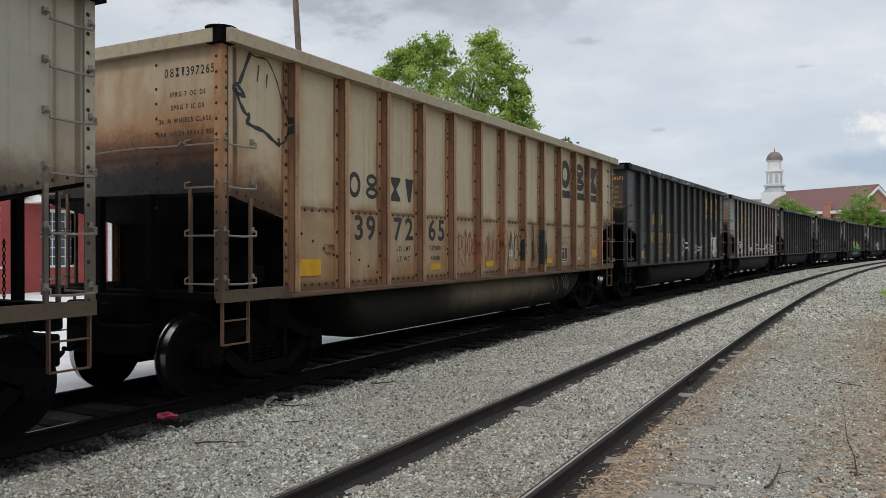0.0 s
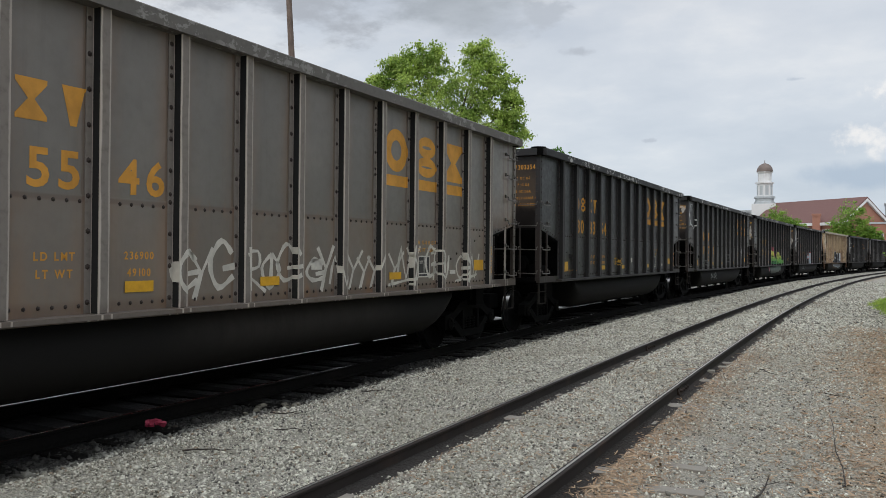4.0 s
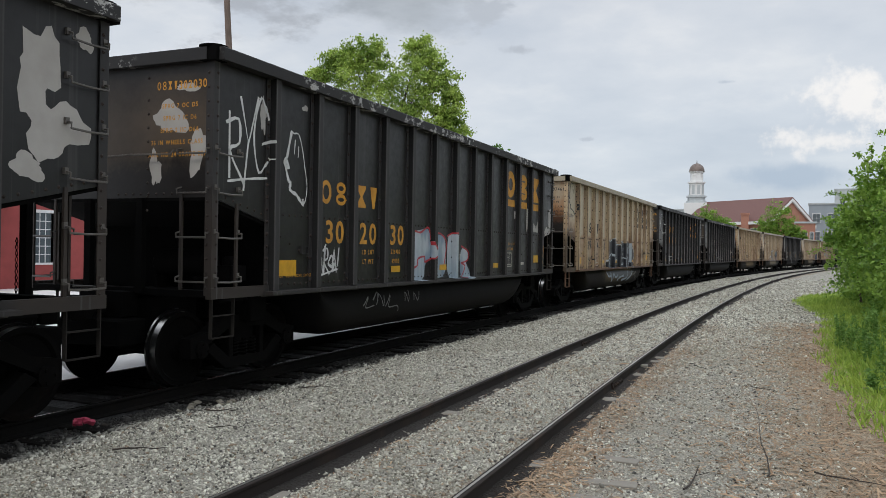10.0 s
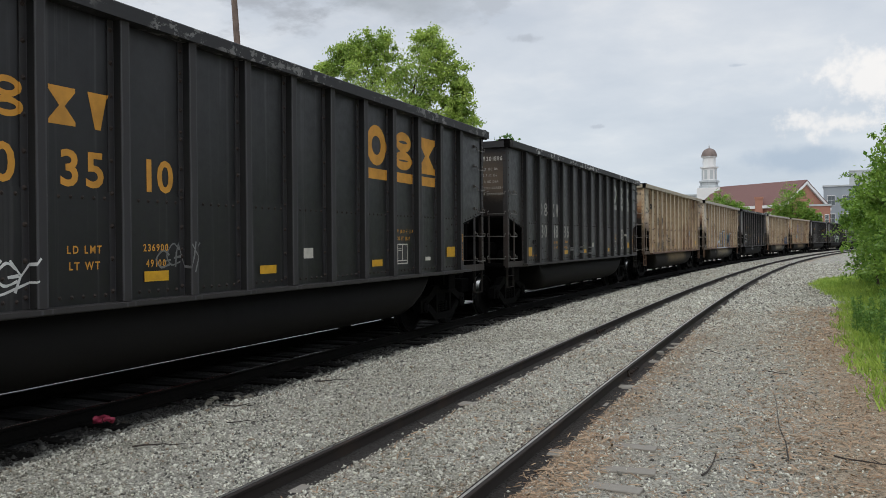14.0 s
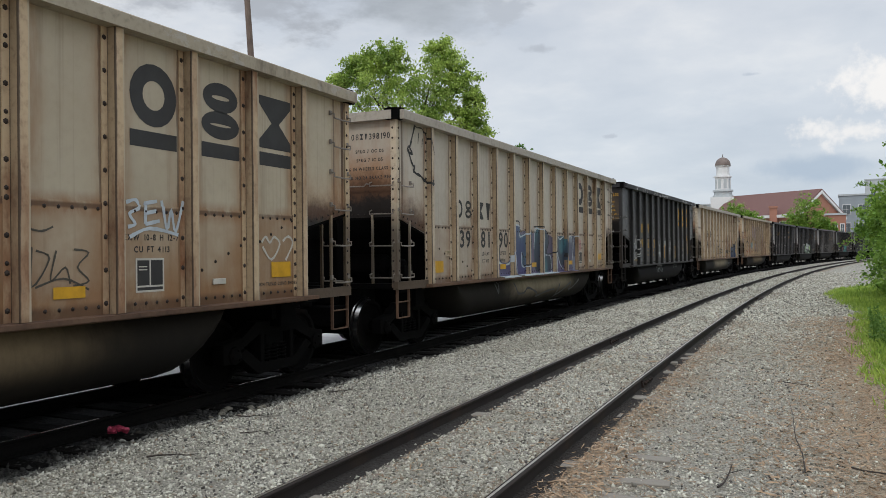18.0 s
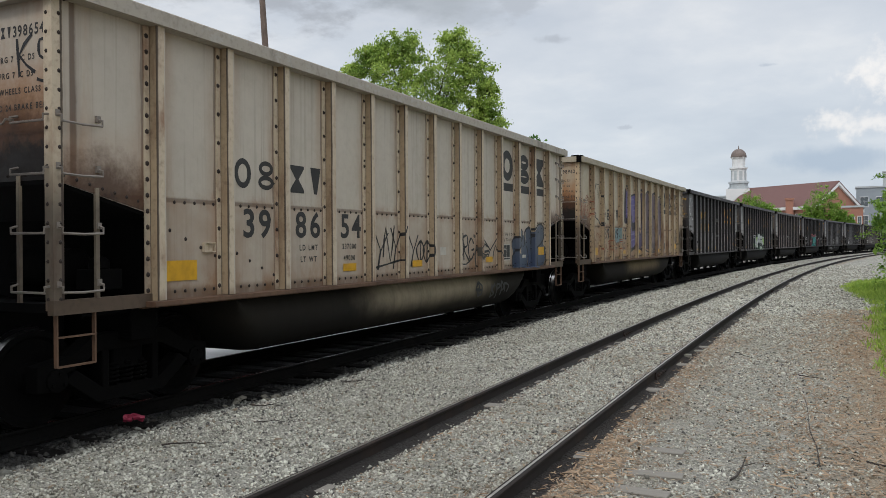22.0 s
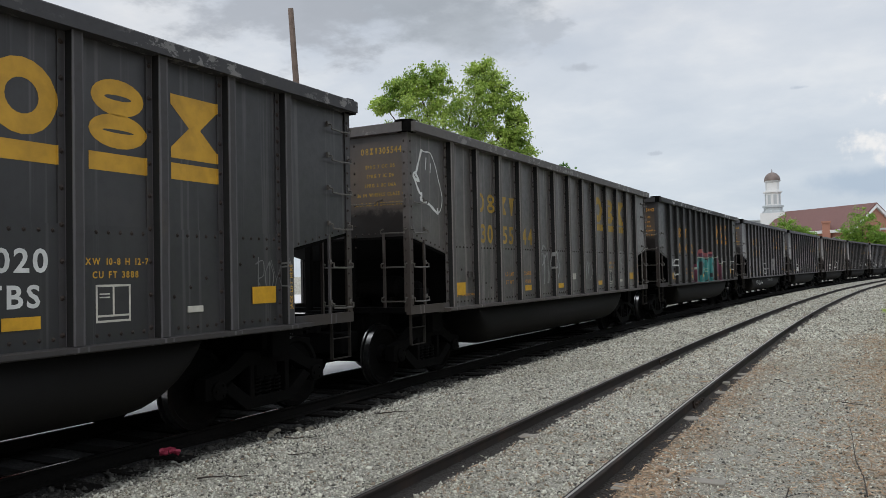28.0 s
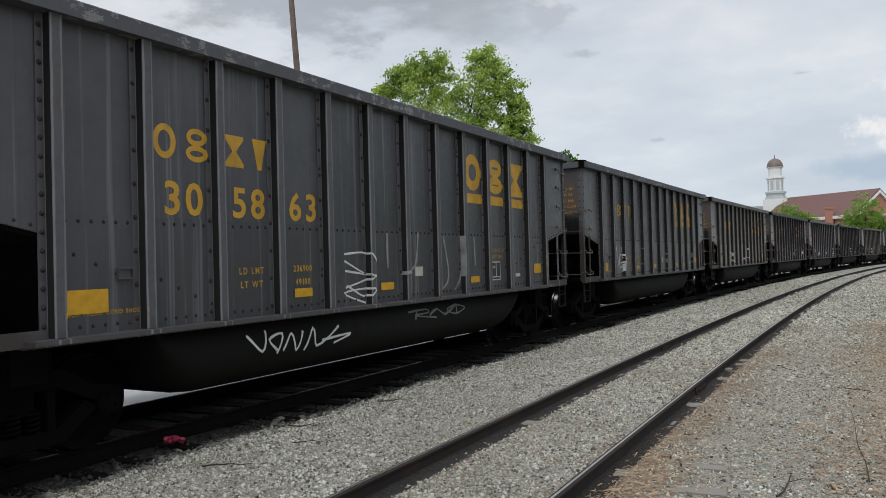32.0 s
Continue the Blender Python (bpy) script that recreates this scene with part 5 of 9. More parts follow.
def mark_shapes(f, kind, u, z, w, h, t):
    """Plain shapes that stand for the road's emblem: ring, stacked rings, bow tie, wedge."""
    if kind == 0:
        f.ring(u, z + h / 2, w / 2, h / 2, t)
    elif kind == 1:
        f.ring(u, z + h * 0.735, w * 0.46, h * 0.265, t * 0.85)
        f.ring(u, z + h * 0.25, w * 0.5, h * 0.25, t * 0.85)
    elif kind == 2:
        f.poly([(u - w / 2, z + h), (u - w / 2, z + h - t * 0.6), (u - t * 0.45, z + h / 2), (u + t * 0.45, z + h / 2), (u + w / 2, z + h - t * 0.6), (u + w / 2, z + h)])
        f.poly([(u - w / 2, z), (u + w / 2, z), (u + w / 2, z + t * 0.6), (u + t * 0.45, z + h / 2), (u - t * 0.45, z + h / 2), (u - w / 2, z + t * 0.6)])
    else:
        f.poly([(u - w * 0.4, z + h), (u + w * 0.4, z + h), (u + t / 2, z), (u - t / 2, z)])


def letter_car(car, number, ink, scheme, k):
    tan, kind = scheme.startswith("tan"), KIND_OF[k]
    use_kind(kind)
    m = MAT["lettering_" + ink]
    z_mark, z_num, z_logo = (2.22, 1.66, 2.87) if kind != "short" else (2.655, 2.115, 2.785)
    for n, (i, du) in enumerate(((1, -0.22), (1, 0.20), (2, -0.20), (2, 0.20))):
        f = Flat()
        mark_shapes(f, n, bay(i) + du + 0.03, z_mark, 0.29, 0.345, 0.065)
        on_side(car, "road_mark", f, m)
    pairs = [number[q:q + 2] for q in range(0, 6, 2)] if len(number) == 6 else []
    for n, pair in enumerate(pairs):
        on_side(car, "number", Flat().text(pair, bay(1 + n) + 0.04, z_num, 0.335, 1.05, 0.16), m)
    if number == "77":
        on_side(car, "number", Flat().text("77", bay(3) + 0.04, z_num, 0.335, 1.05, 0.16), m)
    first = 9 if kind == "long" else 8
    for n in range(3):
        f = Flat()
        mark_shapes(f, n, bay(first + n) + 0.03, z_logo, 0.64, 0.64, 0.17)
        on_side(car, "emblem_shape", f, m)
        f = Flat()
        f.rect(bay(first + n) - 0.29, bay(first + n) + 0.35, z_logo - 0.215, z_logo - 0.05)
        on_side(car, "emblem_bar", f, m)
    # weights and dimensions
    pale = m if tan else MAT["lettering_" + ("gold" if ink == "gold" else "orange")]
    on_side(car, "stencil", Flat().text("LD LMT", bay(2) + 0.05, 1.49, 0.075).text("LT WT", bay(2) + 0.05, 1.34, 0.075), pale, kind="stuff")
    on_side(car, "stencil", Flat().text("237000" if tan else "236900", bay(3), 1.50, 0.075).text("49000" if tan else "49100", bay(3), 1.34, 0.075), pale, kind="stuff")
    q = first + (0 if kind == "long" else 1)
    on_side(car, "stencil", Flat().text("EXW 10-8 H 12-7", bay(q) - 0.02, 1.72, 0.062).text("CU FT 4113" if tan else "CU FT 3888", bay(q) - 0.02, 1.60, 0.062), pale, kind="stuff")
    f = Flat()
    u = bay(q) - 0.05
    for a in ((u - 0.19, u + 0.19, 1.52, 1.54), (u - 0.19, u + 0.19, 1.20, 1.22), (u - 0.19, u - 0.17, 1.22, 1.52), (u + 0.17, u + 0.19, 1.22, 1.52), (u - 0.01, u + 0.01, 1.26, 1.52), (u - 0.17, u + 0.17, 1.25, 1.268), (u - 0.15, u - 0.04, 1.45, 1.462), (u - 0.15, u - 0.04, 1.42, 1.432)):
        f.rect(*a)
    g = Flat()
    g.rect(u - 0.19, u + 0.19, 1.20, 1.54)
    panel = on_side(car, "data_panel", g, MAT["lettering_black"], lift=0.0025)
    fr = new("panel_frame", f.side_mesh("panel_frame", MAT["lettering_pale"], 0.004))
    fr.parent = panel
    f = Flat().text("3 INCH TREAD COND SHOES", bay(0 if not tan else len(RIBS) - 2), 1.18, 0.042)
    on_side(car, "stencil", f, pale, kind="stuff")
    # reflectors
    if k == 12:
        spots = [(0.25 + 1.2, 0.10, 1.15, 0.95), (4.55, 0.09, 1.25, 0.55), (7.1, 0.10, 1.2, 0.58), (9.46, 0.09, 1.2, 0.52), (12.55, 0.08, 1.35, 0.85)]
    else:
        spots = [(bay(0) - 0.16, 0.44, 1.20, 0.21), (bay(3), 0.34, 1.19, 0.105), (bay(5), 0.34, 1.19, 0.105), (bay(8), 0.34, 1.19, 0.105), (bay(len(RIBS) - 2) + 0.1, 0.40, 1.28, 0.19)]
    if k == 5:
        spots = [q for n, q in enumerate(spots) if n not in (2, 3)]
    for u, w, z, h in spots:
        f = Flat()
        f.rect(u - w / 2, u + w / 2, z, z + h)
        on_side(car, "reflector", f, MAT["yellow"], "worn yellow reflector strip", 0.011)
    bm = bmesh.new()
    y = bay(0) + 0.24 - E0
    box(bm, SIDE + 0.012, SIDE + 0.05, y - 0.085, y + 0.085, 1.49, 1.50)
    box(bm, SIDE + 0.012, SIDE + 0.05, y - 0.085, y + 0.085, 1.585, 1.595)
    box(bm, SIDE + 0.012, SIDE + 0.05, y - 0.085, y - 0.077, 1.50, 1.585)
    box(bm, SIDE + 0.012, SIDE + 0.05, y + 0.077, y + 0.085, 1.50, 1.585)
    box(bm, SIDE + 0.012, SIDE + 0.016, y - 0.077, y + 0.077, 1.50, 1.585)
    bmesh.ops.translate(bm, vec=(0, 0, LIFT), verts=bm.verts)
    part("tag_holder", bm, MAT[scheme]["rib"], car)
    bm = bmesh.new()
    y = RIBS[10 if kind != "wide" else 9] + 0.47
    box(bm, SIDE + 0.012, SIDE + 0.03, y - 0.105, y + 0.105, 1.235 + LIFT, 1.30 + LIFT)
    part("card_board", bm, MAT["lettering_pale"], car, "small pale card board", bevel=0.004)
    if not tan:
        f, v = Flat().text("JACK-LIFT HERE", 0, 0, 0.05, 0.85, 0.12, False), RIBS[-1] + E0 + 0.02
        f.verts = [(v - b, 1.2 + a) for a, b in f.verts]
        on_side(car, "stencil", f, pale, kind="stuff")
    f = Flat()
    f.rect(bay(6) - 0.15, bay(6) + 0.08, 1.36, 1.50)
    on_side(car, "placard", f, MAT["lettering_pale"], "small white paper placard")
    # leading end
    f = Flat()
    for n in range(4):
        mark_shapes(f, n, 0.66 + 0.085 * n, 3.44, 0.055, 0.1, 0.014)
    if len(number) == 6:
        f.text(number, 1.17, 3.44, 0.10, 0.85, 0.12)
    on_end(car, "number", f, m, kind="stuff")
    f = Flat()
    for n, line in enumerate(("SPRG 7 OC D5", "SPRG 7 IC D5", "36 IN WHEELS CLASS C", "AAR NO 24 BRAKE BEAM") if tan else ("SPRG 7 OC D5", "SPRG 7 IC D6", "SPRG 2 IIC D6A", "36 IN WHEELS CLASS C", "AAR NO 24 BRAKE BEAM")):
        f.text(line, 0.98, 3.22 - 0.145 * n, 0.055, 0.85, 0.14)
    on_end(car, "stencil", f, m, kind="stuff")


SPRAY = {}


def spray(name, low, high, z0, z1, third=None):
    """Spray paint that fades from one colour to the next over height, with cloudy edges."""
    if name not in SPRAY:
        m = Shade("spray_" + name, 0.5)
        n = m.noise(2.2, 4, 0.6)
        f = m.step(m.math("ADD", m.axis(2), m.math("MULTIPLY", m.math("SUBTRACT", n, 0.5), 0.5)), z0, z1)
        c = m.mix(f, low, high)
        if third:
            c = m.mix(m.step(m.noise(1.3, 3, 0.5, (1, 1, 0.6)), 0.52, 0.60), c, third)
        # thin and thick coats, drips and dust
        c = m.mix(m.step(m.noise(1.0, 4, 0.6, (1, 9, 0.5)), 0.45, 0.72, 0, 0.35), c, tuple(0.45 * q for q in low))
        c = m.mix(m.step(m.noise(7, 6, 0.7), 0.42, 0.75, 0, 0.4), c, tuple(0.35 * (a + b) for a, b in zip(low, high)))
        SPRAY[name] = m.done(c)
    return SPRAY[name]


BROAD = (((0.45, 3.73), (0.35, 3.52), (0.27, 3.35)), ((0.27, 3.34), (0.20, 3.33), (0.20, 3.26), (0.36, 3.23), (0.26, 3.32)), ((0.21, 3.29), (0.28, 3.15), (0.37, 3.04), (0.43, 3.03), (0.42, 2.99), (0.38, 2.95)), ((0.38, 2.95), (0.49, 2.91), (0.66, 2.88), (0.80, 2.81), (0.94, 2.75), (0.92, 2.83)))
FINE = (((0.45, 3.72), (0.54, 3.70), (0.70, 3.71), (0.80, 3.63), (0.90, 3.48), (0.97, 3.31), (1.05, 3.14), (1.09, 3.01), (1.07, 2.89), (1.02, 2.80), (0.94, 2.75)), ((0.59, 3.62), (0.56, 3.42)), ((0.73, 3.54), (0.71, 3.38)))


def outline_tag(car, material, u=0.0, z=0.0, h=1.0, w=1.0):
    """A loose closed outline, broad on one flank, with a few short strokes inside; moved by u and z, drawn out by h and w."""
    f = Flat()
    for shapes, width in ((BROAD, 0.045), (FINE, 0.02)):
        for p in shapes:
            f.stroke([(u + w * a, z + 2.75 + h * (b - 2.75)) for a, b in p], width)
    on_side(car, "graffiti", f, material, "loose sprayed outline tag", kind="stuff")


def scribble(car, u, z, w, h, material, seed, width=0.03, loops=5):
    """An unreadable tag of crossing loops."""
    rng = random.Random(seed)
    f = Flat()
    for i in range(loops):
        step = 1.55 * w / loops
        a = rng.uniform(0.6, 1.0) * h
        b = rng.uniform(0.0, 0.25) * h
        kind = rng.randrange(5)
        x0 = u + i * w / loops - 0.1 * step
        lean = rng.uniform(-0.1, 0.25) * step
        if kind == 0:
            lines = [([(x0, z + b), (x0 + 0.12 * step + lean, z + a), (x0 + 0.6 * step, z + b * 0.4), (x0 + 0.85 * step + lean, z + a * 1.05)], 2)]
        elif kind == 1:
            lines = [([(x0 + 0.9 * step, z + a * 0.75), (x0 + 0.5 * step, z + a), (x0 + 0.1 * step, z + a * 0.55), (x0 + 0.4 * step, z + b), (x0 + 0.95 * step, z + a * 0.3)], 4), ([(x0 + 0.55 * step, z + a * 0.45), (x0 + step, z + a * 0.5)], 1)]
        elif kind == 2:
            lines = [([(x0 + lean, z + a * 1.1), (x0 + 0.1 * step, z)], 1), ([(x0 - 0.1 * step, z + a * 0.9), (x0 + 0.55 * step, z + a), (x0 + 0.6 * step, z + a * 0.6), (x0 + 0.1 * step, z + a * 0.45), (x0 + 0.9 * step, z - 0.05 * h)], 3)]
        elif kind == 3:
            lines = [([(x0 + 0.5 * step, z + a), (x0 + 0.08 * step, z + a * 0.6), (x0 + 0.4 * step, z + b), (x0 + 0.85 * step, z + a * 0.55), (x0 + 0.5 * step, z + a)], 4), ([(x0 + 0.5 * step, z + a), (x0 + 0.45 * step, z + b * 0.3)], 1)]
        else:
            lines = [([(x0, z + a), (x0 + 0.45 * step, z + a * 0.45), (x0 + 0.9 * step + lean, z + a * 1.05)], 1), ([(x0 + 0.45 * step, z + a * 0.5), (x0 + 0.2 * step, z - 0.12 * h)], 1)]
        for pts, round_off in lines:
            f.stroke(pts, width * rng.uniform(0.8, 1.25), False, round_off)
    if rng.random() < 0.25:
        f.stroke([(u - 0.05 * w, z - 0.04), (u + 0.5 * w, z + rng.uniform(-0.08, 0.02)), (u + 1.05 * w, z + 0.06)], width * 0.8)
    on_side(car, "graffiti", f, material, "unreadable sprayed tag", kind="stuff")


CHUNKS = [
    [(0, 0.05), (0.3, 0), (0.34, 0.35), (0.62, 0.38), (0.6, 0.02), (0.95, 0.06), (1.0, 0.96), (0.66, 1.0), (0.64, 0.62), (0.34, 0.60), (0.36, 0.95), (0.02, 0.98)],
    [(0.05, 0.1), (0.4, 0), (0.95, 0.12), (1.0, 0.45), (0.7, 0.55), (0.95, 0.72), (0.8, 1.0), (0.3, 0.95), (0.0, 0.6)],
    [(0.2, 0), (0.55, 0.05), (0.62, 0.6), (1.05, 0.65), (1.0, 0.95), (0.5, 1.0), (0.0, 0.92), (-0.05, 0.62), (0.22, 0.58)],
    [(0, 0.3), (0.25, 0), (0.8, 0), (1.0, 0.3), (0.98, 0.98), (0.68, 1.0), (0.64, 0.4), (0.38, 0.4), (0.36, 0.98), (0.02, 1.0)],
    [(0.0, 0.0), (0.32, 0.05), (0.45, 0.4), (0.7, 0.0), (1.05, 0.02), (0.75, 0.55), (1.0, 0.95), (0.68, 1.0), (0.48, 0.7), (0.3, 1.0), (-0.03, 0.95), (0.2, 0.5)],
    [(0.1, 0.0), (0.9, 0.05), (0.98, 0.3), (0.5, 0.35), (0.85, 0.6), (0.95, 0.95), (0.5, 1.05), (0.05, 0.9), (0.1, 0.62), (0.45, 0.6), (0.05, 0.3)],
]


def soften(pts, rounds=1):
    for _ in range(rounds):
        out = []
        for a, b in zip(pts, pts[1:] + pts[:1]):
            out += [(0.78 * a[0] + 0.22 * b[0], 0.78 * a[1] + 0.22 * b[1]), (0.22 * a[0] + 0.78 * b[0], 0.22 * a[1] + 0.78 * b[1])]
        pts = out
    return pts


def along(r):
    """Distance from the leading end for a place counted in ribs."""
    i = min(int(r), len(RIBS) - 2)
    return RIBS[i] + (r - i) * (RIBS[i + 1] - RIBS[i]) + E0


def fat_piece(car, letters, width, fill, edge, outline=0.055, label="large bubble-style spray-painted piece", ribs=True):
    """Sprayed bubble forms: each a few broad strokes (place in ribs, height) with an outline, laid over one another."""
    use_kind(KIND_BY_CAR[car.name])
    root = None
    for i, strokes in enumerate(letters):
        base = 0.0045 + 0.0012 * (i % 4)
        lines = [[(along(r), z) for r, z in s] for s in strokes]
        for nm, mt, grow, lift in (("outline", edge, 2 * outline, 0.0003), ("fill", fill[i % len(fill)], 0.0, 0.0006)):
            f = Flat()
            for s in lines:
                d = (Vector(s[0]) - Vector(s[1])).normalized() * (grow / 2)
                e = (Vector(s[-1]) - Vector(s[-2])).normalized() * (grow / 2)
                f.stroke([(s[0][0] + d.x, s[0][1] + d.y)] + s[1:-1] + [(s[-1][0] + e.x, s[-1][1] + e.y)], width + grow, False, 8, 0.03)
            if root is None:
                root = on_side(car, "graffiti", f, mt, label, base + lift, "stuff", ribs)
            else:
                ob = new(nm, f.side_mesh(nm, mt, base + lift, ribs))
                ob.parent = root
                tagged(ob, kind="stuff")


def forms(car, shapes, material, label, lift=0.0045, ribs=True):
    """Filled sprayed areas with slightly rounded corners; places in ribs and heights."""
    use_kind(KIND_BY_CAR[car.name])
    for n, pts in enumerate(shapes):
        f = Flat()
        f.poly(soften([(along(r), z) for r, z in pts]))
        on_side(car, "graffiti", f, material, label, lift + 0.0002 * n, "stuff", ribs)


def strokes(car, shapes, width, material, label, lift=0.006, ribs=True):
    """Sprayed lines of one can, smooth through a few places in ribs and heights."""
    use_kind(KIND_BY_CAR[car.name])
    f = Flat()
    for pts in shapes:
        f.stroke([(along(r), z) for r, z in pts], width, False, 4 if len(pts) > 2 else 2, 0.18)
    on_side(car, "graffiti", f, material, label, lift, "stuff", ribs)


def patch(car, name, pts, material, label, lift=0.004, parent=None):
    """A soft-edged area of sprayed colour; places in ribs and heights."""
    use_kind(KIND_BY_CAR[car.name])
    f = Flat()
    f.poly(soften([(along(r), z) for r, z in pts]))
    return on_side(car, name, f, material, label, lift, "stuff")


def blotch(pts_n, u, z, ru, rz, seed):
    """A ragged closed outline: slow swings with small teeth."""
    rng = random.Random(seed)
    ph = [rng.uniform(0, 6.28) for _ in range(4)]
    out = []
    for i in range(pts_n):
        a = 2 * math.pi * i / pts_n
        r = 0.82 + 0.16 * math.sin(2 * a + ph[0]) + 0.12 * math.sin(3 * a + ph[1]) + 0.09 * math.sin(5 * a + ph[2]) + rng.uniform(-0.09, 0.09)
        out.append((u + ru * r * math.cos(a), z + rz * r * math.sin(a)))
    return out


def flaked(car, spots, end=False, seed=1, material=None):
    """Flaked paint that bares pale primer."""
    for i, (u, z, ru, rz) in enumerate(spots):
        f = Flat()
        f.poly(blotch(30, u, z, ru, rz, seed + i))
        (on_end if end else on_side)(car, "flaked_paint", f, material or MAT["primer"], "patch of flaked paint showing pale primer", 0.0022 + 0.0002 * i)


def build_lettering():
    m = Shade("bare_primer", 0.7)
    n = m.noise(3, 5, 0.6)
    MAT["primer"] = m.done(m.mix(n, (0.28, 0.26, 0.235), (0.46, 0.44, 0.41)))
    black = plain("black_spray_paint", (0.016, 0.016, 0.017), 0.55)
    white, sky_blue = MAT["white"], plain("pale_blue_spray_paint", (0.25, 0.48, 0.55), 0.5)
    grey = plain("thin_grey_spray_paint", (0.15, 0.15, 0.145), 0.6)
    brown = plain("rust_brown_spray_paint", (0.26, 0.085, 0.04), 0.6)
    red = plain("red_spray_paint", (0.42, 0.03, 0.04), 0.5)
    pink = spray("pink", (0.20, 0.03, 0.06), (0.42, 0.09, 0.13), 0.8, 2.1, (0.15, 0.035, 0.05))
    for k, scheme, number, ink in FLEET:
        letter_car(CARS[k][0], number, ink, scheme, k)
    C = {k: v[0] for k, v in CARS.items()}
    for k, mt, du, dz in ((0, black, 0, 0), (2, sky_blue, 0, -0.2), (4, white, 0.02, -0.09), (7, black, 0, 0), (8, white, 0.2, -0.19), (10, black, 0, 0), (11, black, 0.22, 0), (15, white, 0, -0.2), (17, white, -0.02, -0.21)):
        outline_tag(C[k], mt, du, dz)
    outline_tag(C[14], black, 1.18, -0.70, 1.25)
    outline_tag(C[6], white, 1.32, -0.58, 1.0, 0.6)
    # tan car with rust
    for i, u in enumerate((5.5, 6.55, 7.55)):
        scribble(C[0], u, 1.25, 0.85, 0.7, black if i == 2 else brown, 3 + i, 0.026, 5)
    rng = random.Random(77)
    oily = plain("oily_brown_stain", (0.095, 0.078, 0.052), 0.7, 0, 0.5)
    for q in range(22):
        u = rng.uniform(8.8, 9.75)
        w = rng.uniform(0.02, 0.06)
        top, foot = rng.uniform(1.55, 2.0), rng.uniform(1.1, 1.35)
        f = Flat().stroke([(u, top), (u + rng.uniform(-0.03, 0.03), (top + foot) / 2), (u + rng.uniform(-0.03, 0.03), foot)], w, False, 3, 0.1)
        on_side(C[0], "oil_streak", f, black, "black oily streak down the panel", 0.003 + 0.0001 * q)
    scribble(C[0], 12.6, 1.3, 1.0, 0.5, brown, 17, 0.02, 4)
    for q in range(14):
        u = rng.uniform(6.2, 11.2)
        f = Flat().stroke([(u, 0.92), (u + rng.uniform(-0.03, 0.03), 0.74), (u + rng.uniform(-0.05, 0.05), rng.uniform(0.45, 0.66))], rng.uniform(0.02, 0.06), False, 3, 0.3)
        on_side(C[0], "oil_streak", f, oily, "", 0.003 + 0.0002 * q)
    # black cars
    strokes(C[1], [[(10.19, 1.97), (10.31, 1.67), (10.35, 1.48), (10.46, 1.91)], [(10.49, 1.85), (10.54, 1.56), (10.65, 1.59), (10.65, 1.87)], [(10.49, 2.02), (10.6, 2.13), (10.67, 2.06), (10.53, 2)], [(10.84, 1.98), (10.7, 1.85), (10.81, 1.68), (10.67, 1.5)], [(10.78, 1.84), (11.09, 1.89)], [(10.97, 1.98), (10.96, 1.08)], [(10.98, 1.68), (11.09, 1.62), (11.11, 1.98)], [(10.46, 1.28), (10.69, 1.39), (10.89, 1.26), (10.96, 1.08)]], 0.05, white, "white sprayed tag with a long tail", 0.0062, True)
    strokes(C[1], [[(5.35, 1.99), (5.42, 1.36)], [(5.41, 1.7), (5.79, 1.79), (5.98, 1.53), (5.65, 1.31), (5.38, 1.4)], [(5.51, 1.61), (5.85, 1.49)], [(5.22, 1.78), (5.54, 1.87), (5.61, 1.44)]], 0.035, white, "loose sprayed strokes", 0.0062, True)
    strokes(C[1], [[(7.41, 1.62), (7.45, 1.31), (7.96, 1.37), (7.62, 1.53)], [(7.67, 1.62), (7.98, 1.47), (7.8, 1.25)], [(8.45, 1.63), (8.5, 1.32)], [(8.5, 1.47), (8.92, 1.52)], [(8.69, 1.58), (8.8, 1.27)]], 0.028, white, "loose sprayed strokes", 0.0062, True)
    scribble(C[2], 1.6, 1.2, 1.4, 0.75, white, 8, 0.035, 5)
    for u in (5.0, 6.1, 7.2, 8.1, 9.2, 10.3, 11.4):
        scribble(C[2], u, 1.15, 0.8, 0.55, MAT["lettering_pale"], int(u * 10), 0.05, 3)
    scribble(C[3], 5.6, 1.3, 0.7, 0.25, MAT["lettering_gold"], 9, 0.02, 4)
    scribble(C[4], 2.3, 1.2, 1.0, 0.4, grey, 10, 0.025, 5)
    scribble(C[4], 4.5, 0.55, 1.3, 0.28, grey, 11, 0.03, 6)
    scribble(C[4], 7.6, 1.25, 0.9, 0.4, grey, 12, 0.03, 4)
    strokes(C[4], [[(10.16, 2.03), (10.26, 1.73)], [(10.16, 1.9), (10.33, 1.94), (10.23, 1.79), (10.4, 1.74)], [(10.36, 1.94), (10.4, 1.66)], [(10.41, 1.69), (10.51, 1.91), (10.53, 1.66), (10.62, 1.89), (10.65, 1.63)], [(10.69, 1.58), (10.69, 1.89), (10.83, 1.83), (10.77, 1.66), (10.68, 1.72)], [(10.16, 1.7), (10.4, 1.66), (10.73, 1.61), (10.73, 1.49)], [(10.46, 2.01), (10.58, 2.07), (10.62, 2)]], 0.032, white, "white sprayed tag with a crown", 0.0062, True)
    lime = spray("lime", (0.12, 0.34, 0.09), (0.52, 0.50, 0.12), 1.45, 1.85)
    dark_green = spray("lime_edge", (0.012, 0.035, 0.018), (0.02, 0.02, 0.02), 1.2, 1.8)
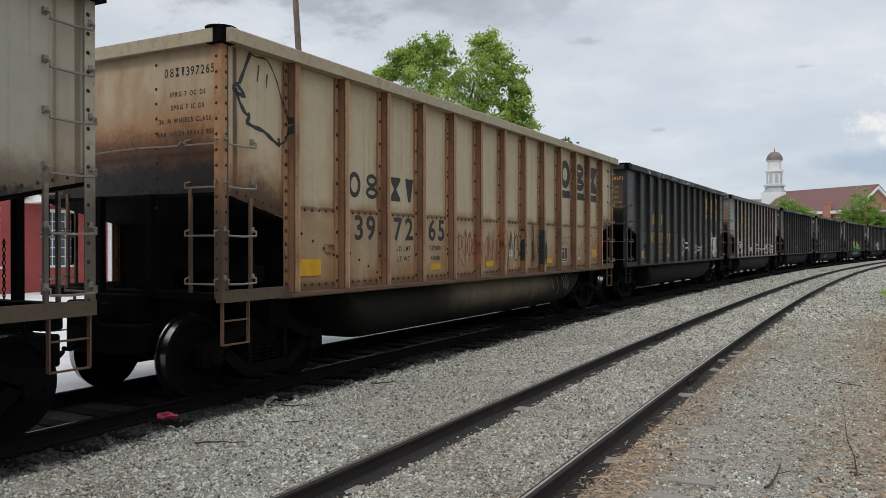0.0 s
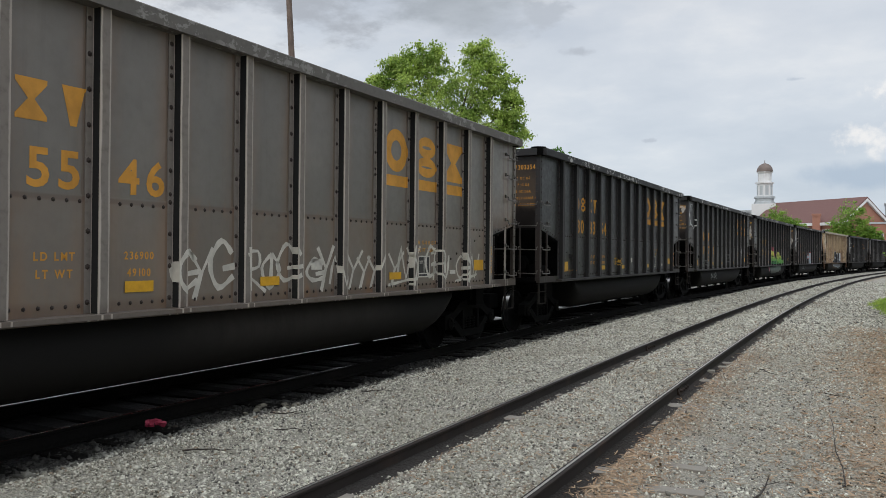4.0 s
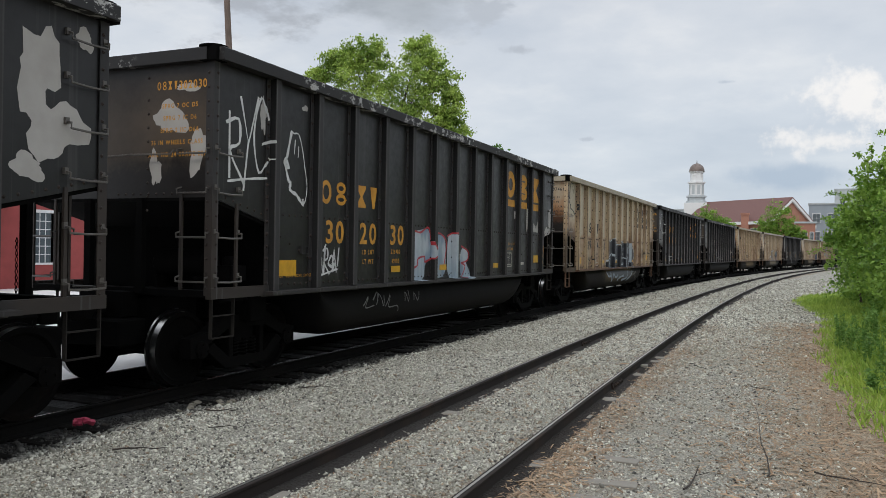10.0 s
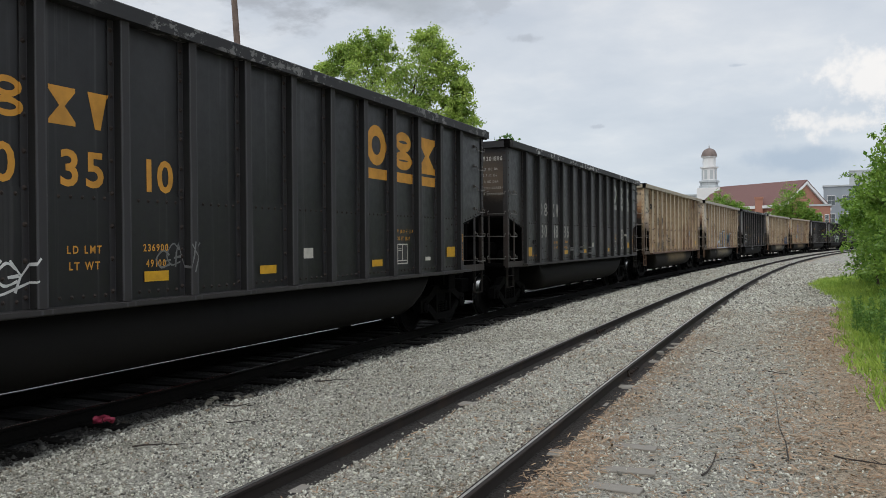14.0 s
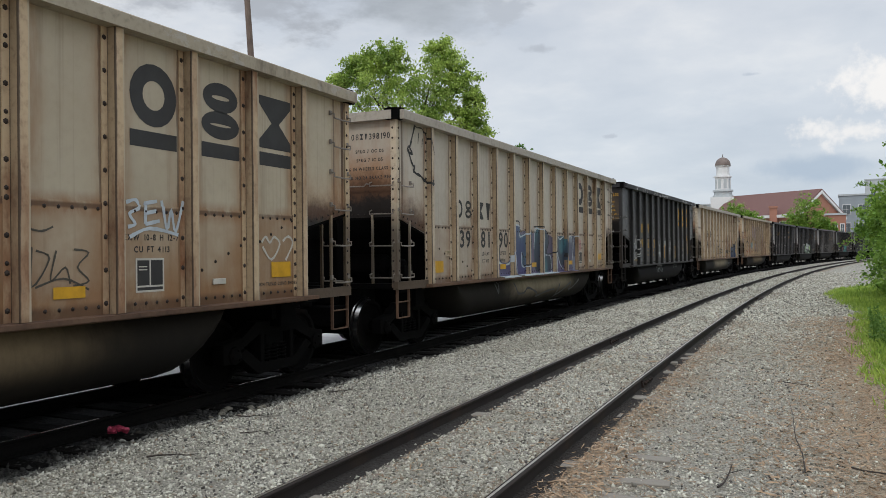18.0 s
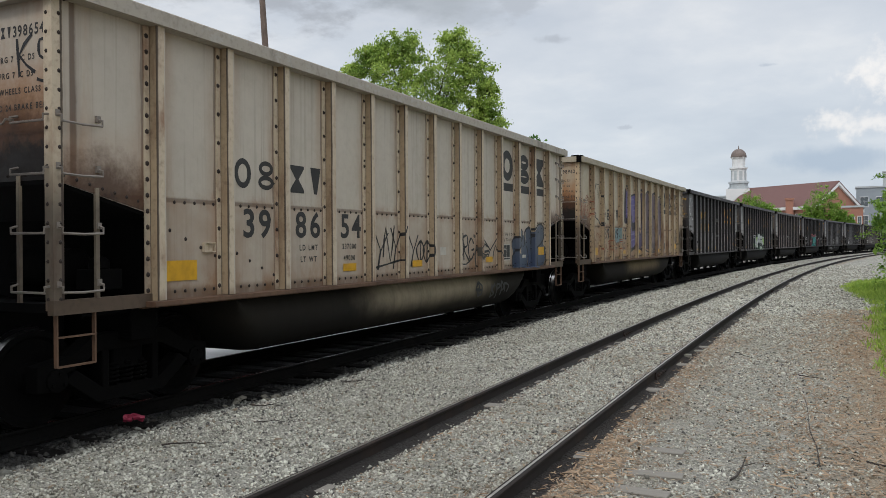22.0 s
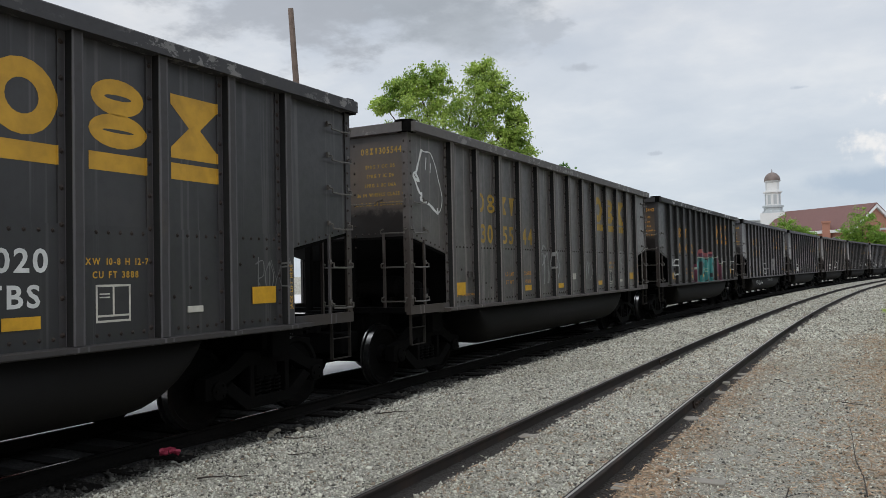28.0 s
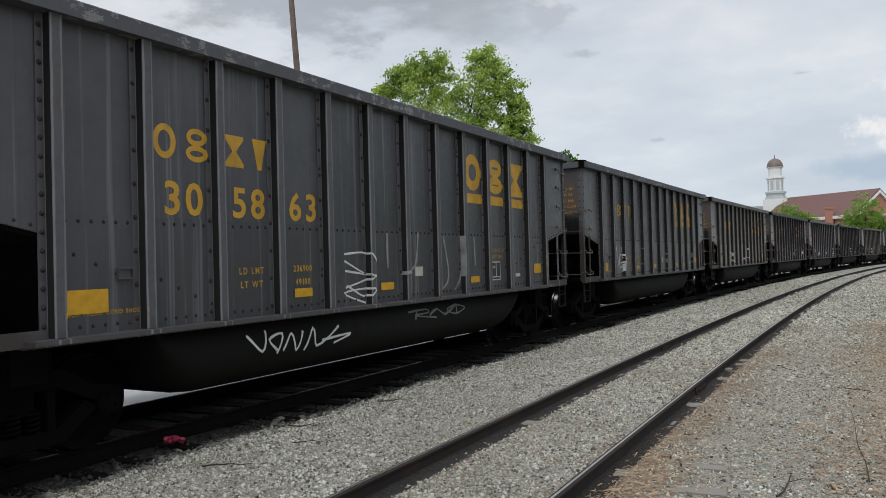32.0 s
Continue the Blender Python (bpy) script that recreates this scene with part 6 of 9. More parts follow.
    patch(C[5], "graffiti", [(4.25, 1.08), (9.05, 1.08), (8.8, 1.3), (8.0, 1.5), (6.0, 1.5), (4.5, 1.5)], spray("lime_fog", (0.05, 0.20, 0.08), (0.02, 0.07, 0.03), 1.2, 1.6), "green sprayed shadow under a painted piece", 0.0035)
    fat_piece(C[5], [
        [[(4.18, 1.90), (4.7, 1.82), (5.15, 1.70)], [(4.45, 1.85), (4.65, 1.5), (4.75, 1.25)], [(4.2, 1.45), (4.35, 1.35), (4.6, 1.2)], [(4.8, 1.45), (5.0, 1.4)]],
        [[(5.5, 1.84), (5.65, 1.6), (5.95, 1.3)], [(5.55, 1.62), (5.35, 1.42), (5.1, 1.24)], [(5.35, 1.35), (5.6, 1.28)]],
        [[(6.12, 1.74), (6.1, 1.45)], [(6.45, 1.8), (6.4, 1.5), (6.3, 1.22)], [(6.4, 1.75), (6.6, 1.55), (6.5, 1.35), (6.8, 1.22)]],
        [[(6.8, 1.75), (7.1, 1.7)], [(7.05, 1.72), (7.0, 1.45), (7.05, 1.2)]],
        [[(7.6, 1.68), (7.9, 1.66)], [(7.72, 1.62), (7.6, 1.4), (7.55, 1.2)], [(8.0, 1.62), (7.95, 1.3), (7.75, 1.18)]],
        [[(8.5, 1.64), (8.3, 1.45), (8.15, 1.22)], [(8.2, 1.25), (8.55, 1.24), (8.95, 1.2)], [(8.5, 1.5), (8.7, 1.35)]],
    ], 0.27, [lime], dark_green, 0.03)
    low_dark = spray("lime_dim", (0.006, 0.012, 0.008), (0.014, 0.055, 0.026), 0.7, 1.15)
    low_green = spray("lime_low", (0.007, 0.016, 0.009), (0.025, 0.10, 0.04), 0.7, 1.12)
    patch(C[5], "overspray", [(4.62, 0.92), (8.9, 0.92), (8.75, 0.72), (7.6, 0.56), (6.0, 0.5), (4.9, 0.48), (4.6, 0.66)], low_green, "green overspray on the tub", 0.003)
    for a in (5.0, 5.55, 5.85, 6.55, 6.75, 7.3, 7.85, 8.45):
        f = Flat().stroke([(along(a + 0.1), 0.92), (along(a), 0.78), (along(a + 0.04), 0.64), (along(a - 0.08), 0.5)], 0.09, False, 4, 0.3)
        on_side(C[5], "overspray", f, low_dark, "", 0.0045, "stuff")
    for pts in ([(4.55, 2.1), (4.9, 2.2), (5.25, 2.02), (5.2, 1.9), (4.85, 1.93)], [(4.15, 0.9), (4.55, 0.92), (4.4, 0.72), (4.2, 0.6), (4.0, 0.72)], [(4.3, 1.22), (4.55, 1.2), (4.5, 1.09), (4.28, 1.08)],
                [(5.75, 1.75), (5.9, 1.8), (5.95, 1.55), (5.85, 1.45)], [(6.75, 1.95), (6.95, 1.92), (6.85, 1.8), (6.72, 1.68), (6.68, 1.8)], [(7.2, 1.88), (7.6, 1.92), (7.5, 1.8), (7.42, 1.5), (7.32, 1.3), (7.22, 1.7)], [(5.0, 0.85), (5.08, 0.9), (5.05, 0.6), (4.95, 0.65)]):
        patch(C[5], "overspray", pts, pink, "red overspray patch", 0.0042)
    flaked(C[5], [(13.85, 3.1, 0.26, 0.5), (14.05, 2.6, 0.36, 0.34), (14.35, 3.5, 0.12, 0.12), (13.75, 2.25, 0.2, 0.14), (0.72, 3.35, 0.03, 0.09)], seed=31)
    flaked(C[5], [(0.62, 3.2, 0.16, 0.4), (0.8, 2.55, 0.33, 0.22), (1.2, 2.75, 0.18, 0.3), (1.3, 3.1, 0.05, 0.2), (0.55, 2.6, 0.1, 0.3)], True, 41)
    flaked(C[4], [(0.9, 3.5, 0.4, 0.10), (1.3, 3.4, 0.1, 0.14), (0.7, 3.32, 0.12, 0.1), (0.6, 2.9, 0.06, 0.1)], True, 51)
    # black car with bare patches and a white piece
    flaked(C[6], [(0.85, 3.1, 0.3, 0.22), (1.25, 2.7, 0.15, 0.3), (0.62, 2.5, 0.1, 0.25), (1.1, 3.45, 0.2, 0.06)], True, 61)
    flaked(C[6], [(0.95, 3.25, 0.06, 0.3), (1.9, 3.5, 0.08, 0.05)], seed=71)
    use_kind("long")
    for pts in ([(9.1, 2.24), (9.24, 2.26), (9.26, 2.23), (9.32, 2.17), (9.32, 2.09), (9.06, 2.09)], [(10.13, 2.54), (10.17, 2.49), (10.17, 2.43), (10.26, 2.31), (10.29, 2.26), (10.27, 2.09), (10.14, 2.08), (10.12, 2.32)],
                [(10.82, 2.65), (10.88, 2.68), (10.88, 2.3), (10.86, 2.09), (10.81, 2.08)], [(11.42, 2.31), (11.49, 2.32), (11.51, 2.27), (11.61, 2.26), (11.63, 2.18), (11.8, 2.38), (11.84, 2.35), (11.84, 2.08), (11.42, 2.09)],
                [(12.81, 2.65), (12.99, 2.8), (13.07, 2.75), (13.05, 2.45), (13.03, 2.11), (12.78, 2.04), (12.69, 2.06), (12.6, 2.02), (12.46, 2.01), (12.46, 2.13), (12.6, 2.25), (12.84, 2.3)], [(9.83, 2.55), (9.88, 2.56), (9.87, 2.37), (9.85, 2.36)]):
        f = Flat()
        f.poly([(along(min(r, 12.0)) + max(0.0, r - 12.0) * 1.02, z) for r, z in pts])
        on_side(C[6], "flaked_paint", f, MAT["primer"], "patch of flaked paint showing pale primer", 0.0022)
    scribble(C[6], 0.3, 2.4, 0.7, 1.1, white, 21, 0.035, 3)
    frost = spray("frost", (0.30, 0.37, 0.42), (0.40, 0.44, 0.47), 1.1, 1.8, (0.17, 0.24, 0.31))
    forms(C[6], [[(4.18, 1.9), (4.77, 1.98), (4.88, 1.89), (4.99, 1.62), (5.11, 1.48), (4.68, 1.35), (4.65, 1.02), (4.15, 1.01), (4.16, 1.28), (4.19, 1.55)], [(5.13, 1.88), (5.54, 1.85), (5.63, 1.67), (5.64, 1.07), (5.17, 1.03)], [(5.71, 1.85), (5.94, 1.9), (6.23, 1.87), (6.25, 1.02), (5.7, 1.02)], [(6.42, 1.64), (6.78, 1.56), (6.82, 1.4), (6.64, 1.35), (6.88, 1.16), (6.95, 0.99), (6.39, 0.99), (6.35, 1.33)]], frost, "pale blue and white sprayed blocks", 0.0045, True)
    strokes(C[6], [[(4.16, 1.93), (4.47, 1.89), (4.82, 1.99), (4.94, 1.69), (5.13, 1.5), (4.68, 1.35), (4.66, 1.45), (4.38, 1.41), (4.36, 1.29), (4.15, 1.22), (4.11, 1.04)], [(5.17, 1.03), (5.18, 1.84), (5.54, 1.83), (5.66, 1.67), (5.55, 1.26)], [(5.69, 1.85), (6, 1.92), (6.25, 1.85)], [(6.42, 1.32), (6.64, 1.24), (6.43, 1.01)], [(6.43, 1.66), (6.81, 1.55), (6.79, 1.38), (6.47, 1.32)]], 0.035, red, "red outlines of a sprayed piece", 0.0062, True)
    strokes(C[6], [[(2.46, 0.67), (2.65, 0.81), (2.53, 0.64), (2.82, 0.66)], [(2.78, 0.75), (2.99, 0.87), (2.89, 0.66), (3.02, 0.84), (3.14, 0.63), (3.17, 0.8)], [(3.21, 0.62), (3.4, 0.81), (3.32, 0.61), (3.64, 0.61), (3.72, 0.51)], [(3.93, 0.67), (3.97, 0.83), (4.07, 0.66), (4.11, 0.85)], [(4.29, 0.67), (4.31, 0.8), (4.44, 0.66), (4.53, 0.81)]], 0.02, grey, "faint tags on the belly tub", 0.0062, True)
    scribble(C[6], 2.3, 1.22, 0.5, 0.4, white, 22, 0.035, 4)
    # tan car, black and white piece
    frosty = plain("pale_outline_paint", (0.50, 0.56, 0.60), 0.5, 0, 0.3, 3)
    frosty_dim = plain("pale_blue_shadow_paint", (0.26, 0.32, 0.36), 0.55, 0, 0.5, 2)
    thin_black = plain("thin_black_spray_paint", (0.075, 0.065, 0.050), 0.6)
    ink = spray("ink", (0.012, 0.014, 0.02), (0.02, 0.022, 0.028), 1, 2)
    forms(C[7], [[(4.32, 1.96), (4.72, 2.03), (5.12, 2.15), (5.28, 2.06), (5.34, 1.79), (5.31, 1.07), (4.99, 1.02), (4.32, 1)], [(5.38, 1.96), (5.62, 1.98), (5.66, 1.87), (6.04, 1.85), (6.12, 1.52), (6.15, 1.04), (5.42, 1.02)], [(6.29, 1.99), (6.59, 2.03), (6.77, 1.94), (7.23, 1.98), (7.31, 1.31), (7.28, 1), (6.21, 1), (6.21, 1.52)], [(7.47, 1.99), (7.77, 2), (8.52, 1.79), (8.83, 1.63), (8.83, 1.29), (8.69, 1.01), (7.48, 1)], [(3.86, 1.06), (4.01, 1.36), (4.16, 1.28), (4.26, 1.01)]], ink, "black sprayed blocks of a large piece", 0.0042, True)
    forms(C[7], [[(4.26, 0.91), (8.93, 0.85), (8.42, 0.63), (7.84, 0.5), (7.16, 0.6), (6.28, 0.6), (5.49, 0.65), (5.12, 0.55), (4.86, 0.74), (4.45, 0.72)]], ink, "black lower edge of a piece on the tub", 0.0042, True)
    strokes(C[7], [[(4.27, 1.03), (4.27, 1.44), (4.32, 1.96), (4.72, 2.01), (5.12, 2.15), (5.28, 2.08), (5.34, 1.79)], [(4.43, 1.41), (4.9, 1.54), (5.02, 1.24), (5.35, 1.27)], [(4.43, 1.32), (4.61, 1.36), (4.51, 1.19), (4.48, 1)], [(5.02, 1.47), (5.34, 1.58)], [(5.38, 1.96), (5.57, 1.98), (5.57, 1.62), (5.55, 1.27)], [(5.64, 1.87), (6.04, 1.85), (6.08, 1.33), (6.17, 1.09), (6.38, 1.05)], [(5.42, 1.27), (5.65, 1.31), (5.78, 1.26)]], 0.036, frosty, "white outlines of a black piece", 0.0062, True)
    strokes(C[7], [[(6.37, 2.03), (6.72, 1.97), (6.77, 1.62), (6.55, 1.37), (6.95, 1.36), (7, 0.99)], [(6.44, 1.13), (6.84, 1.12), (6.7, 1.18)], [(7.52, 1.99), (7.55, 1.62), (7.47, 1.5), (7.83, 1.22), (7.8, 0.93)], [(7.67, 1.99), (7.67, 1.52), (7.93, 1.95), (7.93, 1.19)], [(8.11, 1.93), (8.52, 1.79), (8.83, 1.63), (8.75, 1.29), (8.14, 1.21), (8.14, 0.92)], [(3.83, 1.07), (4.01, 1.38), (4.09, 1.22)]], 0.036, frosty, "white outlines of a black piece", 0.0062, True)
    strokes(C[7], [[(4.32, 0.87), (4.48, 0.71), (4.86, 0.7), (4.98, 0.82)], [(4.88, 0.83), (5.12, 0.5), (5.34, 0.77)], [(5.39, 0.8), (5.68, 0.63), (6.03, 0.71)], [(6.03, 0.73), (6.09, 0.51), (6.32, 0.6), (7.09, 0.67)], [(6.82, 0.5), (7.64, 0.57), (7.94, 0.83)], [(7.84, 0.47), (8.42, 0.63), (8.84, 0.83)]], 0.075, frosty_dim, "pale blue swooshes on the belly tub", 0.0062, True)
    strokes(C[7], [[(1.2, 1.32), (1.23, 1.42), (1.31, 1.33), (1.38, 1.43), (1.44, 1.32)], [(1.48, 1.35), (1.51, 1.4), (1.59, 1.38), (1.55, 1.33), (1.48, 1.35)], [(1.64, 1.32), (1.65, 1.4), (1.73, 1.41), (1.69, 1.36)], [(1.77, 1.35), (1.83, 1.41), (1.79, 1.31)], [(1.87, 1.41), (1.93, 1.32), (2, 1.44)], [(1.37, 1.16), (1.42, 1.25), (1.5, 1.16), (1.53, 1.26)], [(1.59, 1.25), (1.59, 1.16)], [(1.65, 1.15), (1.67, 1.24), (1.75, 1.24), (1.69, 1.19)]], 0.026, black, "short black tag under the number", 0.0062, True)
    strokes(C[7], [[(2.28, 1.15), (2.32, 1.29), (2.41, 1.18), (2.48, 1.32), (2.53, 1.17)], [(2.38, 1.33), (2.61, 1.21), (2.77, 1.24)], [(2.55, 1.12), (2.73, 1.13)]], 0.03, MAT["lettering_pale"], "pale tag over the sill", 0.0062, True)
    strokes(C[7], [[(8.34, 1.93), (8.47, 2.03), (8.5, 1.71)], [(8.48, 1.79), (8.67, 1.87), (8.7, 1.72)], [(10.42, 2.08), (10.73, 1.91), (10.6, 2.06), (10.76, 2.2)], [(10.16, 1.74), (10.42, 1.77), (10.33, 1.37), (10.24, 1.5)], [(10.42, 1.77), (10.55, 1.37), (10.59, 1.74)], [(10.69, 1.78), (10.7, 1.36)], [(10.78, 1.36), (10.8, 1.72), (10.95, 1.55), (10.8, 1.52)], [(11.38, 1.76), (11.22, 1.35), (11.38, 1.14), (11.59, 1.2)], [(11.43, 1.69), (11.77, 1.76), (11.94, 1.55)]], 0.035, thin_black, "thin black tags", 0.0062, True)
    strokes(C[7], [[(8.45, 0.69), (8.5, 0.83), (8.56, 0.65)], [(8.59, 0.82), (8.73, 0.83), (8.61, 0.74), (8.73, 0.7), (8.61, 0.64)], [(8.79, 0.77), (8.79, 0.59)], [(8.88, 0.79), (9.03, 0.8), (8.91, 0.73), (9.03, 0.69), (8.91, 0.63)], [(9.1, 0.6), (9.13, 0.81), (9.23, 0.7), (9.13, 0.68), (9.26, 0.57)], [(9.33, 0.74), (9.47, 0.78), (9.5, 0.61), (9.4, 0.51)]], 0.04, thin_black, "thin black tag on the tub", 0.0062, True)
    scribble(C[8], 2.35, 1.2, 0.75, 0.28, white, 38, 0.025, 5)
    scribble(C[8], 4.6, 1.3, 0.6, 0.3, grey, 39, 0.02, 4)
    scribble(C[9], 11.5, 1.3, 1.0, 0.75, MAT["lettering_pale"], 40, 0.03, 3)
    for u in (4.6, 5.6, 7.2):
        scribble(C[9], u, 1.15, 0.7, 0.3, grey, int(u * 5), 0.025, 4)
    strokes(C[10], [[(1.18, 1.18), (1.25, 1.5), (1.31, 1.27), (1.41, 1.46), (1.49, 1.16)], [(1.54, 1.46), (1.57, 1.16)], [(1.64, 1.19), (1.69, 1.46), (1.8, 1.15), (1.89, 1.42)], [(1.96, 1.14), (2.07, 1.48), (2.18, 1.13)], [(1.99, 1.28), (2.17, 1.27)], [(2.3, 1.48), (2.48, 1.44), (2.36, 1.3), (2.54, 1.26), (2.36, 1.12)], [(2.6, 1.11), (2.63, 1.48), (2.85, 1.4), (2.66, 1.29), (2.92, 1.21), (2.66, 1.11)]], 0.05, thin_black, "thin black tag under the number", 0.0062, True)
    strokes(C[10], [[(9.16, 2.09), (9.28, 2.12), (9.31, 2.04), (9.19, 1.98), (9.26, 1.88), (9.17, 1.85)], [(9.4, 2.1), (9.39, 1.88)], [(9.39, 2.09), (9.56, 2.12)], [(9.39, 1.99), (9.54, 2.02)], [(9.39, 1.88), (9.58, 1.92)], [(9.62, 2.13), (9.68, 1.83), (9.74, 2.04), (9.8, 1.81), (9.91, 2.14)], [(9.19, 1.75), (9.45, 1.84), (9.84, 1.78)]], 0.035, frosty, "pale blue sprayed tag", 0.0062, True)
    strokes(C[10], [[(8.13, 1.65), (8.13, 1.31), (8.3, 1.55), (8.17, 1.62)], [(8.37, 1.62), (8.31, 1.35), (8.46, 1.47), (8.51, 1.32)], [(8.55, 1.63), (8.71, 1.6), (8.59, 1.47), (8.71, 1.34), (8.54, 1.3)], [(8.09, 1.81), (8.23, 1.79), (8.34, 1.83)], [(8.16, 1.3), (8.44, 1.37), (8.71, 1.26)]], 0.018, thin_black, "thin black scribble", 0.0062, True)
    strokes(C[10], [[(11.22, 1.71), (11.3, 1.78), (11.38, 1.71), (11.47, 1.78), (11.58, 1.69), (11.41, 1.5), (11.24, 1.66)], [(11.64, 1.73), (11.76, 1.79), (11.85, 1.7), (11.7, 1.49)]], 0.03, MAT["lettering_pale"], "faint pale tag", 0.0062, True)
    for u, w in ((4.6, 0.7), (5.4, 0.9)):
        scribble(C[10], u, 1.2, w, 0.6, thin_black, int(u * 9), 0.022, 4)
    # pale tan, blue and violet piece
    violet = spray("violet", (0.06, 0.045, 0.16), (0.05, 0.075, 0.165), 1.1, 1.9, (0.085, 0.15, 0.21))
    violet2 = spray("violet_grey", (0.08, 0.07, 0.16), (0.09, 0.10, 0.15), 1.1, 1.9, (0.25, 0.27, 0.32))
    night = spray("night", (0.02, 0.025, 0.05), (0.035, 0.06, 0.09), 1.1, 2.0, (0.05, 0.15, 0.18))
    forms(C[11], [[(4.15, 1.02), (4.2, 1.95), (4.9, 2.05), (5.6, 1.98), (6.4, 2.02), (7.0, 1.9), (7.7, 1.98), (8.4, 1.9), (9.1, 1.95), (9.3, 1.5), (9.2, 1.02)]], spray("dusk", (0.075, 0.055, 0.15), (0.10, 0.085, 0.14), 1.1, 1.9, (0.16, 0.14, 0.2)), "dull violet ground coat of a sprayed piece", 0.0036, False)
    forms(C[11], [[(3.14, 1.04), (3.17, 1.48), (3.26, 1.69), (3.31, 1.62), (3.32, 1.34), (3.86, 1.31), (3.96, 1.55), (4.09, 1.58), (4.09, 1.03)]], violet2, "blue and violet sprayed form", 0.0042, False)
    forms(C[11], [[(4.18, 2.17), (4.58, 2.16), (4.56, 1.92), (5.03, 2), (5.24, 2.15), (5.38, 1.97), (5.32, 1.06), (4.18, 1.03)]], violet, "blue and violet sprayed form", 0.0045, False)
    forms(C[11], [[(5.58, 2.05), (6.09, 2.15), (6.5, 2.05), (6.61, 1.78), (6.43, 1.5), (6.91, 1.42), (6.81, 1.03), (5.57, 1.01), (5.51, 1.62)]], night, "blue and violet sprayed form", 0.0048, False)
    forms(C[11], [[(7.29, 1.94), (7.89, 1.98), (8.09, 1.62), (7.88, 1.2), (7.56, 1.18), (7.3, 1.62)]], night, "blue and violet sprayed form", 0.0051, True)
    forms(C[11], [[(8.3, 1.97), (9.07, 1.99), (9.18, 1.03), (8.3, 1.01)]], violet2, "blue and violet sprayed form", 0.0054, False)
    strokes(C[11], [[(3.14, 1.04), (3.19, 1.45), (3.26, 1.59), (3.3, 1.32), (3.87, 1.3), (3.98, 1.52), (4.1, 1.58)], [(4.17, 1.91), (4.22, 2.14), (4.58, 2.13), (4.55, 1.9), (5.03, 1.99)], [(4.3, 1.49), (4.36, 1.07)], [(4.66, 1.55), (4.66, 1.28), (4.78, 1.21), (5.02, 1.23)], [(5.51, 1.61), (5.58, 2.01), (5.73, 2.12), (6.13, 2.06)], [(6.13, 2.06), (6.01, 1.7), (6.03, 1.07)], [(6.37, 1.47), (6.76, 1.43), (6.84, 1.03)], [(6.99, 1.54), (7.05, 1.02)]], 0.04, frosty, "pale outlines of a blue piece", 0.0062, True)
    strokes(C[11], [[(7.37, 1.95), (7.57, 1.87), (7.89, 1.96)], [(8.36, 1.94), (8.65, 1.92), (8.68, 1.33), (8.86, 1.92), (9.02, 1.95)], [(7.88, 1.08), (7.56, 1.22), (7.28, 1.62)], [(9.1, 1.62), (9.18, 1.03)], [(3.23, 1.01), (4.28, 1.02)], [(4.48, 1.02), (7.03, 1.02)]], 0.034, frosty, "pale outlines of a blue piece", 0.0062, True)
    strokes(C[11], [[(3.23, 1.67), (3.28, 1.72), (3.33, 1.34)], [(4.12, 2.23), (4.49, 2.25), (4.59, 2.16), (4.56, 1.97)], [(5.23, 2.18), (5.37, 2), (5.29, 1.55)], [(5.54, 2.15), (6.09, 2.15), (6.55, 2.02), (6.62, 1.78), (6.44, 1.5), (7.04, 1.55), (7.23, 1.83), (7.4, 1.98)], [(8.07, 1.98), (7.88, 1.26), (7.66, 1.09)], [(4.66, 1.54), (4.8, 1.41), (4.8, 1.23), (5.04, 1.27)], [(7.04, 1.41), (7.28, 1.19), (7.03, 1.08)], [(8.26, 1.99), (8.29, 1.02)]], 0.034, black, "black outlines of a blue piece", 0.0066, True)
    strokes(C[11], [[(3.17, 0.92), (3.27, 0.68), (3.38, 0.91)], [(4.29, 0.86), (4.47, 0.62), (4.89, 0.61), (5.14, 0.71), (5.78, 0.56), (5.8, 0.47)], [(5.8, 0.47), (6.53, 0.56), (7.15, 0.59)], [(7.34, 0.33), (7.62, 0.73), (7.44, 0.41), (8.58, 0.71), (8.47, 0.5), (9.41, 0.76)]], 0.05, black, "black sprayed waves on the belly tub", 0.0062, True)
    f = Flat()
    f.poly(soften(blotch(10, 10.7, 1.75, 0.3, 0.2, 5)))
    on_side(C[11], "overspray", f, spray("rose", (0.40, 0.16, 0.15), (0.45, 0.22, 0.2), 1, 2))
    soft_white = plain("dusty_white_spray_paint", (0.50, 0.50, 0.48), 0.55, 0, 0.35, 5)
    scribble(C[12], 1.5, 1.3, 0.8, 0.8, soft_white, 32, 0.035, 4)
    strokes(C[12], [[(4.09, 1.92), (4.18, 2.03), (4.3, 2), (4.24, 1.83), (4.19, 1.66)], [(4.19, 1.66), (4.3, 1.87), (4.46, 1.9), (4.48, 1.81), (4.35, 1.61)], [(4.35, 1.53), (4.46, 1.75), (4.61, 1.75), (4.65, 1.61), (4.53, 1.43), (4.38, 1.46), (4.33, 1.61)], [(4.08, 1.68), (4.23, 1.61), (4.38, 1.45), (4.58, 1.41), (4.64, 1.48)], [(4.58, 1.41), (4.74, 1.45), (4.81, 1.33), (4.69, 1.27), (4.58, 1.41)], [(4.3, 1.42), (4.15, 1.14)], [(4.38, 1.41), (4.42, 1.14)], [(4.11, 2.25), (4.14, 2.12), (4.12, 2.01)]], 0.055, soft_white, "big white looping tag", 0.0062, True)
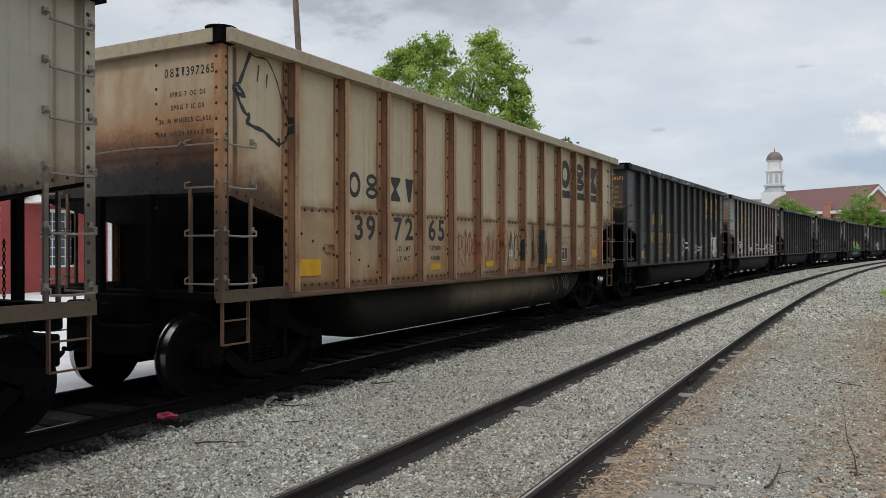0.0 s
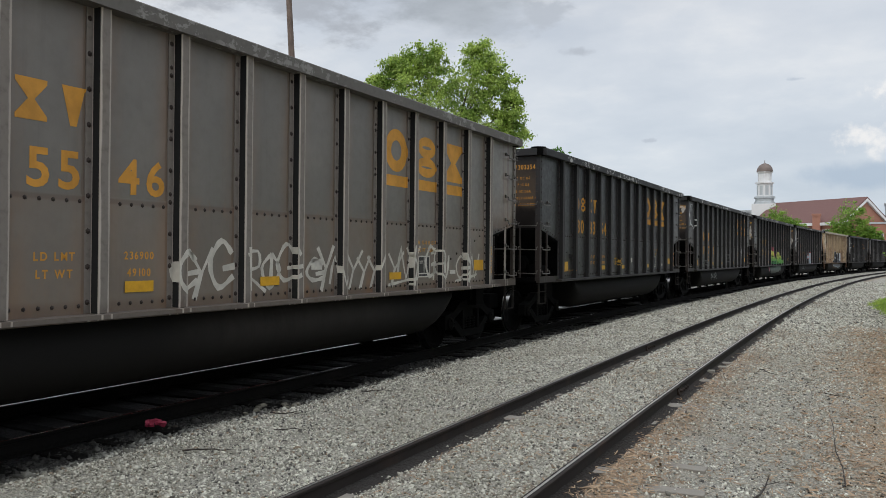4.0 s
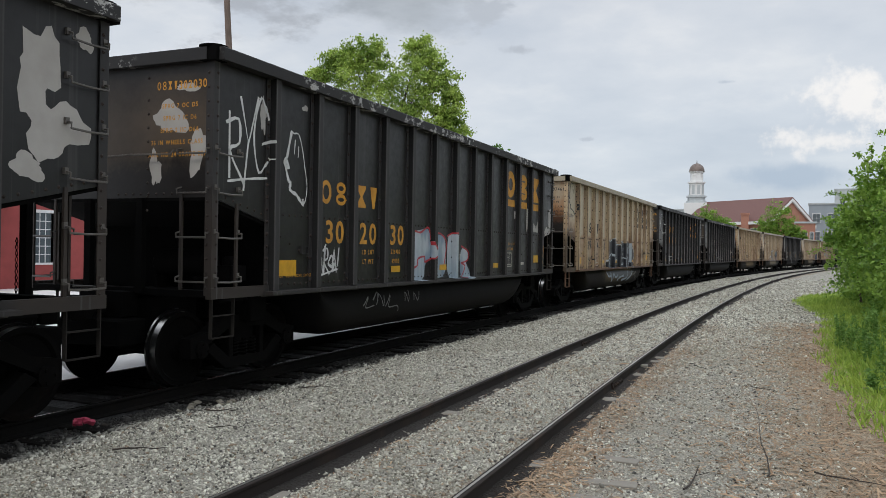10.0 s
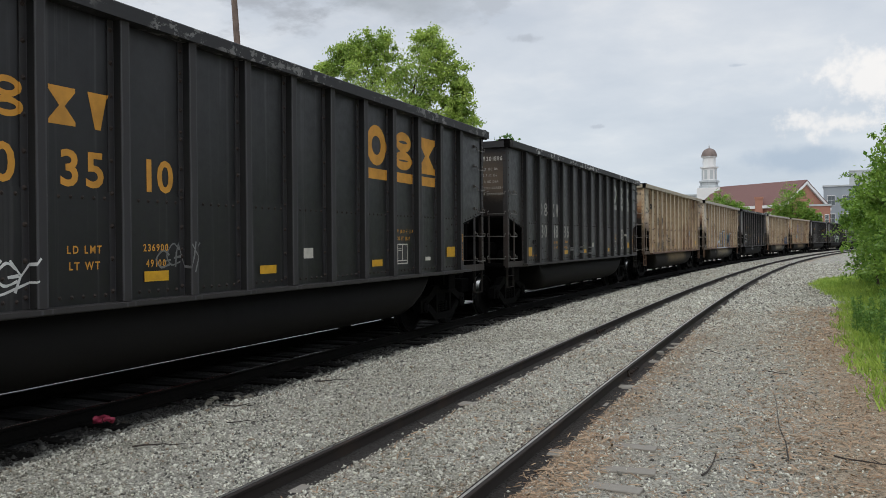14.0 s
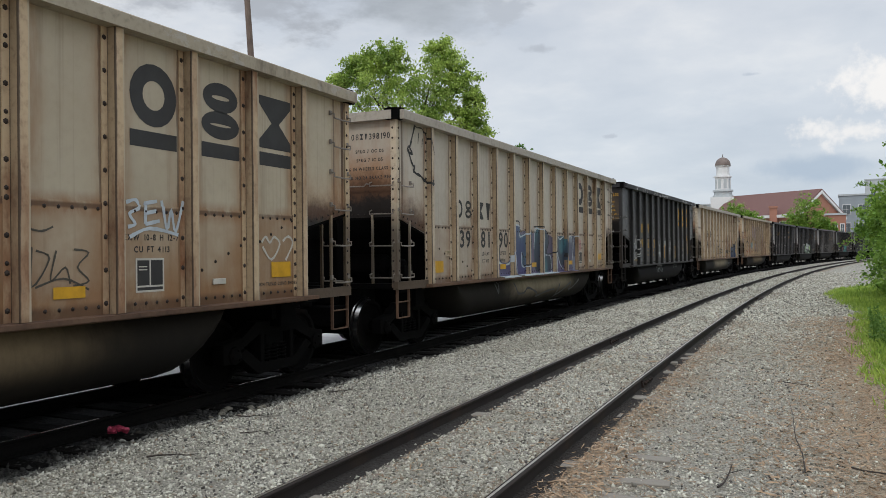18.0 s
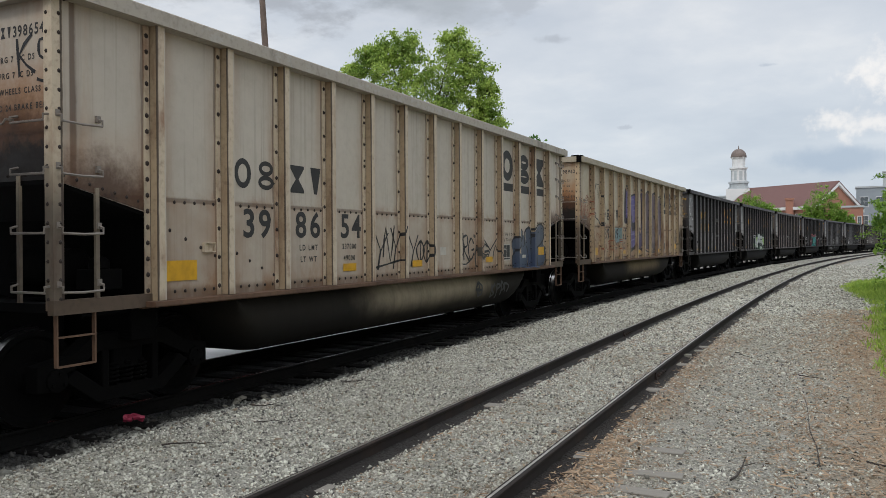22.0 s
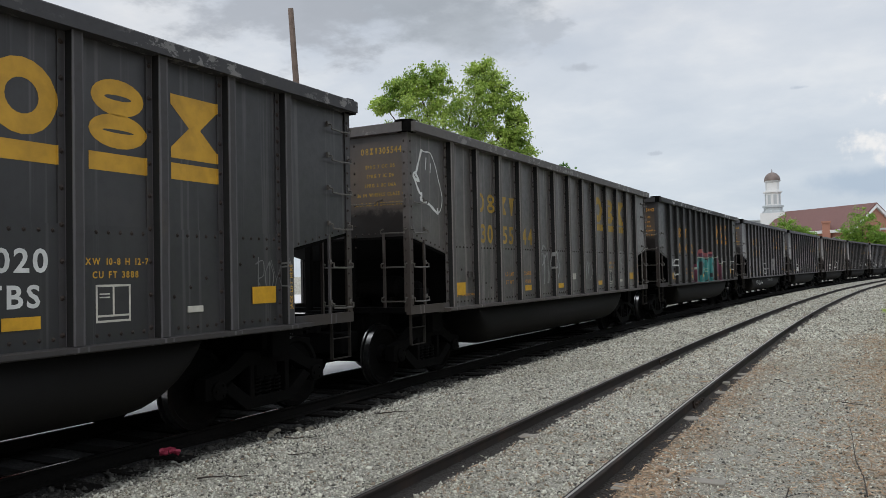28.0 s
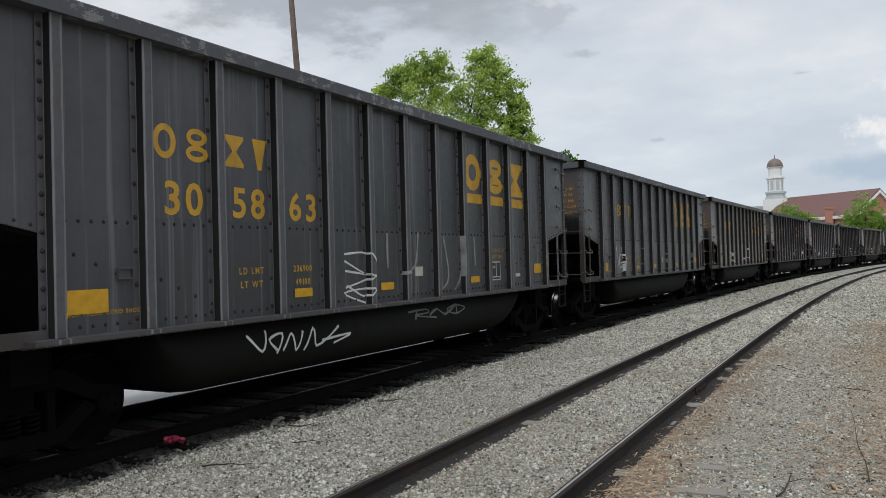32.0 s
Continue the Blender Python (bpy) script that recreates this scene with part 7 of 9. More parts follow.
    strokes(C[12], [[(5.14, 1.6), (5.11, 1.74), (5.2, 1.82), (5.27, 1.71), (5.17, 1.6), (5.14, 1.6)], [(5.31, 1.81), (5.38, 1.66), (5.47, 1.85)], [(5.49, 1.88), (5.51, 1.69), (5.64, 1.71)], [(5.49, 1.87), (5.63, 1.91)], [(5.5, 1.78), (5.61, 1.82)], [(5.67, 1.71), (5.65, 1.9), (5.78, 1.74), (5.78, 1.95)], [(5.84, 1.95), (5.82, 1.82)]], 0.05, soft_white, "white sprayed word", 0.0062, True)
    strokes(C[12], [[(6.22, 1.89), (6.25, 1.99), (6.43, 2.03), (6.43, 1.92), (6.22, 1.89)], [(6.24, 1.56), (6.26, 1.72), (6.37, 1.86), (6.48, 1.73), (6.38, 1.56), (6.26, 1.55)], [(6.48, 1.57), (6.52, 1.82), (6.63, 1.57), (6.67, 1.92)], [(6.69, 1.66), (6.86, 1.82), (6.74, 1.66), (6.93, 1.58)], [(6.28, 1.51), (6.49, 1.55), (6.71, 1.49), (6.74, 1.4)], [(6.84, 1.89), (6.86, 1.78)], [(6.91, 1.9), (6.93, 1.81)]], 0.03, soft_white, "white sprayed tag", 0.0062, True)
    strokes(C[12], [[(4.25, 0.83), (4.32, 0.93), (4.5, 0.92)], [(4.33, 0.93), (4.3, 0.79), (4.23, 0.66)], [(4.53, 0.92), (4.51, 0.65)], [(4.54, 0.91), (4.78, 0.91), (4.75, 0.63)], [(4.55, 0.79), (4.75, 0.79)], [(4.83, 0.93), (4.8, 0.66)], [(4.84, 0.91), (5.01, 0.91), (5.04, 0.65)], [(5.07, 0.9), (5.26, 0.87), (5.29, 0.73), (5.26, 0.62)]], 0.06, grey, "thin grey tag on the belly tub", 0.0062, True)
    strokes(C[12], [[(7.58, 0.75), (7.66, 0.92), (7.74, 0.77)], [(7.8, 0.84), (7.91, 0.91), (7.88, 0.76)], [(7.97, 0.76), (8.06, 0.89), (8.14, 0.74)], [(8.2, 0.77), (8.3, 0.88), (8.4, 0.8), (8.51, 0.89)]], 0.025, grey, "thin grey tag on the belly tub", 0.0062, True)
    for u, w, h in ((5.45, 0.7, 0.6), (6.5, 0.7, 0.45), (8.4, 0.6, 0.5), (9.2, 1.3, 0.4)):
        scribble(C[13], u, 1.25, w, h, black, int(u * 17), 0.035, 3)
    use_kind("long")
    f = Flat().stroke([(1.02, 3.42), (1.05, 3.08)], 0.03).stroke([(1.22, 3.44), (1.05, 3.27), (1.26, 3.10)], 0.03, False, 2)
    f.stroke([(1.44, 3.36), (1.32, 3.38), (1.32, 3.24), (1.44, 3.18), (1.40, 3.02), (1.28, 3.04)], 0.03)
    on_end(C[13], "graffiti", f, black, "short black sprayed tag", 0.004, "stuff")
    harbour = spray("slate", (0.035, 0.055, 0.10), (0.085, 0.10, 0.13), 1.1, 1.9, (0.05, 0.07, 0.13))
    forms(C[13], [[(9.73, 1.6), (9.88, 1.69), (10.06, 1.65), (10.09, 1.54), (9.92, 1.37), (10.11, 1.29), (10.14, 1.05), (9.79, 1.02), (9.71, 1.19), (9.83, 1.37), (9.73, 1.48)], [(10.18, 1.84), (10.33, 1.86), (10.38, 1.72), (10.49, 1.74), (10.63, 1.53), (10.69, 1.27), (10.65, 1), (10.19, 1.01), (10.16, 1.35)], [(10.54, 1.82), (10.78, 1.91), (10.92, 1.79), (11.08, 1.9), (11.21, 1.87), (11.2, 0.99), (10.72, 1.01), (10.67, 1.34)], [(11.25, 1.87), (11.52, 1.99), (11.75, 1.95), (11.8, 1.74), (11.72, 1.56), (11.86, 1.45), (11.88, 1.05), (11.28, 1.01)]], harbour, "slate blue sprayed bubbles", 0.0045, True)
    strokes(C[13], [[(9.73, 1.57), (9.88, 1.68), (10.08, 1.66), (10.09, 1.54), (9.88, 1.36), (9.76, 1.25), (9.77, 1.04)], [(10.2, 1.85), (10.35, 1.84), (10.36, 1.66), (10.22, 1.55)], [(10.53, 1.5), (10.51, 1.79), (10.78, 1.91), (10.92, 1.76), (10.89, 1.53)], [(10.93, 1.86), (11.13, 1.93), (11.23, 1.73)], [(11.25, 1.92), (11.54, 2), (11.78, 1.92), (11.8, 1.7), (11.62, 1.56), (11.29, 1.44)], [(11.86, 1.48), (11.92, 1.15), (11.83, 1.01)], [(10.63, 1.5), (10.73, 1.27), (10.67, 1.01)], [(11.08, 1.53), (11.29, 1.32), (11.37, 1.04)]], 0.045, black, "black outlines of a blue piece", 0.0062, True)
    strokes(C[13], [[(7.75, 1.72), (7.83, 1.68)], [(7.8, 1.33), (7.9, 1.49), (7.97, 1.32), (8.02, 1.27), (8.1, 1.39), (8.18, 1.29), (8.36, 1.31), (8.46, 1.25), (8.58, 1.2)], [(7.82, 1.33), (7.85, 1.12)]], 0.05, thin_black, "thin black wave", 0.0062, True)
    strokes(C[13], [[(8.07, 0.81), (7.94, 0.71), (8.02, 0.56), (8.18, 0.58), (8.2, 0.73), (8.07, 0.81)], [(7.89, 0.67), (8.21, 0.65)], [(8.07, 0.79), (8.05, 0.53)], [(8.7, 0.74), (8.67, 0.51), (8.82, 0.54), (8.7, 0.64), (8.86, 0.73)], [(8.92, 0.61), (9.15, 0.69), (8.95, 0.71), (8.98, 0.44)], [(9.19, 0.49), (9.22, 0.77), (9.33, 0.64), (9.19, 0.58)], [(9.4, 0.55), (9.37, 0.72), (9.59, 0.67), (9.51, 0.54)]], 0.05, black, "black tags on the belly tub", 0.0062, True)
    # rusty tan, tall violet piece
    plum = spray("plum", (0.085, 0.065, 0.20), (0.12, 0.10, 0.27), 1.4, 2.8, (0.18, 0.155, 0.31))
    plum_dim = spray("plum_dim", (0.075, 0.055, 0.11), (0.09, 0.07, 0.13), 1.4, 2.8, (0.13, 0.10, 0.15))
    mauve = spray("mauve", (0.10, 0.075, 0.08), (0.125, 0.095, 0.125), 1.4, 2.8, (0.19, 0.14, 0.135))
    lilac = plain("pale_violet_streak_paint", (0.25, 0.22, 0.40), 0.5, 0, 0.4, 4)
    soot_black = spray("plum_edge", (0.02, 0.017, 0.022), (0.02, 0.017, 0.03), 1, 3)
    forms(C[14], [[(3.66, 3.29), (3.86, 3.33), (3.76, 2.48), (3.82, 2.33), (4.28, 2.34), (4.27, 2.2), (3.64, 2.15), (3.56, 2.28)], [(4.49, 2.46), (4.63, 2.47), (4.6, 2.22), (5.11, 2.28), (5.26, 2.36), (4.99, 1.99), (4.62, 1.93), (4.48, 2.04)], [(3.95, 2.21), (4.3, 2.23), (4.31, 1.22), (4.04, 1.2)]], soot_black, "black drop shadow of a violet piece", 0.004, False)
    forms(C[14], [[(3.86, 3.39), (4.25, 3.44), (4.3, 3.18), (4.29, 2.33), (3.82, 2.33), (3.76, 2.48)], [(4.34, 3.08), (5.13, 3.2), (5.28, 3.11), (5.12, 2.6), (5.08, 2.28), (4.62, 2.18), (4.63, 2.47), (4.49, 2.46), (4.48, 1.98), (4.94, 1.96), (5.11, 1.96), (5.06, 1.5), (4.31, 1.29)]], plum, "violet sprayed letter form", 0.0046, False)
    forms(C[14], [[(5.36, 3.3), (5.48, 3.25), (5.44, 2.41), (5.49, 1.94), (5.64, 1.83), (5.79, 1.94), (5.84, 2.66), (5.79, 3.25), (5.99, 3.32), (6.19, 3.23), (6.13, 1.76), (5.82, 1.34), (5.38, 1.39), (5.29, 1.61)]], plum_dim, "violet sprayed letter form", 0.0046, False)
    forms(C[14], [[(6.35, 3.21), (6.76, 3.35), (7.06, 3.18), (7.05, 2.52), (6.89, 2.42), (7.11, 1.93), (7.1, 1.27), (6.35, 1.33)], [(7.25, 3.19), (7.72, 3.33), (8.11, 3.22), (8.1, 2.59), (7.74, 2.5), (8.24, 2.23), (8.32, 1.78), (8.07, 1.33), (7.51, 1.25), (7.27, 1.77)], [(8.55, 3.22), (8.85, 3.21), (8.93, 2.64), (9.14, 2.37), (9.22, 3.18), (9.39, 3.21), (9.35, 1.39), (9.01, 1.35), (8.62, 1.97), (8.56, 1.22), (8.31, 1.18)]], mauve, "dull mauve sprayed letter form", 0.0046, False)
    strokes(C[14], [[(3.86, 3.39), (4.25, 3.44), (4.3, 3.11), (5.13, 3.2), (5.3, 3.08), (5.08, 2.28)], [(4.31, 1.29), (5.1, 1.5), (5.07, 1.96), (4.62, 1.95), (4.48, 2.06)], [(5.36, 3.3), (5.49, 3.25), (5.46, 2.34), (5.54, 1.9), (5.66, 1.81), (5.8, 1.94), (5.87, 2.66), (5.79, 3.25)], [(5.79, 3.37), (6.19, 3.37), (6.35, 3.18), (6.22, 1.6), (5.82, 1.32), (5.38, 1.38)], [(6.35, 3.18), (6.84, 3.38), (7.09, 3.19), (6.97, 2.51), (6.81, 2.42)], [(7.19, 3.15), (7.73, 3.35), (8.17, 3.21), (8.1, 2.59), (7.71, 2.52)]], 0.06, soot_black, "black outlines of a violet piece", 0.006, False)
    strokes(C[14], [[(7.74, 2.5), (8.28, 2.21), (8.18, 1.41), (7.51, 1.24)], [(8.55, 3.25), (8.89, 3.23), (8.99, 2.5), (9.14, 2.37), (9.26, 3.2), (9.44, 3.22), (9.39, 1.37)], [(4.21, 1.21), (5.15, 1.38), (6.14, 1.22)], [(6.35, 1.29), (7.34, 1.17), (9.22, 1.3)], [(6.68, 3.14), (6.73, 2.01)], [(7.03, 1.93), (6.37, 1.88)], [(7.69, 1.95), (8.04, 1.69), (8.33, 1.96), (8.09, 2.09)]], 0.05, soot_black, "black outlines of a violet piece", 0.006, False)
    strokes(C[14], [[(3.92, 3.21), (4.22, 3.23)], [(3.87, 2.99), (4.24, 3.03)], [(3.83, 2.73), (4.25, 2.77)], [(3.79, 2.48), (4.25, 2.52)], [(4.38, 2.96), (5.18, 3.03)], [(4.38, 2.76), (5.12, 2.82)], [(4.65, 2.62), (5.12, 2.65)], [(4.65, 2.39), (5.08, 2.44)], [(4.41, 1.81), (4.99, 1.85)], [(4.36, 1.61), (5.04, 1.68)]], 0.035, lilac, "pale streaks in a violet piece", 0.0056, False)
    use_kind("long")
    f = Flat()
    f.poly([(along(2.1), 1.55), (along(2.95), 1.55), (along(2.95), 2.02), (along(2.1), 2.02)])
    on_side(C[14], "overspray", f, plain("pale_blue_paint", (0.26, 0.36, 0.36), 0.6, 0, 0.45, 3), "pale blue repainted patch behind the number", 0.0022, "stuff")
    scribble(C[14], 12.55, 1.45, 0.8, 0.85, thin_black, 64, 0.045, 4)
    scribble(C[14], 0.25, 2.3, 0.85, 0.6, brown, 61, 0.025, 5)
    scribble(C[14], 1.5, 1.25, 2.9, 0.6, brown, 62, 0.024, 8)
    # grey and blue cars
    strokes(C[15], [[(4.43, 1.91), (4.49, 1.27)], [(4.43, 1.85), (4.79, 1.91), (4.78, 1.59), (4.45, 1.53)], [(5.43, 1.86), (5.42, 1.25)], [(5.43, 1.58), (6.06, 1.87), (6.04, 1.23)], [(6.04, 1.35), (6.54, 1.4), (6.64, 1.22)], [(8.53, 1.83), (8.58, 1.11), (8.79, 1.17)], [(5.62, 2.77), (5.76, 2.38)], [(5.86, 2.62), (6.25, 2.63), (5.86, 2.73)], [(9.58, 1.36), (9.79, 1.15)]], 0.07, grey, "thin pale tags", 0.0062, True)
    mint = spray("mint", (0.46, 0.53, 0.44), (0.50, 0.53, 0.54), 1.1, 1.7, (0.26, 0.42, 0.10))
    night_green = spray("mint_edge", (0.012, 0.03, 0.018), (0.012, 0.018, 0.02), 1, 2)
    mint_back = spray("mint_back", (0.03, 0.075, 0.028), (0.012, 0.018, 0.02), 1.0, 1.5, (0.03, 0.055, 0.03))
    forms(C[16], [[(3.78, 1.68), (3.86, 1.83), (4.1, 1.95), (4.25, 2.03), (4.68, 2.05), (4.82, 1.97), (5.19, 2.04), (5.55, 1.96), (5.7, 2.05), (6, 2.08), (6.41, 2.03), (7.04, 2.02), (7.88, 2.1), (8.16, 1.87), (8.12, 1.53), (7.86, 0.89), (6.79, 0.96), (5.4, 0.99), (4.73, 0.98), (3.97, 1.1), (3.83, 1.25), (3.75, 1.49)]], mint_back, "dark sprayed backing of a painted piece", 0.0035, True)
    fat_piece(C[16], [
        [[(4.72, 1.83), (4.48, 1.89), (4.17, 1.79), (4.02, 1.53), (4.05, 1.26), (4.34, 1.12), (4.61, 1.22), (4.7, 1.4), (4.5, 1.45)]],
        [[(5.01, 1.83), (5.06, 1.09)], [(5.05, 1.87), (5.33, 1.89), (5.4, 1.69), (5.18, 1.57), (5.51, 1.47)]],
        [[(5.93, 1.71), (5.9, 1.95), (5.69, 1.96), (5.65, 1.68), (5.77, 1.56), (5.97, 1.58)]],
        [[(6.12, 1.9), (6.15, 1.03)], [(6.46, 1.88), (6.32, 1.47), (6.55, 1.11)], [(6.24, 1.44), (6.66, 1.41)]],
        [[(7.06, 1.84), (6.82, 1.79), (6.81, 1.6), (7.25, 1.39), (7.4, 1.17), (7.01, 1.05), (6.71, 1.15)]],
        [[(7.33, 1.91), (7.44, 1.58), (7.73, 1.58)], [(7.92, 1.86), (7.85, 1.43), (7.66, 0.97)]]
    ], 0.23, [mint], night_green, 0.035, "pale green and white bubble-style piece")
    strokes(C[16], [[(3.38, 1.84), (3.43, 1.69), (3.53, 1.8), (3.46, 1.89), (3.38, 1.83)], [(3.56, 1.92), (3.59, 1.73)], [(3.56, 1.91), (3.67, 1.93)], [(3.58, 1.82), (3.66, 1.84)], [(3.59, 1.73), (3.69, 1.77)], [(3.73, 1.94), (3.76, 1.77), (3.85, 1.83), (3.77, 1.85), (3.82, 1.93), (3.73, 1.93)], [(3.89, 1.87), (3.95, 1.8), (4.04, 1.9), (3.97, 1.96), (3.89, 1.87)]], 0.035, white, "white sprayed tag", 0.0062, True)
    use_kind(KIND_OF[16])
    on_side(C[16], "graffiti", Flat().text("2020", along(8.42), 1.66, 0.20, 1.05, 0.1).text("TBS", along(8.42), 1.37, 0.19, 1.05, 0.1), white, "white sprayed figures", kind="stuff")
    scribble(C[16], 12.2, 1.35, 0.5, 0.45, grey, 86, 0.012, 4)
    haze_white = plain("thin_white_spray_paint", (0.30, 0.30, 0.29), 0.6, 0, 0.5, 4)
    strokes(C[17], [[(4.23, 1.97), (4.27, 1.74), (4.23, 1.33)], [(4.28, 1.91), (4.41, 1.94), (4.44, 1.77), (4.32, 1.68)], [(4.32, 1.99), (4.45, 2.11), (4.6, 2.04)], [(4.49, 1.92), (4.45, 1.29)], [(4.53, 1.86), (4.67, 1.95), (4.69, 1.62), (4.66, 1.31)], [(4.71, 1.31), (4.85, 1.74), (4.99, 1.99), (5.05, 1.68), (4.88, 1.64)], [(5.14, 1.87), (5.34, 1.81), (5.44, 1.61), (5.23, 1.32)]], 0.045, haze_white, "thin white tag with an arc", 0.0062, True)
    strokes(C[17], [[(7.34, 1.33), (7.42, 1.67), (7.58, 1.75), (7.49, 1.42), (7.67, 1.75), (7.88, 1.51), (7.69, 1.32)], [(10.25, 1.67), (10.48, 2.05), (10.81, 1.96), (10.4, 1.81), (10.8, 1.67)]], 0.035, haze_white, "thin white tags", 0.0062, True)
    strokes(C[18], [[(0.17, 1.82), (0.25, 1.53)], [(0.2, 1.71), (0.36, 2), (0.42, 1.6)], [(0.45, 1.64), (0.56, 1.89), (0.61, 1.75), (0.79, 1.82), (1, 1.86), (1, 1.67), (1.06, 1.44), (0.84, 1.32), (0.68, 1.41)], [(0.61, 1.67), (1, 1.66)]], 0.045, white, "white sprayed tag", 0.0062, True)
    teal = spray("teal", (0.025, 0.145, 0.145), (0.045, 0.26, 0.25), 1.0, 1.9, (0.016, 0.06, 0.065))
    maroon = spray("maroon", (0.045, 0.014, 0.024), (0.13, 0.026, 0.055), 1.1, 1.8)
    rose = spray("rose_cloud", (0.30, 0.08, 0.09), (0.42, 0.14, 0.135), 2.2, 2.45)
    maroon_band = plain("plum_spray_paint", (0.10, 0.022, 0.05), 0.5)
    dark_teal = plain("black_green_spray_paint", (0.010, 0.014, 0.015), 0.5)
    lime_rim = plain("pale_green_outline_paint", (0.38, 0.46, 0.36), 0.5)
    forms(C[18], [[(3.42, 0.99), (3.66, 1.1), (3.92, 1.69), (4.06, 1.82), (4.4, 1.81), (4.4, 0.99)]], maroon, "dark maroon sprayed shadow", 0.0035, True)
    forms(C[18], [[(7.93, 2.02), (8.63, 2.04), (8.91, 1.69), (9.1, 1.54), (9.5, 1.43), (9.48, 1.12), (9.04, 0.97), (8.1, 0.98)]], maroon, "dark maroon sprayed shadow", 0.0037, True)
    forms(C[18], [[(4.44, 1.98), (4.7, 2.16), (4.94, 2.29), (5.2, 2.27), (5.26, 1.96)], [(5.44, 2.13), (5.62, 2.21), (6.07, 2.11), (6.23, 1.93), (5.53, 1.95)], [(6.38, 1.98), (6.71, 2.21), (7.24, 2.19), (7.49, 1.98)]], rose, "pink sprayed cloud over a painted piece", 0.0040, True)
    forms(C[18], [[(4.49, 1.96), (4.7, 2.09), (5.09, 2.14), (5.22, 1.96)], [(5.54, 2.07), (5.75, 2.1), (6.04, 1.94), (5.53, 1.95)], [(6.5, 1.98), (6.74, 2.12), (7.19, 2.1), (7.4, 1.98)]], maroon_band, "plum sprayed band", 0.0048, True)
    forms(C[18], [[(4.46, 1.92), (5.39, 1.94), (5.41, 1.52), (5.31, 1.0), (4.4, 1.0)], [(5.43, 1.94), (6.04, 1.92), (6.03, 0.99), (5.34, 1.0)], [(6.09, 1.84), (6.5, 1.92), (6.45, 1.0), (6.05, 1.0)], [(6.54, 1.95), (7.49, 1.96), (7.84, 1.92), (7.77, 1.65), (7.56, 1.03), (6.52, 1.01)]], teal, "teal sprayed forms", 0.0056, True)
    forms(C[18], [[(4.69, 1.79), (5.08, 1.8), (5.11, 1.7), (4.99, 1.45), (4.88, 1.07), (4.72, 1.08), (4.77, 1.46)], [(5.66, 1.76), (5.84, 1.76), (5.84, 1.58), (5.65, 1.57)], [(5.64, 1.36), (5.94, 1.38), (5.93, 1.29), (5.64, 1.27)], [(6.93, 1.76), (7.3, 1.76), (7.3, 1.63), (7.04, 1.6)], [(6.86, 1.33), (7.2, 1.37), (7.14, 1.19), (6.85, 1.17)]], dark_teal, "black counters of a teal piece", 0.0066, True)
    strokes(C[18], [[(4.44, 1.92), (4.76, 1.96), (5.39, 1.94)], [(5.39, 1.89), (5.44, 1.52), (5.28, 1.02)], [(5.43, 1.94), (5.89, 1.94), (6.07, 1.89), (6.05, 1.51)], [(5.94, 1.51), (5.65, 1.48), (5.94, 1.42), (6.03, 1.07)], [(6.5, 1.92), (6.41, 1.06)], [(6.54, 1.95), (7.06, 1.99), (7.84, 1.92), (7.77, 1.57), (7.52, 1.02)], [(7.79, 1.92), (8.02, 2.0), (8.63, 2.04), (9.1, 1.54), (9.5, 1.42), (9.42, 1.04)], [(4.01, 1.79), (3.91, 1.47), (3.69, 1.08)]], 0.03, lime_rim, "pale green outlines of a teal piece", 0.0078, True)
    strokes(C[18], [[(6.06, 1.9), (6.08, 1.5), (6.04, 1.02)], [(6.52, 1.94), (6.54, 1.5), (6.48, 1.02)], [(5.41, 1.9), (5.43, 1.5), (5.33, 1.02)], [(7.86, 1.9), (7.84, 1.6), (7.62, 1.03)]], 0.05, dark_teal, "black gaps between the letters of a teal piece", 0.0072, True)
    strokes(C[18], [[(9.25, 1.92), (9.33, 1.73)], [(9.24, 1.76), (9.44, 1.94), (9.38, 1.69)], [(9.43, 1.86), (9.57, 1.93), (9.54, 1.73)], [(9.6, 1.73), (9.66, 1.93), (9.77, 1.86), (9.63, 1.79), (9.82, 1.73)], [(9.22, 1.69), (9.94, 1.8)]], 0.024, white, "small white tag", 0.0062, True)
    strokes(C[18], [[(11.39, 1.81), (11.4, 1.42)], [(11.35, 1.77), (11.78, 1.82), (11.54, 1.58)], [(11.64, 1.42), (11.7, 1.78), (11.93, 1.74), (11.77, 1.58), (12, 1.41)], [(11.93, 1.82), (12.29, 1.74), (12.17, 1.49), (12.33, 1.32), (12.08, 1.24)]], 0.028, white, "small white tag", 0.0062, True)
    strokes(C[19], [[(4.41, 1.7), (4.97, 1.7), (5.1, 1.39), (4.41, 1.61)], [(4.42, 1.48), (5.03, 1.39), (4.43, 1.26)], [(4.46, 1.29), (4.87, 1.13), (5.02, 1.23), (4.39, 1.19), (4.9, 1.04)]], 0.026, white, "white sprayed tag", 0.0062, True)
    strokes(C[19], [[(2.48, 0.81), (2.74, 0.61), (2.82, 0.84)], [(3.02, 0.59), (2.86, 0.73), (3.11, 0.78), (3.01, 0.56)], [(3.12, 0.58), (3.28, 0.77), (3.38, 0.56), (3.51, 0.78)], [(3.54, 0.54), (3.73, 0.8), (3.8, 0.57), (4.29, 0.78)], [(3.9, 0.63), (4.55, 0.66), (4.17, 0.57)]], 0.03, white, "white tag on the belly tub", 0.0062, True)
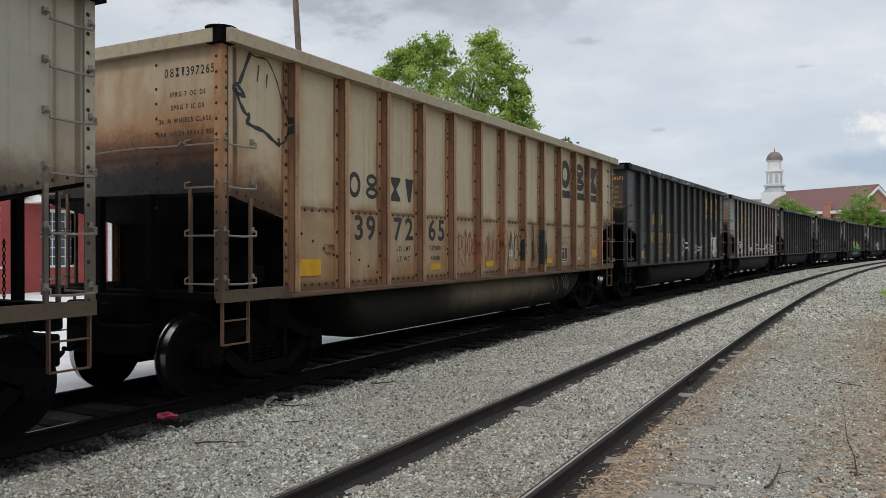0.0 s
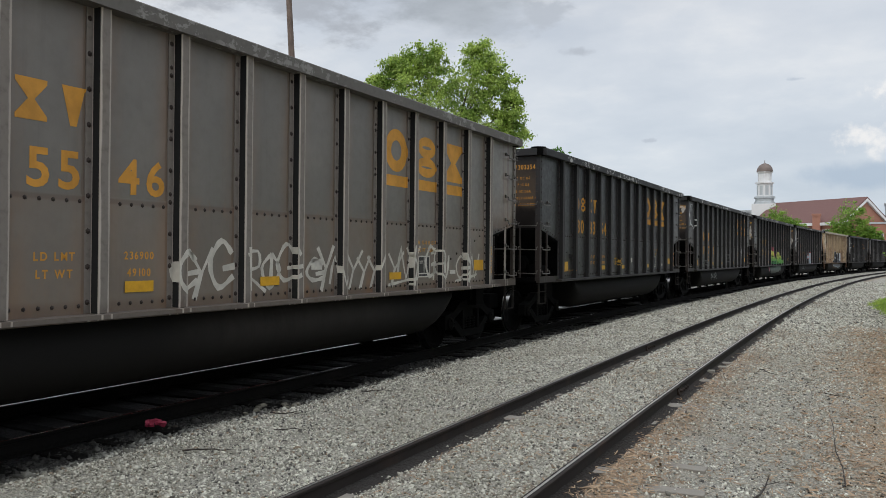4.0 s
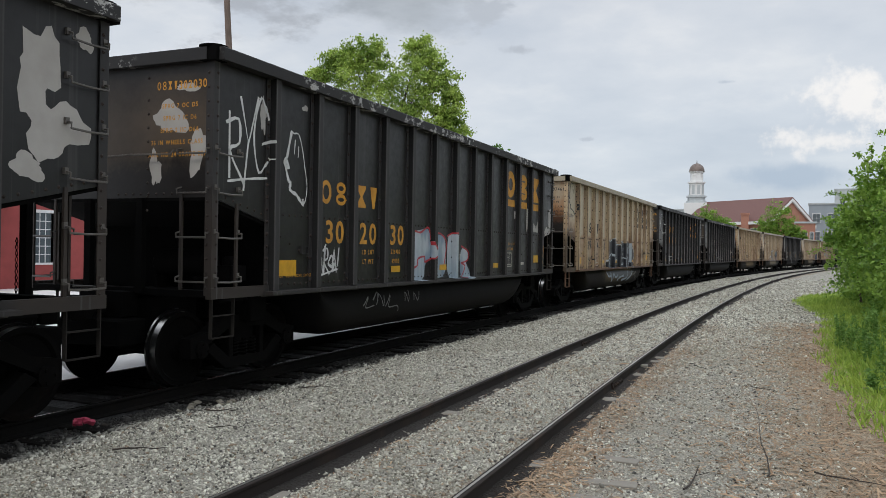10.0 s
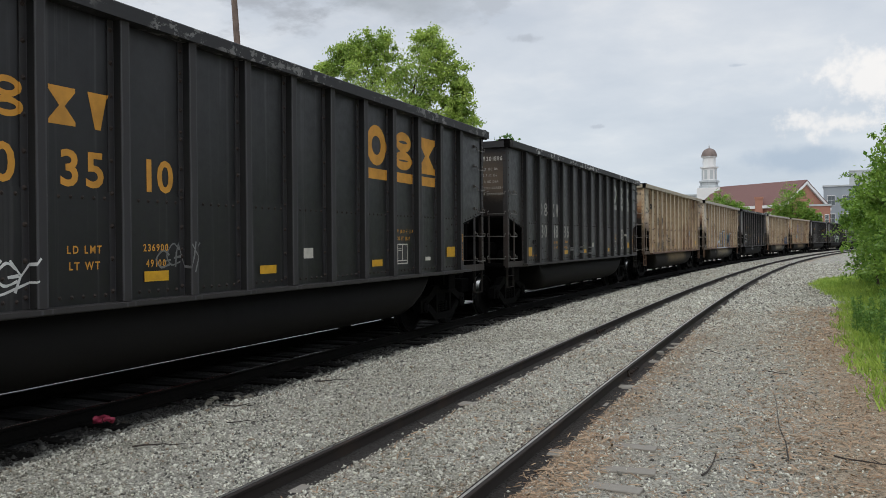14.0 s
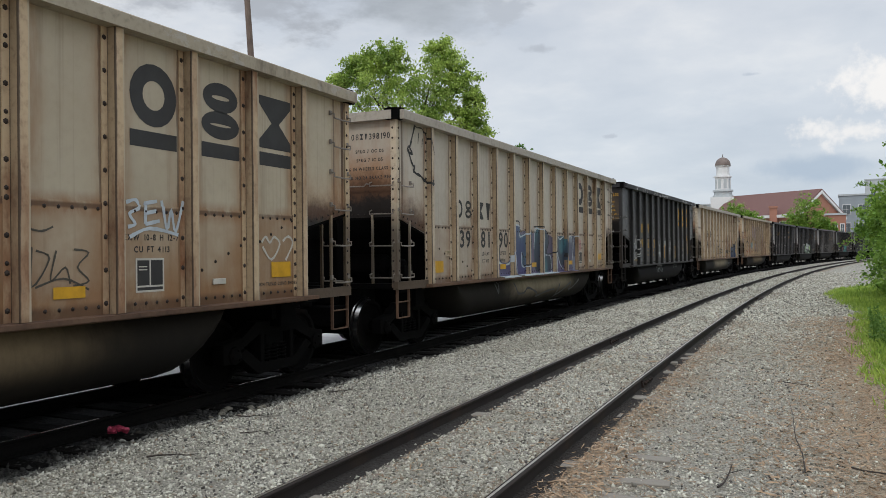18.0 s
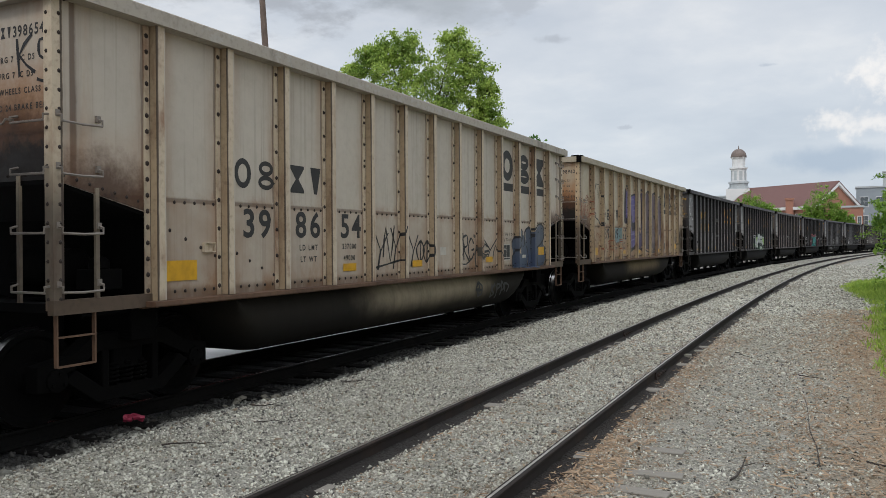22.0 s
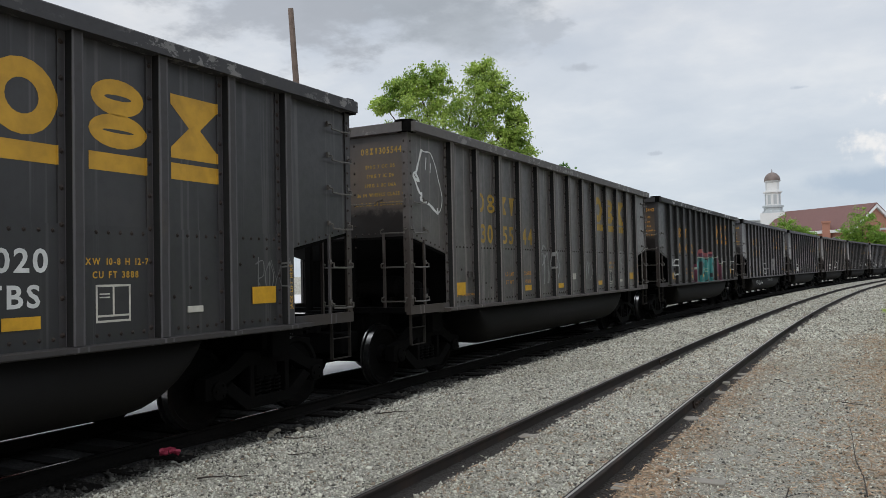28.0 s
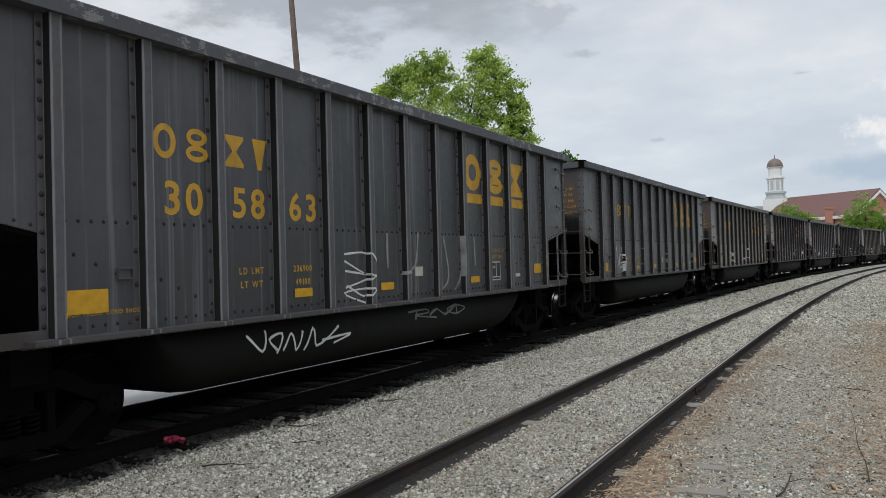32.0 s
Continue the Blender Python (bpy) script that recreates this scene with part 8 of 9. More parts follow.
    strokes(C[19], [[(5.52, 2), (5.52, 1.5)], [(5.89, 1.41), (6.33, 1.52), (6.45, 2.02)], [(7.3, 1.98), (7.47, 1.32), (7.15, 1.1)], [(7.93, 1.99), (7.93, 1.35), (7.66, 1.08)], [(8.49, 1.98), (8.53, 1.48)]], 0.045, haze_white, "thin white strokes", 0.0062, True)
    scribble(C[19], 7.3, 0.7, 1.6, 0.2, grey, 97, 0.03, 3)
    for k in range(20, 30):
        rng = random.Random(k)
        for q in range(4):
            u = rng.uniform(1.5, 12.2)
            scribble(C[k], u, 1.2, rng.uniform(0.5, 1.0), rng.uniform(0.3, 0.7), white if rng.random() < 0.5 else grey, k * 7 + q, 0.035, 3)


build_lettering()


# ---------------------------------------------------------------- surroundings
def polar(az, d, z=0.0):
    a = radians(az)
    return Vector((-d * math.sin(a), d * math.cos(a), z))


def build_apron():
    bm = bmesh.new()
    box(bm, -60, -8.35, -60, 60, -0.3, -0.035)
    solid("pavement", bm, MAT["concrete"], "pale concrete lot behind the train", "pavement", kind="structure")


LEAF = [(0, -0.5, 0), (0.32, 0, 0.06), (0, 0.55, 0), (-0.32, 0, 0.06)]
LEAF_F = [(0, 1, 2), (0, 2, 3)]


def crown(rng, lobes, per_lobe, size, material, name, clump=26, spread=1.0):
    """Leaves in clumps: lobes are (x, y, z, rx, ry, rz); an uneven shell with gaps."""
    pts = []
    for x, y, z, rx, ry, rz in lobes:
        n_cl = max(6, int(per_lobe / clump))
        d = rng.normal(0, 1, (n_cl, 3))
        d /= np.linalg.norm(d, axis=1)[:, None]
        c = d * rng.uniform(0.35, 1.16, (n_cl, 1)) * np.array([[rx, ry, rz]]) + np.array([[x, y, z]])
        for q in c:
            m = int(per_lobe / n_cl)
            pts.append(q + rng.normal(0, 1, (m, 3)) * np.array([[1.0, 1.0, 0.7]]) * (0.050 * (rx + rz) + 0.05) * spread * rng.uniform(0.5, 1.3))
    p = np.concatenate(pts)
    n = len(p)
    s = size * rng.lognormal(0, 0.25, n)
    return cloud_mesh(name, LEAF, LEAF_F, p, spins(rng, n, 0.8), np.stack([s, s, s], 1), material)


def build_tree(name, label, base, trunk_h, r, lobes, per_lobe, size, leaf, seed, group="", clump=26, spread=1.0):
    rng = np.random.default_rng(seed)
    ob = thing(name, label, "tree", pose(*base), group)
    bm = bmesh.new()
    tube(bm, [(0, 0, -0.1), (0.05 * r, 0, trunk_h * 0.5), (0, 0.1 * r, trunk_h)], r, 10, [r * 1.3, r * 0.85, r * 0.55])
    part("trunk", bm, MAT["bark"], ob, smooth=True)
    for lx, ly, lz, rx, ry, rz in lobes:
        bm = bmesh.new()
        a = Vector((0, 0.1 * r, trunk_h * rng.uniform(0.75, 1.0)))
        b = Vector((lx, ly, lz))
        mid = a.lerp(b, 0.5) + Vector((0, 0, 0.12 * (b - a).length))
        tube(bm, [a, mid, b], r * 0.3, 6, [r * 0.45, r * 0.25, r * 0.08])
        part("limb", bm, MAT["bark"], ob, smooth=True)
    me = crown(rng, lobes, per_lobe, size, MAT[leaf], "crown", clump, spread)
    c = new("crown", me)
    c.parent = ob
    tagged(c, kind="stuff")
    return ob


def build_trees():
    at = polar(26.9, 48)
    # masses across the crown: offset to the side, height, half width, half height
    masses = ((1.95, 13.9, 0.95, 1.1), (2.45, 12.8, 1.35, 1.2), (3.15, 11.8, 1.2, 1.0), (-2.0, 13.5, 1.0, 0.95), (-0.8, 13.6, 0.95, 0.8), (-3.0, 12.9, 0.75, 0.7), (-4.0, 12.1, 0.7, 0.4), (-0.4, 12.0, 2.0, 1.4),
              (-2.0, 11.7, 1.9, 1.3), (1.5, 11.2, 1.7, 1.4), (4.0, 11.1, 0.55, 0.4), (3.85, 10.1, 1.0, 0.7), (4.2, 9.1, 0.9, 0.6), (2.2, 9.6, 1.6, 1.1), (0.1, 9.6, 2.1, 1.5), (-2.2, 9.8, 1.9, 1.3))
    lobes = [(0.892 * u, 0.452 * u, z, a, 0.9 * a + 0.2, b) for u, z, a, b in masses]
    build_tree("maple_tree", "tall bright green maple tree behind the train", (at.x, at.y, -0.1), 6.0, 0.28, lobes, 3000, 0.15, "leaf_maple", 11, "", 90, 1.35)
    at = polar(18.9, 85)
    build_tree("small_tree", "small green tree behind the train", (at.x, at.y, -0.1), 8.0, 0.25, [(0, 0, 11.8, 1.5, 1.5, 1.3), (-1.6, 0, 11.2, 1.4, 1.4, 1.3), (1.5, 0, 11.0, 1.4, 1.4, 1.2), (0, 0, 9.8, 2.0, 2.0, 1.6)], 600, 0.3, "leaf_far", 12)
    at = polar(3.9, 150)
    build_tree("church_tree", "round green tree beside the church", (at.x, at.y, -0.1), 4.5, 0.25, [(-0.6, 0, 8.0, 2.0, 2.0, 2.2), (-2.0, 0, 7.4, 1.5, 1.5, 1.7), (1.2, 0, 7.2, 1.8, 1.8, 1.7), (2.8, 0, 6.2, 1.6, 1.6, 1.5), (0, 0, 5.6, 2.4, 2.0, 1.6)], 1900, 0.27, "leaf_bush", 13, "trees by the church")
    at = polar(-0.35, 140)
    build_tree("church_tree", "dark green spreading tree before the church gable", (at.x, at.y, -0.1), 4.5, 0.3, [(0, 0, 7.9, 2.0, 1.9, 2.4), (-1.8, 0, 6.4, 1.6, 1.6, 1.7), (1.7, 0, 6.0, 1.7, 1.7, 1.8), (3.0, 0, 4.8, 1.6, 1.6, 1.6), (0, 0, 5.0, 2.2, 2.0, 1.6)], 1900, 0.27, "leaf_bush", 14, "trees by the church")


def build_pole():
    bm = bmesh.new()
    a, b = polar(36.9, 25, -0.1), polar(38.25, 25, 10.1)
    tube(bm, [a, a.lerp(b, 0.5), b], 0.1, 12, [0.13, 0.11, 0.085])
    solid("utility_pole", bm, MAT["pole"], "bare leaning wooden utility pole behind the train", "pole", smooth=True)


def window_parts(house, x, y, z, w, h, turn, cols=2, rows=3):
    """A sash window whose middle of the sill is at x, y, z in the house's space, looking along -y before its turn."""
    m = pose(x, y, z, 0, 0, turn)
    bm = bmesh.new()
    for a in ((-w / 2 - 0.09, -w / 2, -0.05, 0.03, 0, h), (w / 2, w / 2 + 0.09, -0.05, 0.03, 0, h), (-w / 2 - 0.09, w / 2 + 0.09, -0.06, 0.03, h, h + 0.12), (-w / 2 - 0.14, w / 2 + 0.14, -0.10, 0.03, -0.08, 0)):
        box(bm, *a)
    fr = part("window", bm, MAT["trim"], house)
    fr.matrix_basis = m
    bm = bmesh.new()
    box(bm, -w / 2, w / 2, 0.0, 0.02, 0, h)
    part("pane", bm, MAT["glass"], fr)
    bm = bmesh.new()
    for i in range(1, cols * 2):
        xx = -w / 2 + w * i / (cols * 2)
        box(bm, xx - 0.015, xx + 0.015, -0.02, -0.001, 0, h)
    for j in range(1, rows * 2):
        zz = h * j / (rows * 2)
        box(bm, -w / 2, w / 2, -0.019, -0.002, zz - 0.015, zz + 0.015)
    part("muntins", bm, MAT["trim"], fr)


def build_red_house():
    house = thing("red_building", "low red-painted building with white sash windows", "building", pose(-27, 20, -0.05, 0, 0, 90))
    # local x runs along the track, local -y looks at the train
    bm = bmesh.new()
    wins = [-9.0, -6.0, -3.0, 0.0, 3.0, 6.0, 9.0]
    xs = sorted([-14, 14] + [q + d for q in wins for d in (-0.55, 0.55)])
    for i, (a, b) in enumerate(zip(xs, xs[1:])):
        if i % 2 == 0:
            box(bm, a, b, 0.0, 0.3, 0, 4.6)
        else:
            box(bm, a, b, 0.0, 0.3, 0, 1.0)
            box(bm, a, b, 0.0, 0.3, 3.0, 4.6)
    box(bm, -14, -13.7, 0.3, 9, 0, 4.6)
    box(bm, 13.7, 14, 0.3, 9, 0, 4.6)
    box(bm, -13.7, 13.7, 8.7, 9, 0, 4.6)
    part("wall", bm, MAT["red_wall"], house)
    for q in wins:
        window_parts(house, q, 0.05, 1.0, 1.1, 2.0, 0)
    bm = bmesh.new()
    prism(bm, [(-0.4, 4.6), (9.4, 4.6), (4.5, 6.3)], "x", -14.4, 14.4)
    part("roof", bm, MAT["shingle"], house)
    bm = bmesh.new()
    prism(bm, [(-1.6, 3.3), (1.6, 3.3), (0, 4.5)], "y", -1.2, -0.004)
    for q in (-1.4, 1.4):
        tube(bm, [(q, -1.1, 0), (q, -1.1, 3.3)], 0.09, 8)
    part("porch", bm, MAT["trim"], house, "white gabled entrance porch")


def build_church():
    church = thing("church", "brick church with a brown roof and white steeple", "church")
    a, b = Vector((-14.8, 198.4, 0)), Vector((3.6, 183.5, 0))
    r = (b - a).normalized()
    p = Vector((r.y, -r.x, 0)) * 1.0
    if p.y > 0:
        p = -p

    def at(u, v, z):
        q = a + r * u + p * v
        return (q.x, q.y, z)
    L = (b - a).length
    # gable roof with thickness
    bm = bmesh.new()
    for s in (1, -1):
        pts = [at(-0.3, 0, 14.1), at(L + 0.4, 0, 14.1), at(L + 0.4, s * 7.6, 8.6), at(-0.3, s * 7.6, 8.6)]
        top = [bm.verts.new(q) for q in pts]
        low = [bm.verts.new((q[0], q[1], q[2] - 0.3)) for q in pts]
        bm.faces.new(top)
        bm.faces.new(low[::-1])
        for i in range(4):
            j = (i + 1) % 4
            bm.faces.new((top[i], top[j], low[j], low[i]))
    part("roof", bm, MAT["shingle"], church)
    bm = bmesh.new()
    lo = [(0, -7, 0), (0, 7, 0), (0, 7, 8.7), (0, 0, 13.7), (0, -7, 8.7)]
    f = [bm.verts.new(at(0, v, z)) for _, v, z in lo]
    g = [bm.verts.new(at(L, v, z)) for _, v, z in lo]
    bm.faces.new(f)
    bm.faces.new(g[::-1])
    for i in range(5):
        j = (i + 1) % 5
        bm.faces.new((f[i], f[j], g[j], g[i]))
    part("wall", bm, MAT["brick"], church)
    turn = math.degrees(math.atan2(r.y, r.x))
    bm = bmesh.new()
    box(bm, -0.3, L + 0.3, -7.75, -7.02, 8.15, 8.75)
    c = part("cornice", bm, MAT["trim"], church)
    c.matrix_basis = Matrix.Translation(a) @ pose(0, 0, 0, 0, 0, turn)
    for u in (4, 8, 12, 16, 20):
        q = Matrix.Translation(a) @ pose(0, 0, 0, 0, 0, turn) @ Vector((u, -7.03, 0))
        window_parts(church, q.x, q.y, 4.0, 1.4, 3.2, turn)
    # rake boards on the right gable
    for s in (1, -1):
        bm = bmesh.new()
        pts = [at(L + 0.02, 0, 13.95), at(L + 0.45, 0, 13.95), at(L + 0.45, s * 7.7, 8.4), at(L + 0.02, s * 7.7, 8.4)]
        top = [bm.verts.new((q[0], q[1], q[2] - 0.15)) for q in pts]
        low = [bm.verts.new((q[0], q[1], q[2] - 0.8)) for q in pts]
        bm.faces.new(top)
        bm.faces.new(low[::-1])
        for i in range(4):
            j = (i + 1) % 4
            bm.faces.new((top[i], top[j], low[j], low[i]))
        part("rake_board", bm, MAT["trim"], church)
    # chimney before the eave
    q = polar(1.72, 181)
    bm = bmesh.new()
    box(bm, q.x - 0.75, q.x + 0.75, q.y - 0.6, q.y + 0.6, 0, 10.2)
    box(bm, q.x - 0.9, q.x + 0.9, q.y - 0.75, q.y + 0.75, 10.2, 10.6)
    part("chimney", bm, MAT["brick"], church)
    # steeple: square base, two drums, cornices, dome
    q = polar(4.88, 200)
    bm = bmesh.new()
    box(bm, q.x - 2.6, q.x + 2.6, q.y - 2.6, q.y + 2.6, 9, 13.9)
    st = part("steeple", bm, MAT["trim"], church)
    bm = bmesh.new()
    lathe(bm, [(13.9, 2.35), (14.4, 2.35), (14.5, 2.05), (15.2, 2.05), (15.3, 2.35), (15.7, 2.3)], "z", 8, q)
    part("cornice", bm, MAT["grey_clad2"], st)
    bm = bmesh.new()
    lathe(bm, [(15.7, 1.75), (18.6, 1.75), (18.7, 2.1), (19.0, 2.1), (19.05, 1.5), (21.2, 1.5), (21.25, 1.75), (21.5, 1.8)], "z", 8, q)
    part("lantern", bm, MAT["trim"], st)
    for i in range(8):
        an = 2 * math.pi * (i + 0.5) / 8
        bm = bmesh.new()
        m = pose(q.x + 1.64 * math.cos(an), q.y + 1.64 * math.sin(an), 16.0, 0, 0, math.degrees(an) + 90)
        box(bm, -0.35, 0.35, -0.03, 0.03, 0, 2.2)
        lv = part("louvre", bm, MAT["grey_clad2"], st)
        lv.matrix_basis = m
    bm = bmesh.new()
    lathe(bm, [(21.5, 1.85)] + [(21.5 + 2.0 * math.sin(w), 1.8 * math.cos(w)) for w in [math.pi / 2 * i / 8 for i in range(8)]] + [(23.5, 0.12), (24.3, 0.04)], "z", 20, q)
    part("dome", bm, MAT["dome"], st, smooth=True)


def block(name, label, az0, az1, d, z1, mat, floors, cols, group=""):
    ob = thing(name, label, "building", group=group)
    a, b = polar(az0, d), polar(az1, d)
    turn = math.degrees(math.atan2(b.y - a.y, b.x - a.x))
    m = Matrix.Translation(a) @ pose(0, 0, 0, 0, 0, turn)
    L = (b - a).length
    bm = bmesh.new()
    box(bm, 0, L, 0, 14, -0.2, z1)
    w = part("wall", bm, mat, ob)
    w.matrix_basis = m
    bm = bmesh.new()
    box(bm, -0.2, L + 0.2, -0.2, 14.2, z1, z1 + 0.35)
    c = part("parapet", bm, MAT["grey_clad2"], ob)
    c.matrix_basis = m
    for i in range(cols):
        for j in range(floors):
            q = m @ Vector((L * (i + 0.5) / cols, -0.02, 0))
            window_parts(ob, q.x, q.y, 1.0 + j * (z1 - 1.0) / floors, min(1.5, 0.5 * L / cols), 0.5 * (z1 - 1) / floors, turn, 1, 1)
    return ob


def build_far_blocks():
    block("office_building", "grey office block beyond the bushes", -2.2, -4.0, 200, 13.4, MAT["grey_clad"], 3, 2, "far buildings")
    block("office_building", "taller pale grey office block beyond the bushes", -3.7, -9.5, 300, 24.2, MAT["grey_clad2"], 3, 6, "far buildings")
    block("long_building", "low white-roofed building behind the church", 9.5, 5.4, 215, 13.0, MAT["grey_clad2"], 2, 5, "far buildings")
    block("brick_building", "brick building beside the church", -1.4, -2.6, 170, 8.0, MAT["brick"], 2, 3, "far buildings")
    for az, d, z, s in ((-1.5, 178, 7.5, 31), (-8, 90, 7, 32), (-14, 60, 8, 33), (12, 170, 9, 34)):
        at = polar(az, d)
        build_tree("background_tree", "green tree beyond the rail yard", (at.x, at.y, -0.1), z * 0.5, 0.2, [(0, 0, z * 0.75, 2.2, 2.2, z * 0.25), (-1.8, 0, z * 0.6, 1.8, 1.8, z * 0.2), (1.8, 0, z * 0.55, 1.8, 1.8, z * 0.22)], 500, 0.34, "leaf_far", s, "far trees")


def build_bush():
    rng = np.random.default_rng(21)
    ob = thing("roadside_bush", "dense leafy green bush beside the gravel path", "bush", pose(0.42, 0, -0.1))
    lobes = [(2.6, 33, 1.0, 1.0, 2.0, 1.2), (3.2, 30, 1.8, 1.3, 2.0, 1.8), (2.7, 27, 1.5, 1.0, 1.8, 1.5), (3.6, 26, 3.4, 1.3, 1.8, 1.5), (2.9, 23.5, 1.9, 1.0, 1.5, 1.8), (3.6, 22, 3.6, 1.2, 1.6, 1.4), (2.7, 20.5, 1.5, 0.8, 1.3, 1.4), (3.0, 18, 2.2, 0.9, 1.3, 1.7), (3.4, 16.5, 3.3, 0.9, 1.3, 1.1), (3.0, 15, 1.3, 0.9, 1.4, 1.3), (3.7, 13.5, 2.2, 1.0, 1.4, 1.6), (3.3, 12, 1.0, 0.9, 1.3, 1.1), (4.8, 29, 3.2, 1.6, 2.4, 1.9), (2.9, 25.5, 4.0, 1.0, 1.2, 0.7), (3.0, 20.5, 4.2, 0.9, 1.2, 0.7), (2.1, 31, 2.6, 0.7, 1.4, 0.8), (2.6, 28.5, 3.3, 0.9, 1.3, 0.9)]
    for i, (x, y, z, rx, ry, rz) in enumerate(lobes):
        bm = bmesh.new()
        tube(bm, [(x + 0.4, y, 0), (x + 0.2, y, z * 0.5), (x, y, z + rz * 0.5)], 0.03, 5, [0.05, 0.035, 0.012])
        part("stem", bm, MAT["bark"], ob, smooth=True)
    # long shoots that arch out of the mass
    shoots = []
    for i in range(34):
        x, y, z, rx, ry, rz = lobes[rng.integers(len(lobes))]
        p = Vector((x - rx * rng.uniform(0.2, 0.9), y + ry * rng.uniform(-0.7, 0.7), z + rz * rng.uniform(0.1, 0.8)))
        d = Vector((rng.uniform(-1.0, 0.1), rng.uniform(-0.5, 0.5), rng.uniform(0.2, 1.0))).normalized() * rng.uniform(0.4, 0.95)
        q = p + d * 0.6 + Vector((0, 0, 0.08))
        w = p + d - Vector((0, 0, 0.12 * d.length))
        bm = bmesh.new()
        tube(bm, [p, q, w], 0.006, 4, [0.010, 0.007, 0.003])
        part("stem", bm, MAT["bark"], ob, smooth=True)
        for t in np.linspace(0.15, 1.0, 16):
            s = p.lerp(q, min(1.0, 2 * t)) if t < 0.5 else q.lerp(w, 2 * t - 1)
            shoots += [[s.x + rng.normal(0, 0.05), s.y + rng.normal(0, 0.05), s.z + rng.normal(0, 0.045)] for _ in range(3)]
    n = len(shoots)
    s = 0.10 * rng.lognormal(0, 0.2, n)
    tips = new("shoot_leaves", cloud_mesh("shoot_leaves", LEAF, LEAF_F, np.array(shoots), spins(rng, n, 0.7), np.stack([s, s, s], 1), MAT["leaf_bush"]))
    tips.parent = ob
    tagged(tips, kind="stuff")
    me = crown(rng, lobes, 3700, 0.115, MAT["leaf_bush"], "foliage")
    c = new("foliage", me)
    c.parent = ob
    tagged(c, kind="stuff")


BLADE = [(-0.5, 0, 0), (0.5, 0, 0), (0.25, 0.25, 0.6), (0, 0.7, 1.0)]
BLADE_F = [(0, 1, 2), (0, 2, 3)]


def build_grass():
    rng = np.random.default_rng(5)
    n = 26000
    y = rng.uniform(5, 40, n)
    edge = np.interp(y, [5, 8, 10, 14, 18, 22, 26, 30, 34, 40], [1.35, 1.25, 1.15, 1.0, 1.15, 1.35, 1.6, 1.35, 1.0, 1.6]) + 0.12 * np.sin(y * 2.3)
    x = edge + np.abs(rng.normal(0, 1.3, n)) - 0.3 * rng.uniform(0, 1, n) ** 2
    z = np.array([ground_height(a, b) for a, b in zip(x, y)])
    h = rng.uniform(0.05, 0.16, n) * (1 + np.clip(x - edge, 0, 2) * 0.9)
    me = cloud_mesh("grass", BLADE, BLADE_F, np.stack([x, y, z], 1), spins(rng, n, 0.3), np.stack([h * 0.14 + 0.006, h * 0.7, h], 1), MAT["grass"])
    tagged(new("grass", me), "bright green grass verge along the path", "grass", kind="stuff")


def build_weeds():
    rng = np.random.default_rng(9)
    for x, y, h in ((1.30, 17.6, 0.75), (1.42, 16.6, 0.62), (1.62, 17.0, 0.85), (1.55, 15.4, 0.55), (1.30, 12.2, 0.34), (1.85, 14.2, 0.7), (1.75, 18.6, 0.8), (1.5, 20.0, 0.6), (1.65, 12.9, 0.42), (1.95, 13.4, 0.6), (2.05, 15.2, 0.72), (1.85, 15.9, 0.6), (2.15, 16.4, 0.85), (1.7, 14.0, 0.45), (1.95, 17.9, 0.9), (2.2, 14.6, 0.66), (1.6, 11.4, 0.36), (2.0, 12.2, 0.5), (1.45, 18.2, 0.55), (2.1, 19.4, 0.9)):
        ob = thing("tall_weed", "tall leafy green weed at the path's edge", "weed", pose(x, y, ground_height(x, y)), "weeds")
        pts = []
        for j in range(4):
            dx, dy = rng.normal(0, 0.09, 2)
            hh = h * rng.uniform(0.7, 1.1)
            bm = bmesh.new()
            tube(bm, [(dx * 0.3, dy * 0.3, -0.02), (dx * 0.7, dy * 0.7, hh * 0.5), (dx * 1.4, dy * 1.4, hh)], 0.005, 4, [0.007, 0.005, 0.002])
            part("stem", bm, MAT["weed"], ob)
            for t in np.linspace(0.1, 1.0, 22):
                pts += [[dx * (0.3 + 1.1 * t) + rng.normal(0, 0.06 * (1.15 - t)), dy * (0.3 + 1.1 * t) + rng.normal(0, 0.06 * (1.15 - t)), hh * t + rng.normal(0, 0.02)] for _ in range(3)]
        n = len(pts)
        s = 0.055 * rng.lognormal(0, 0.25, n)
        lv = new("leaves", cloud_mesh("leaves", LEAF, LEAF_F, np.array(pts), spins(rng, n, 0.6), np.stack([s * 0.7, s * 1.3, s], 1), MAT["weed"]))
        lv.parent = ob
        tagged(lv, kind="stuff")


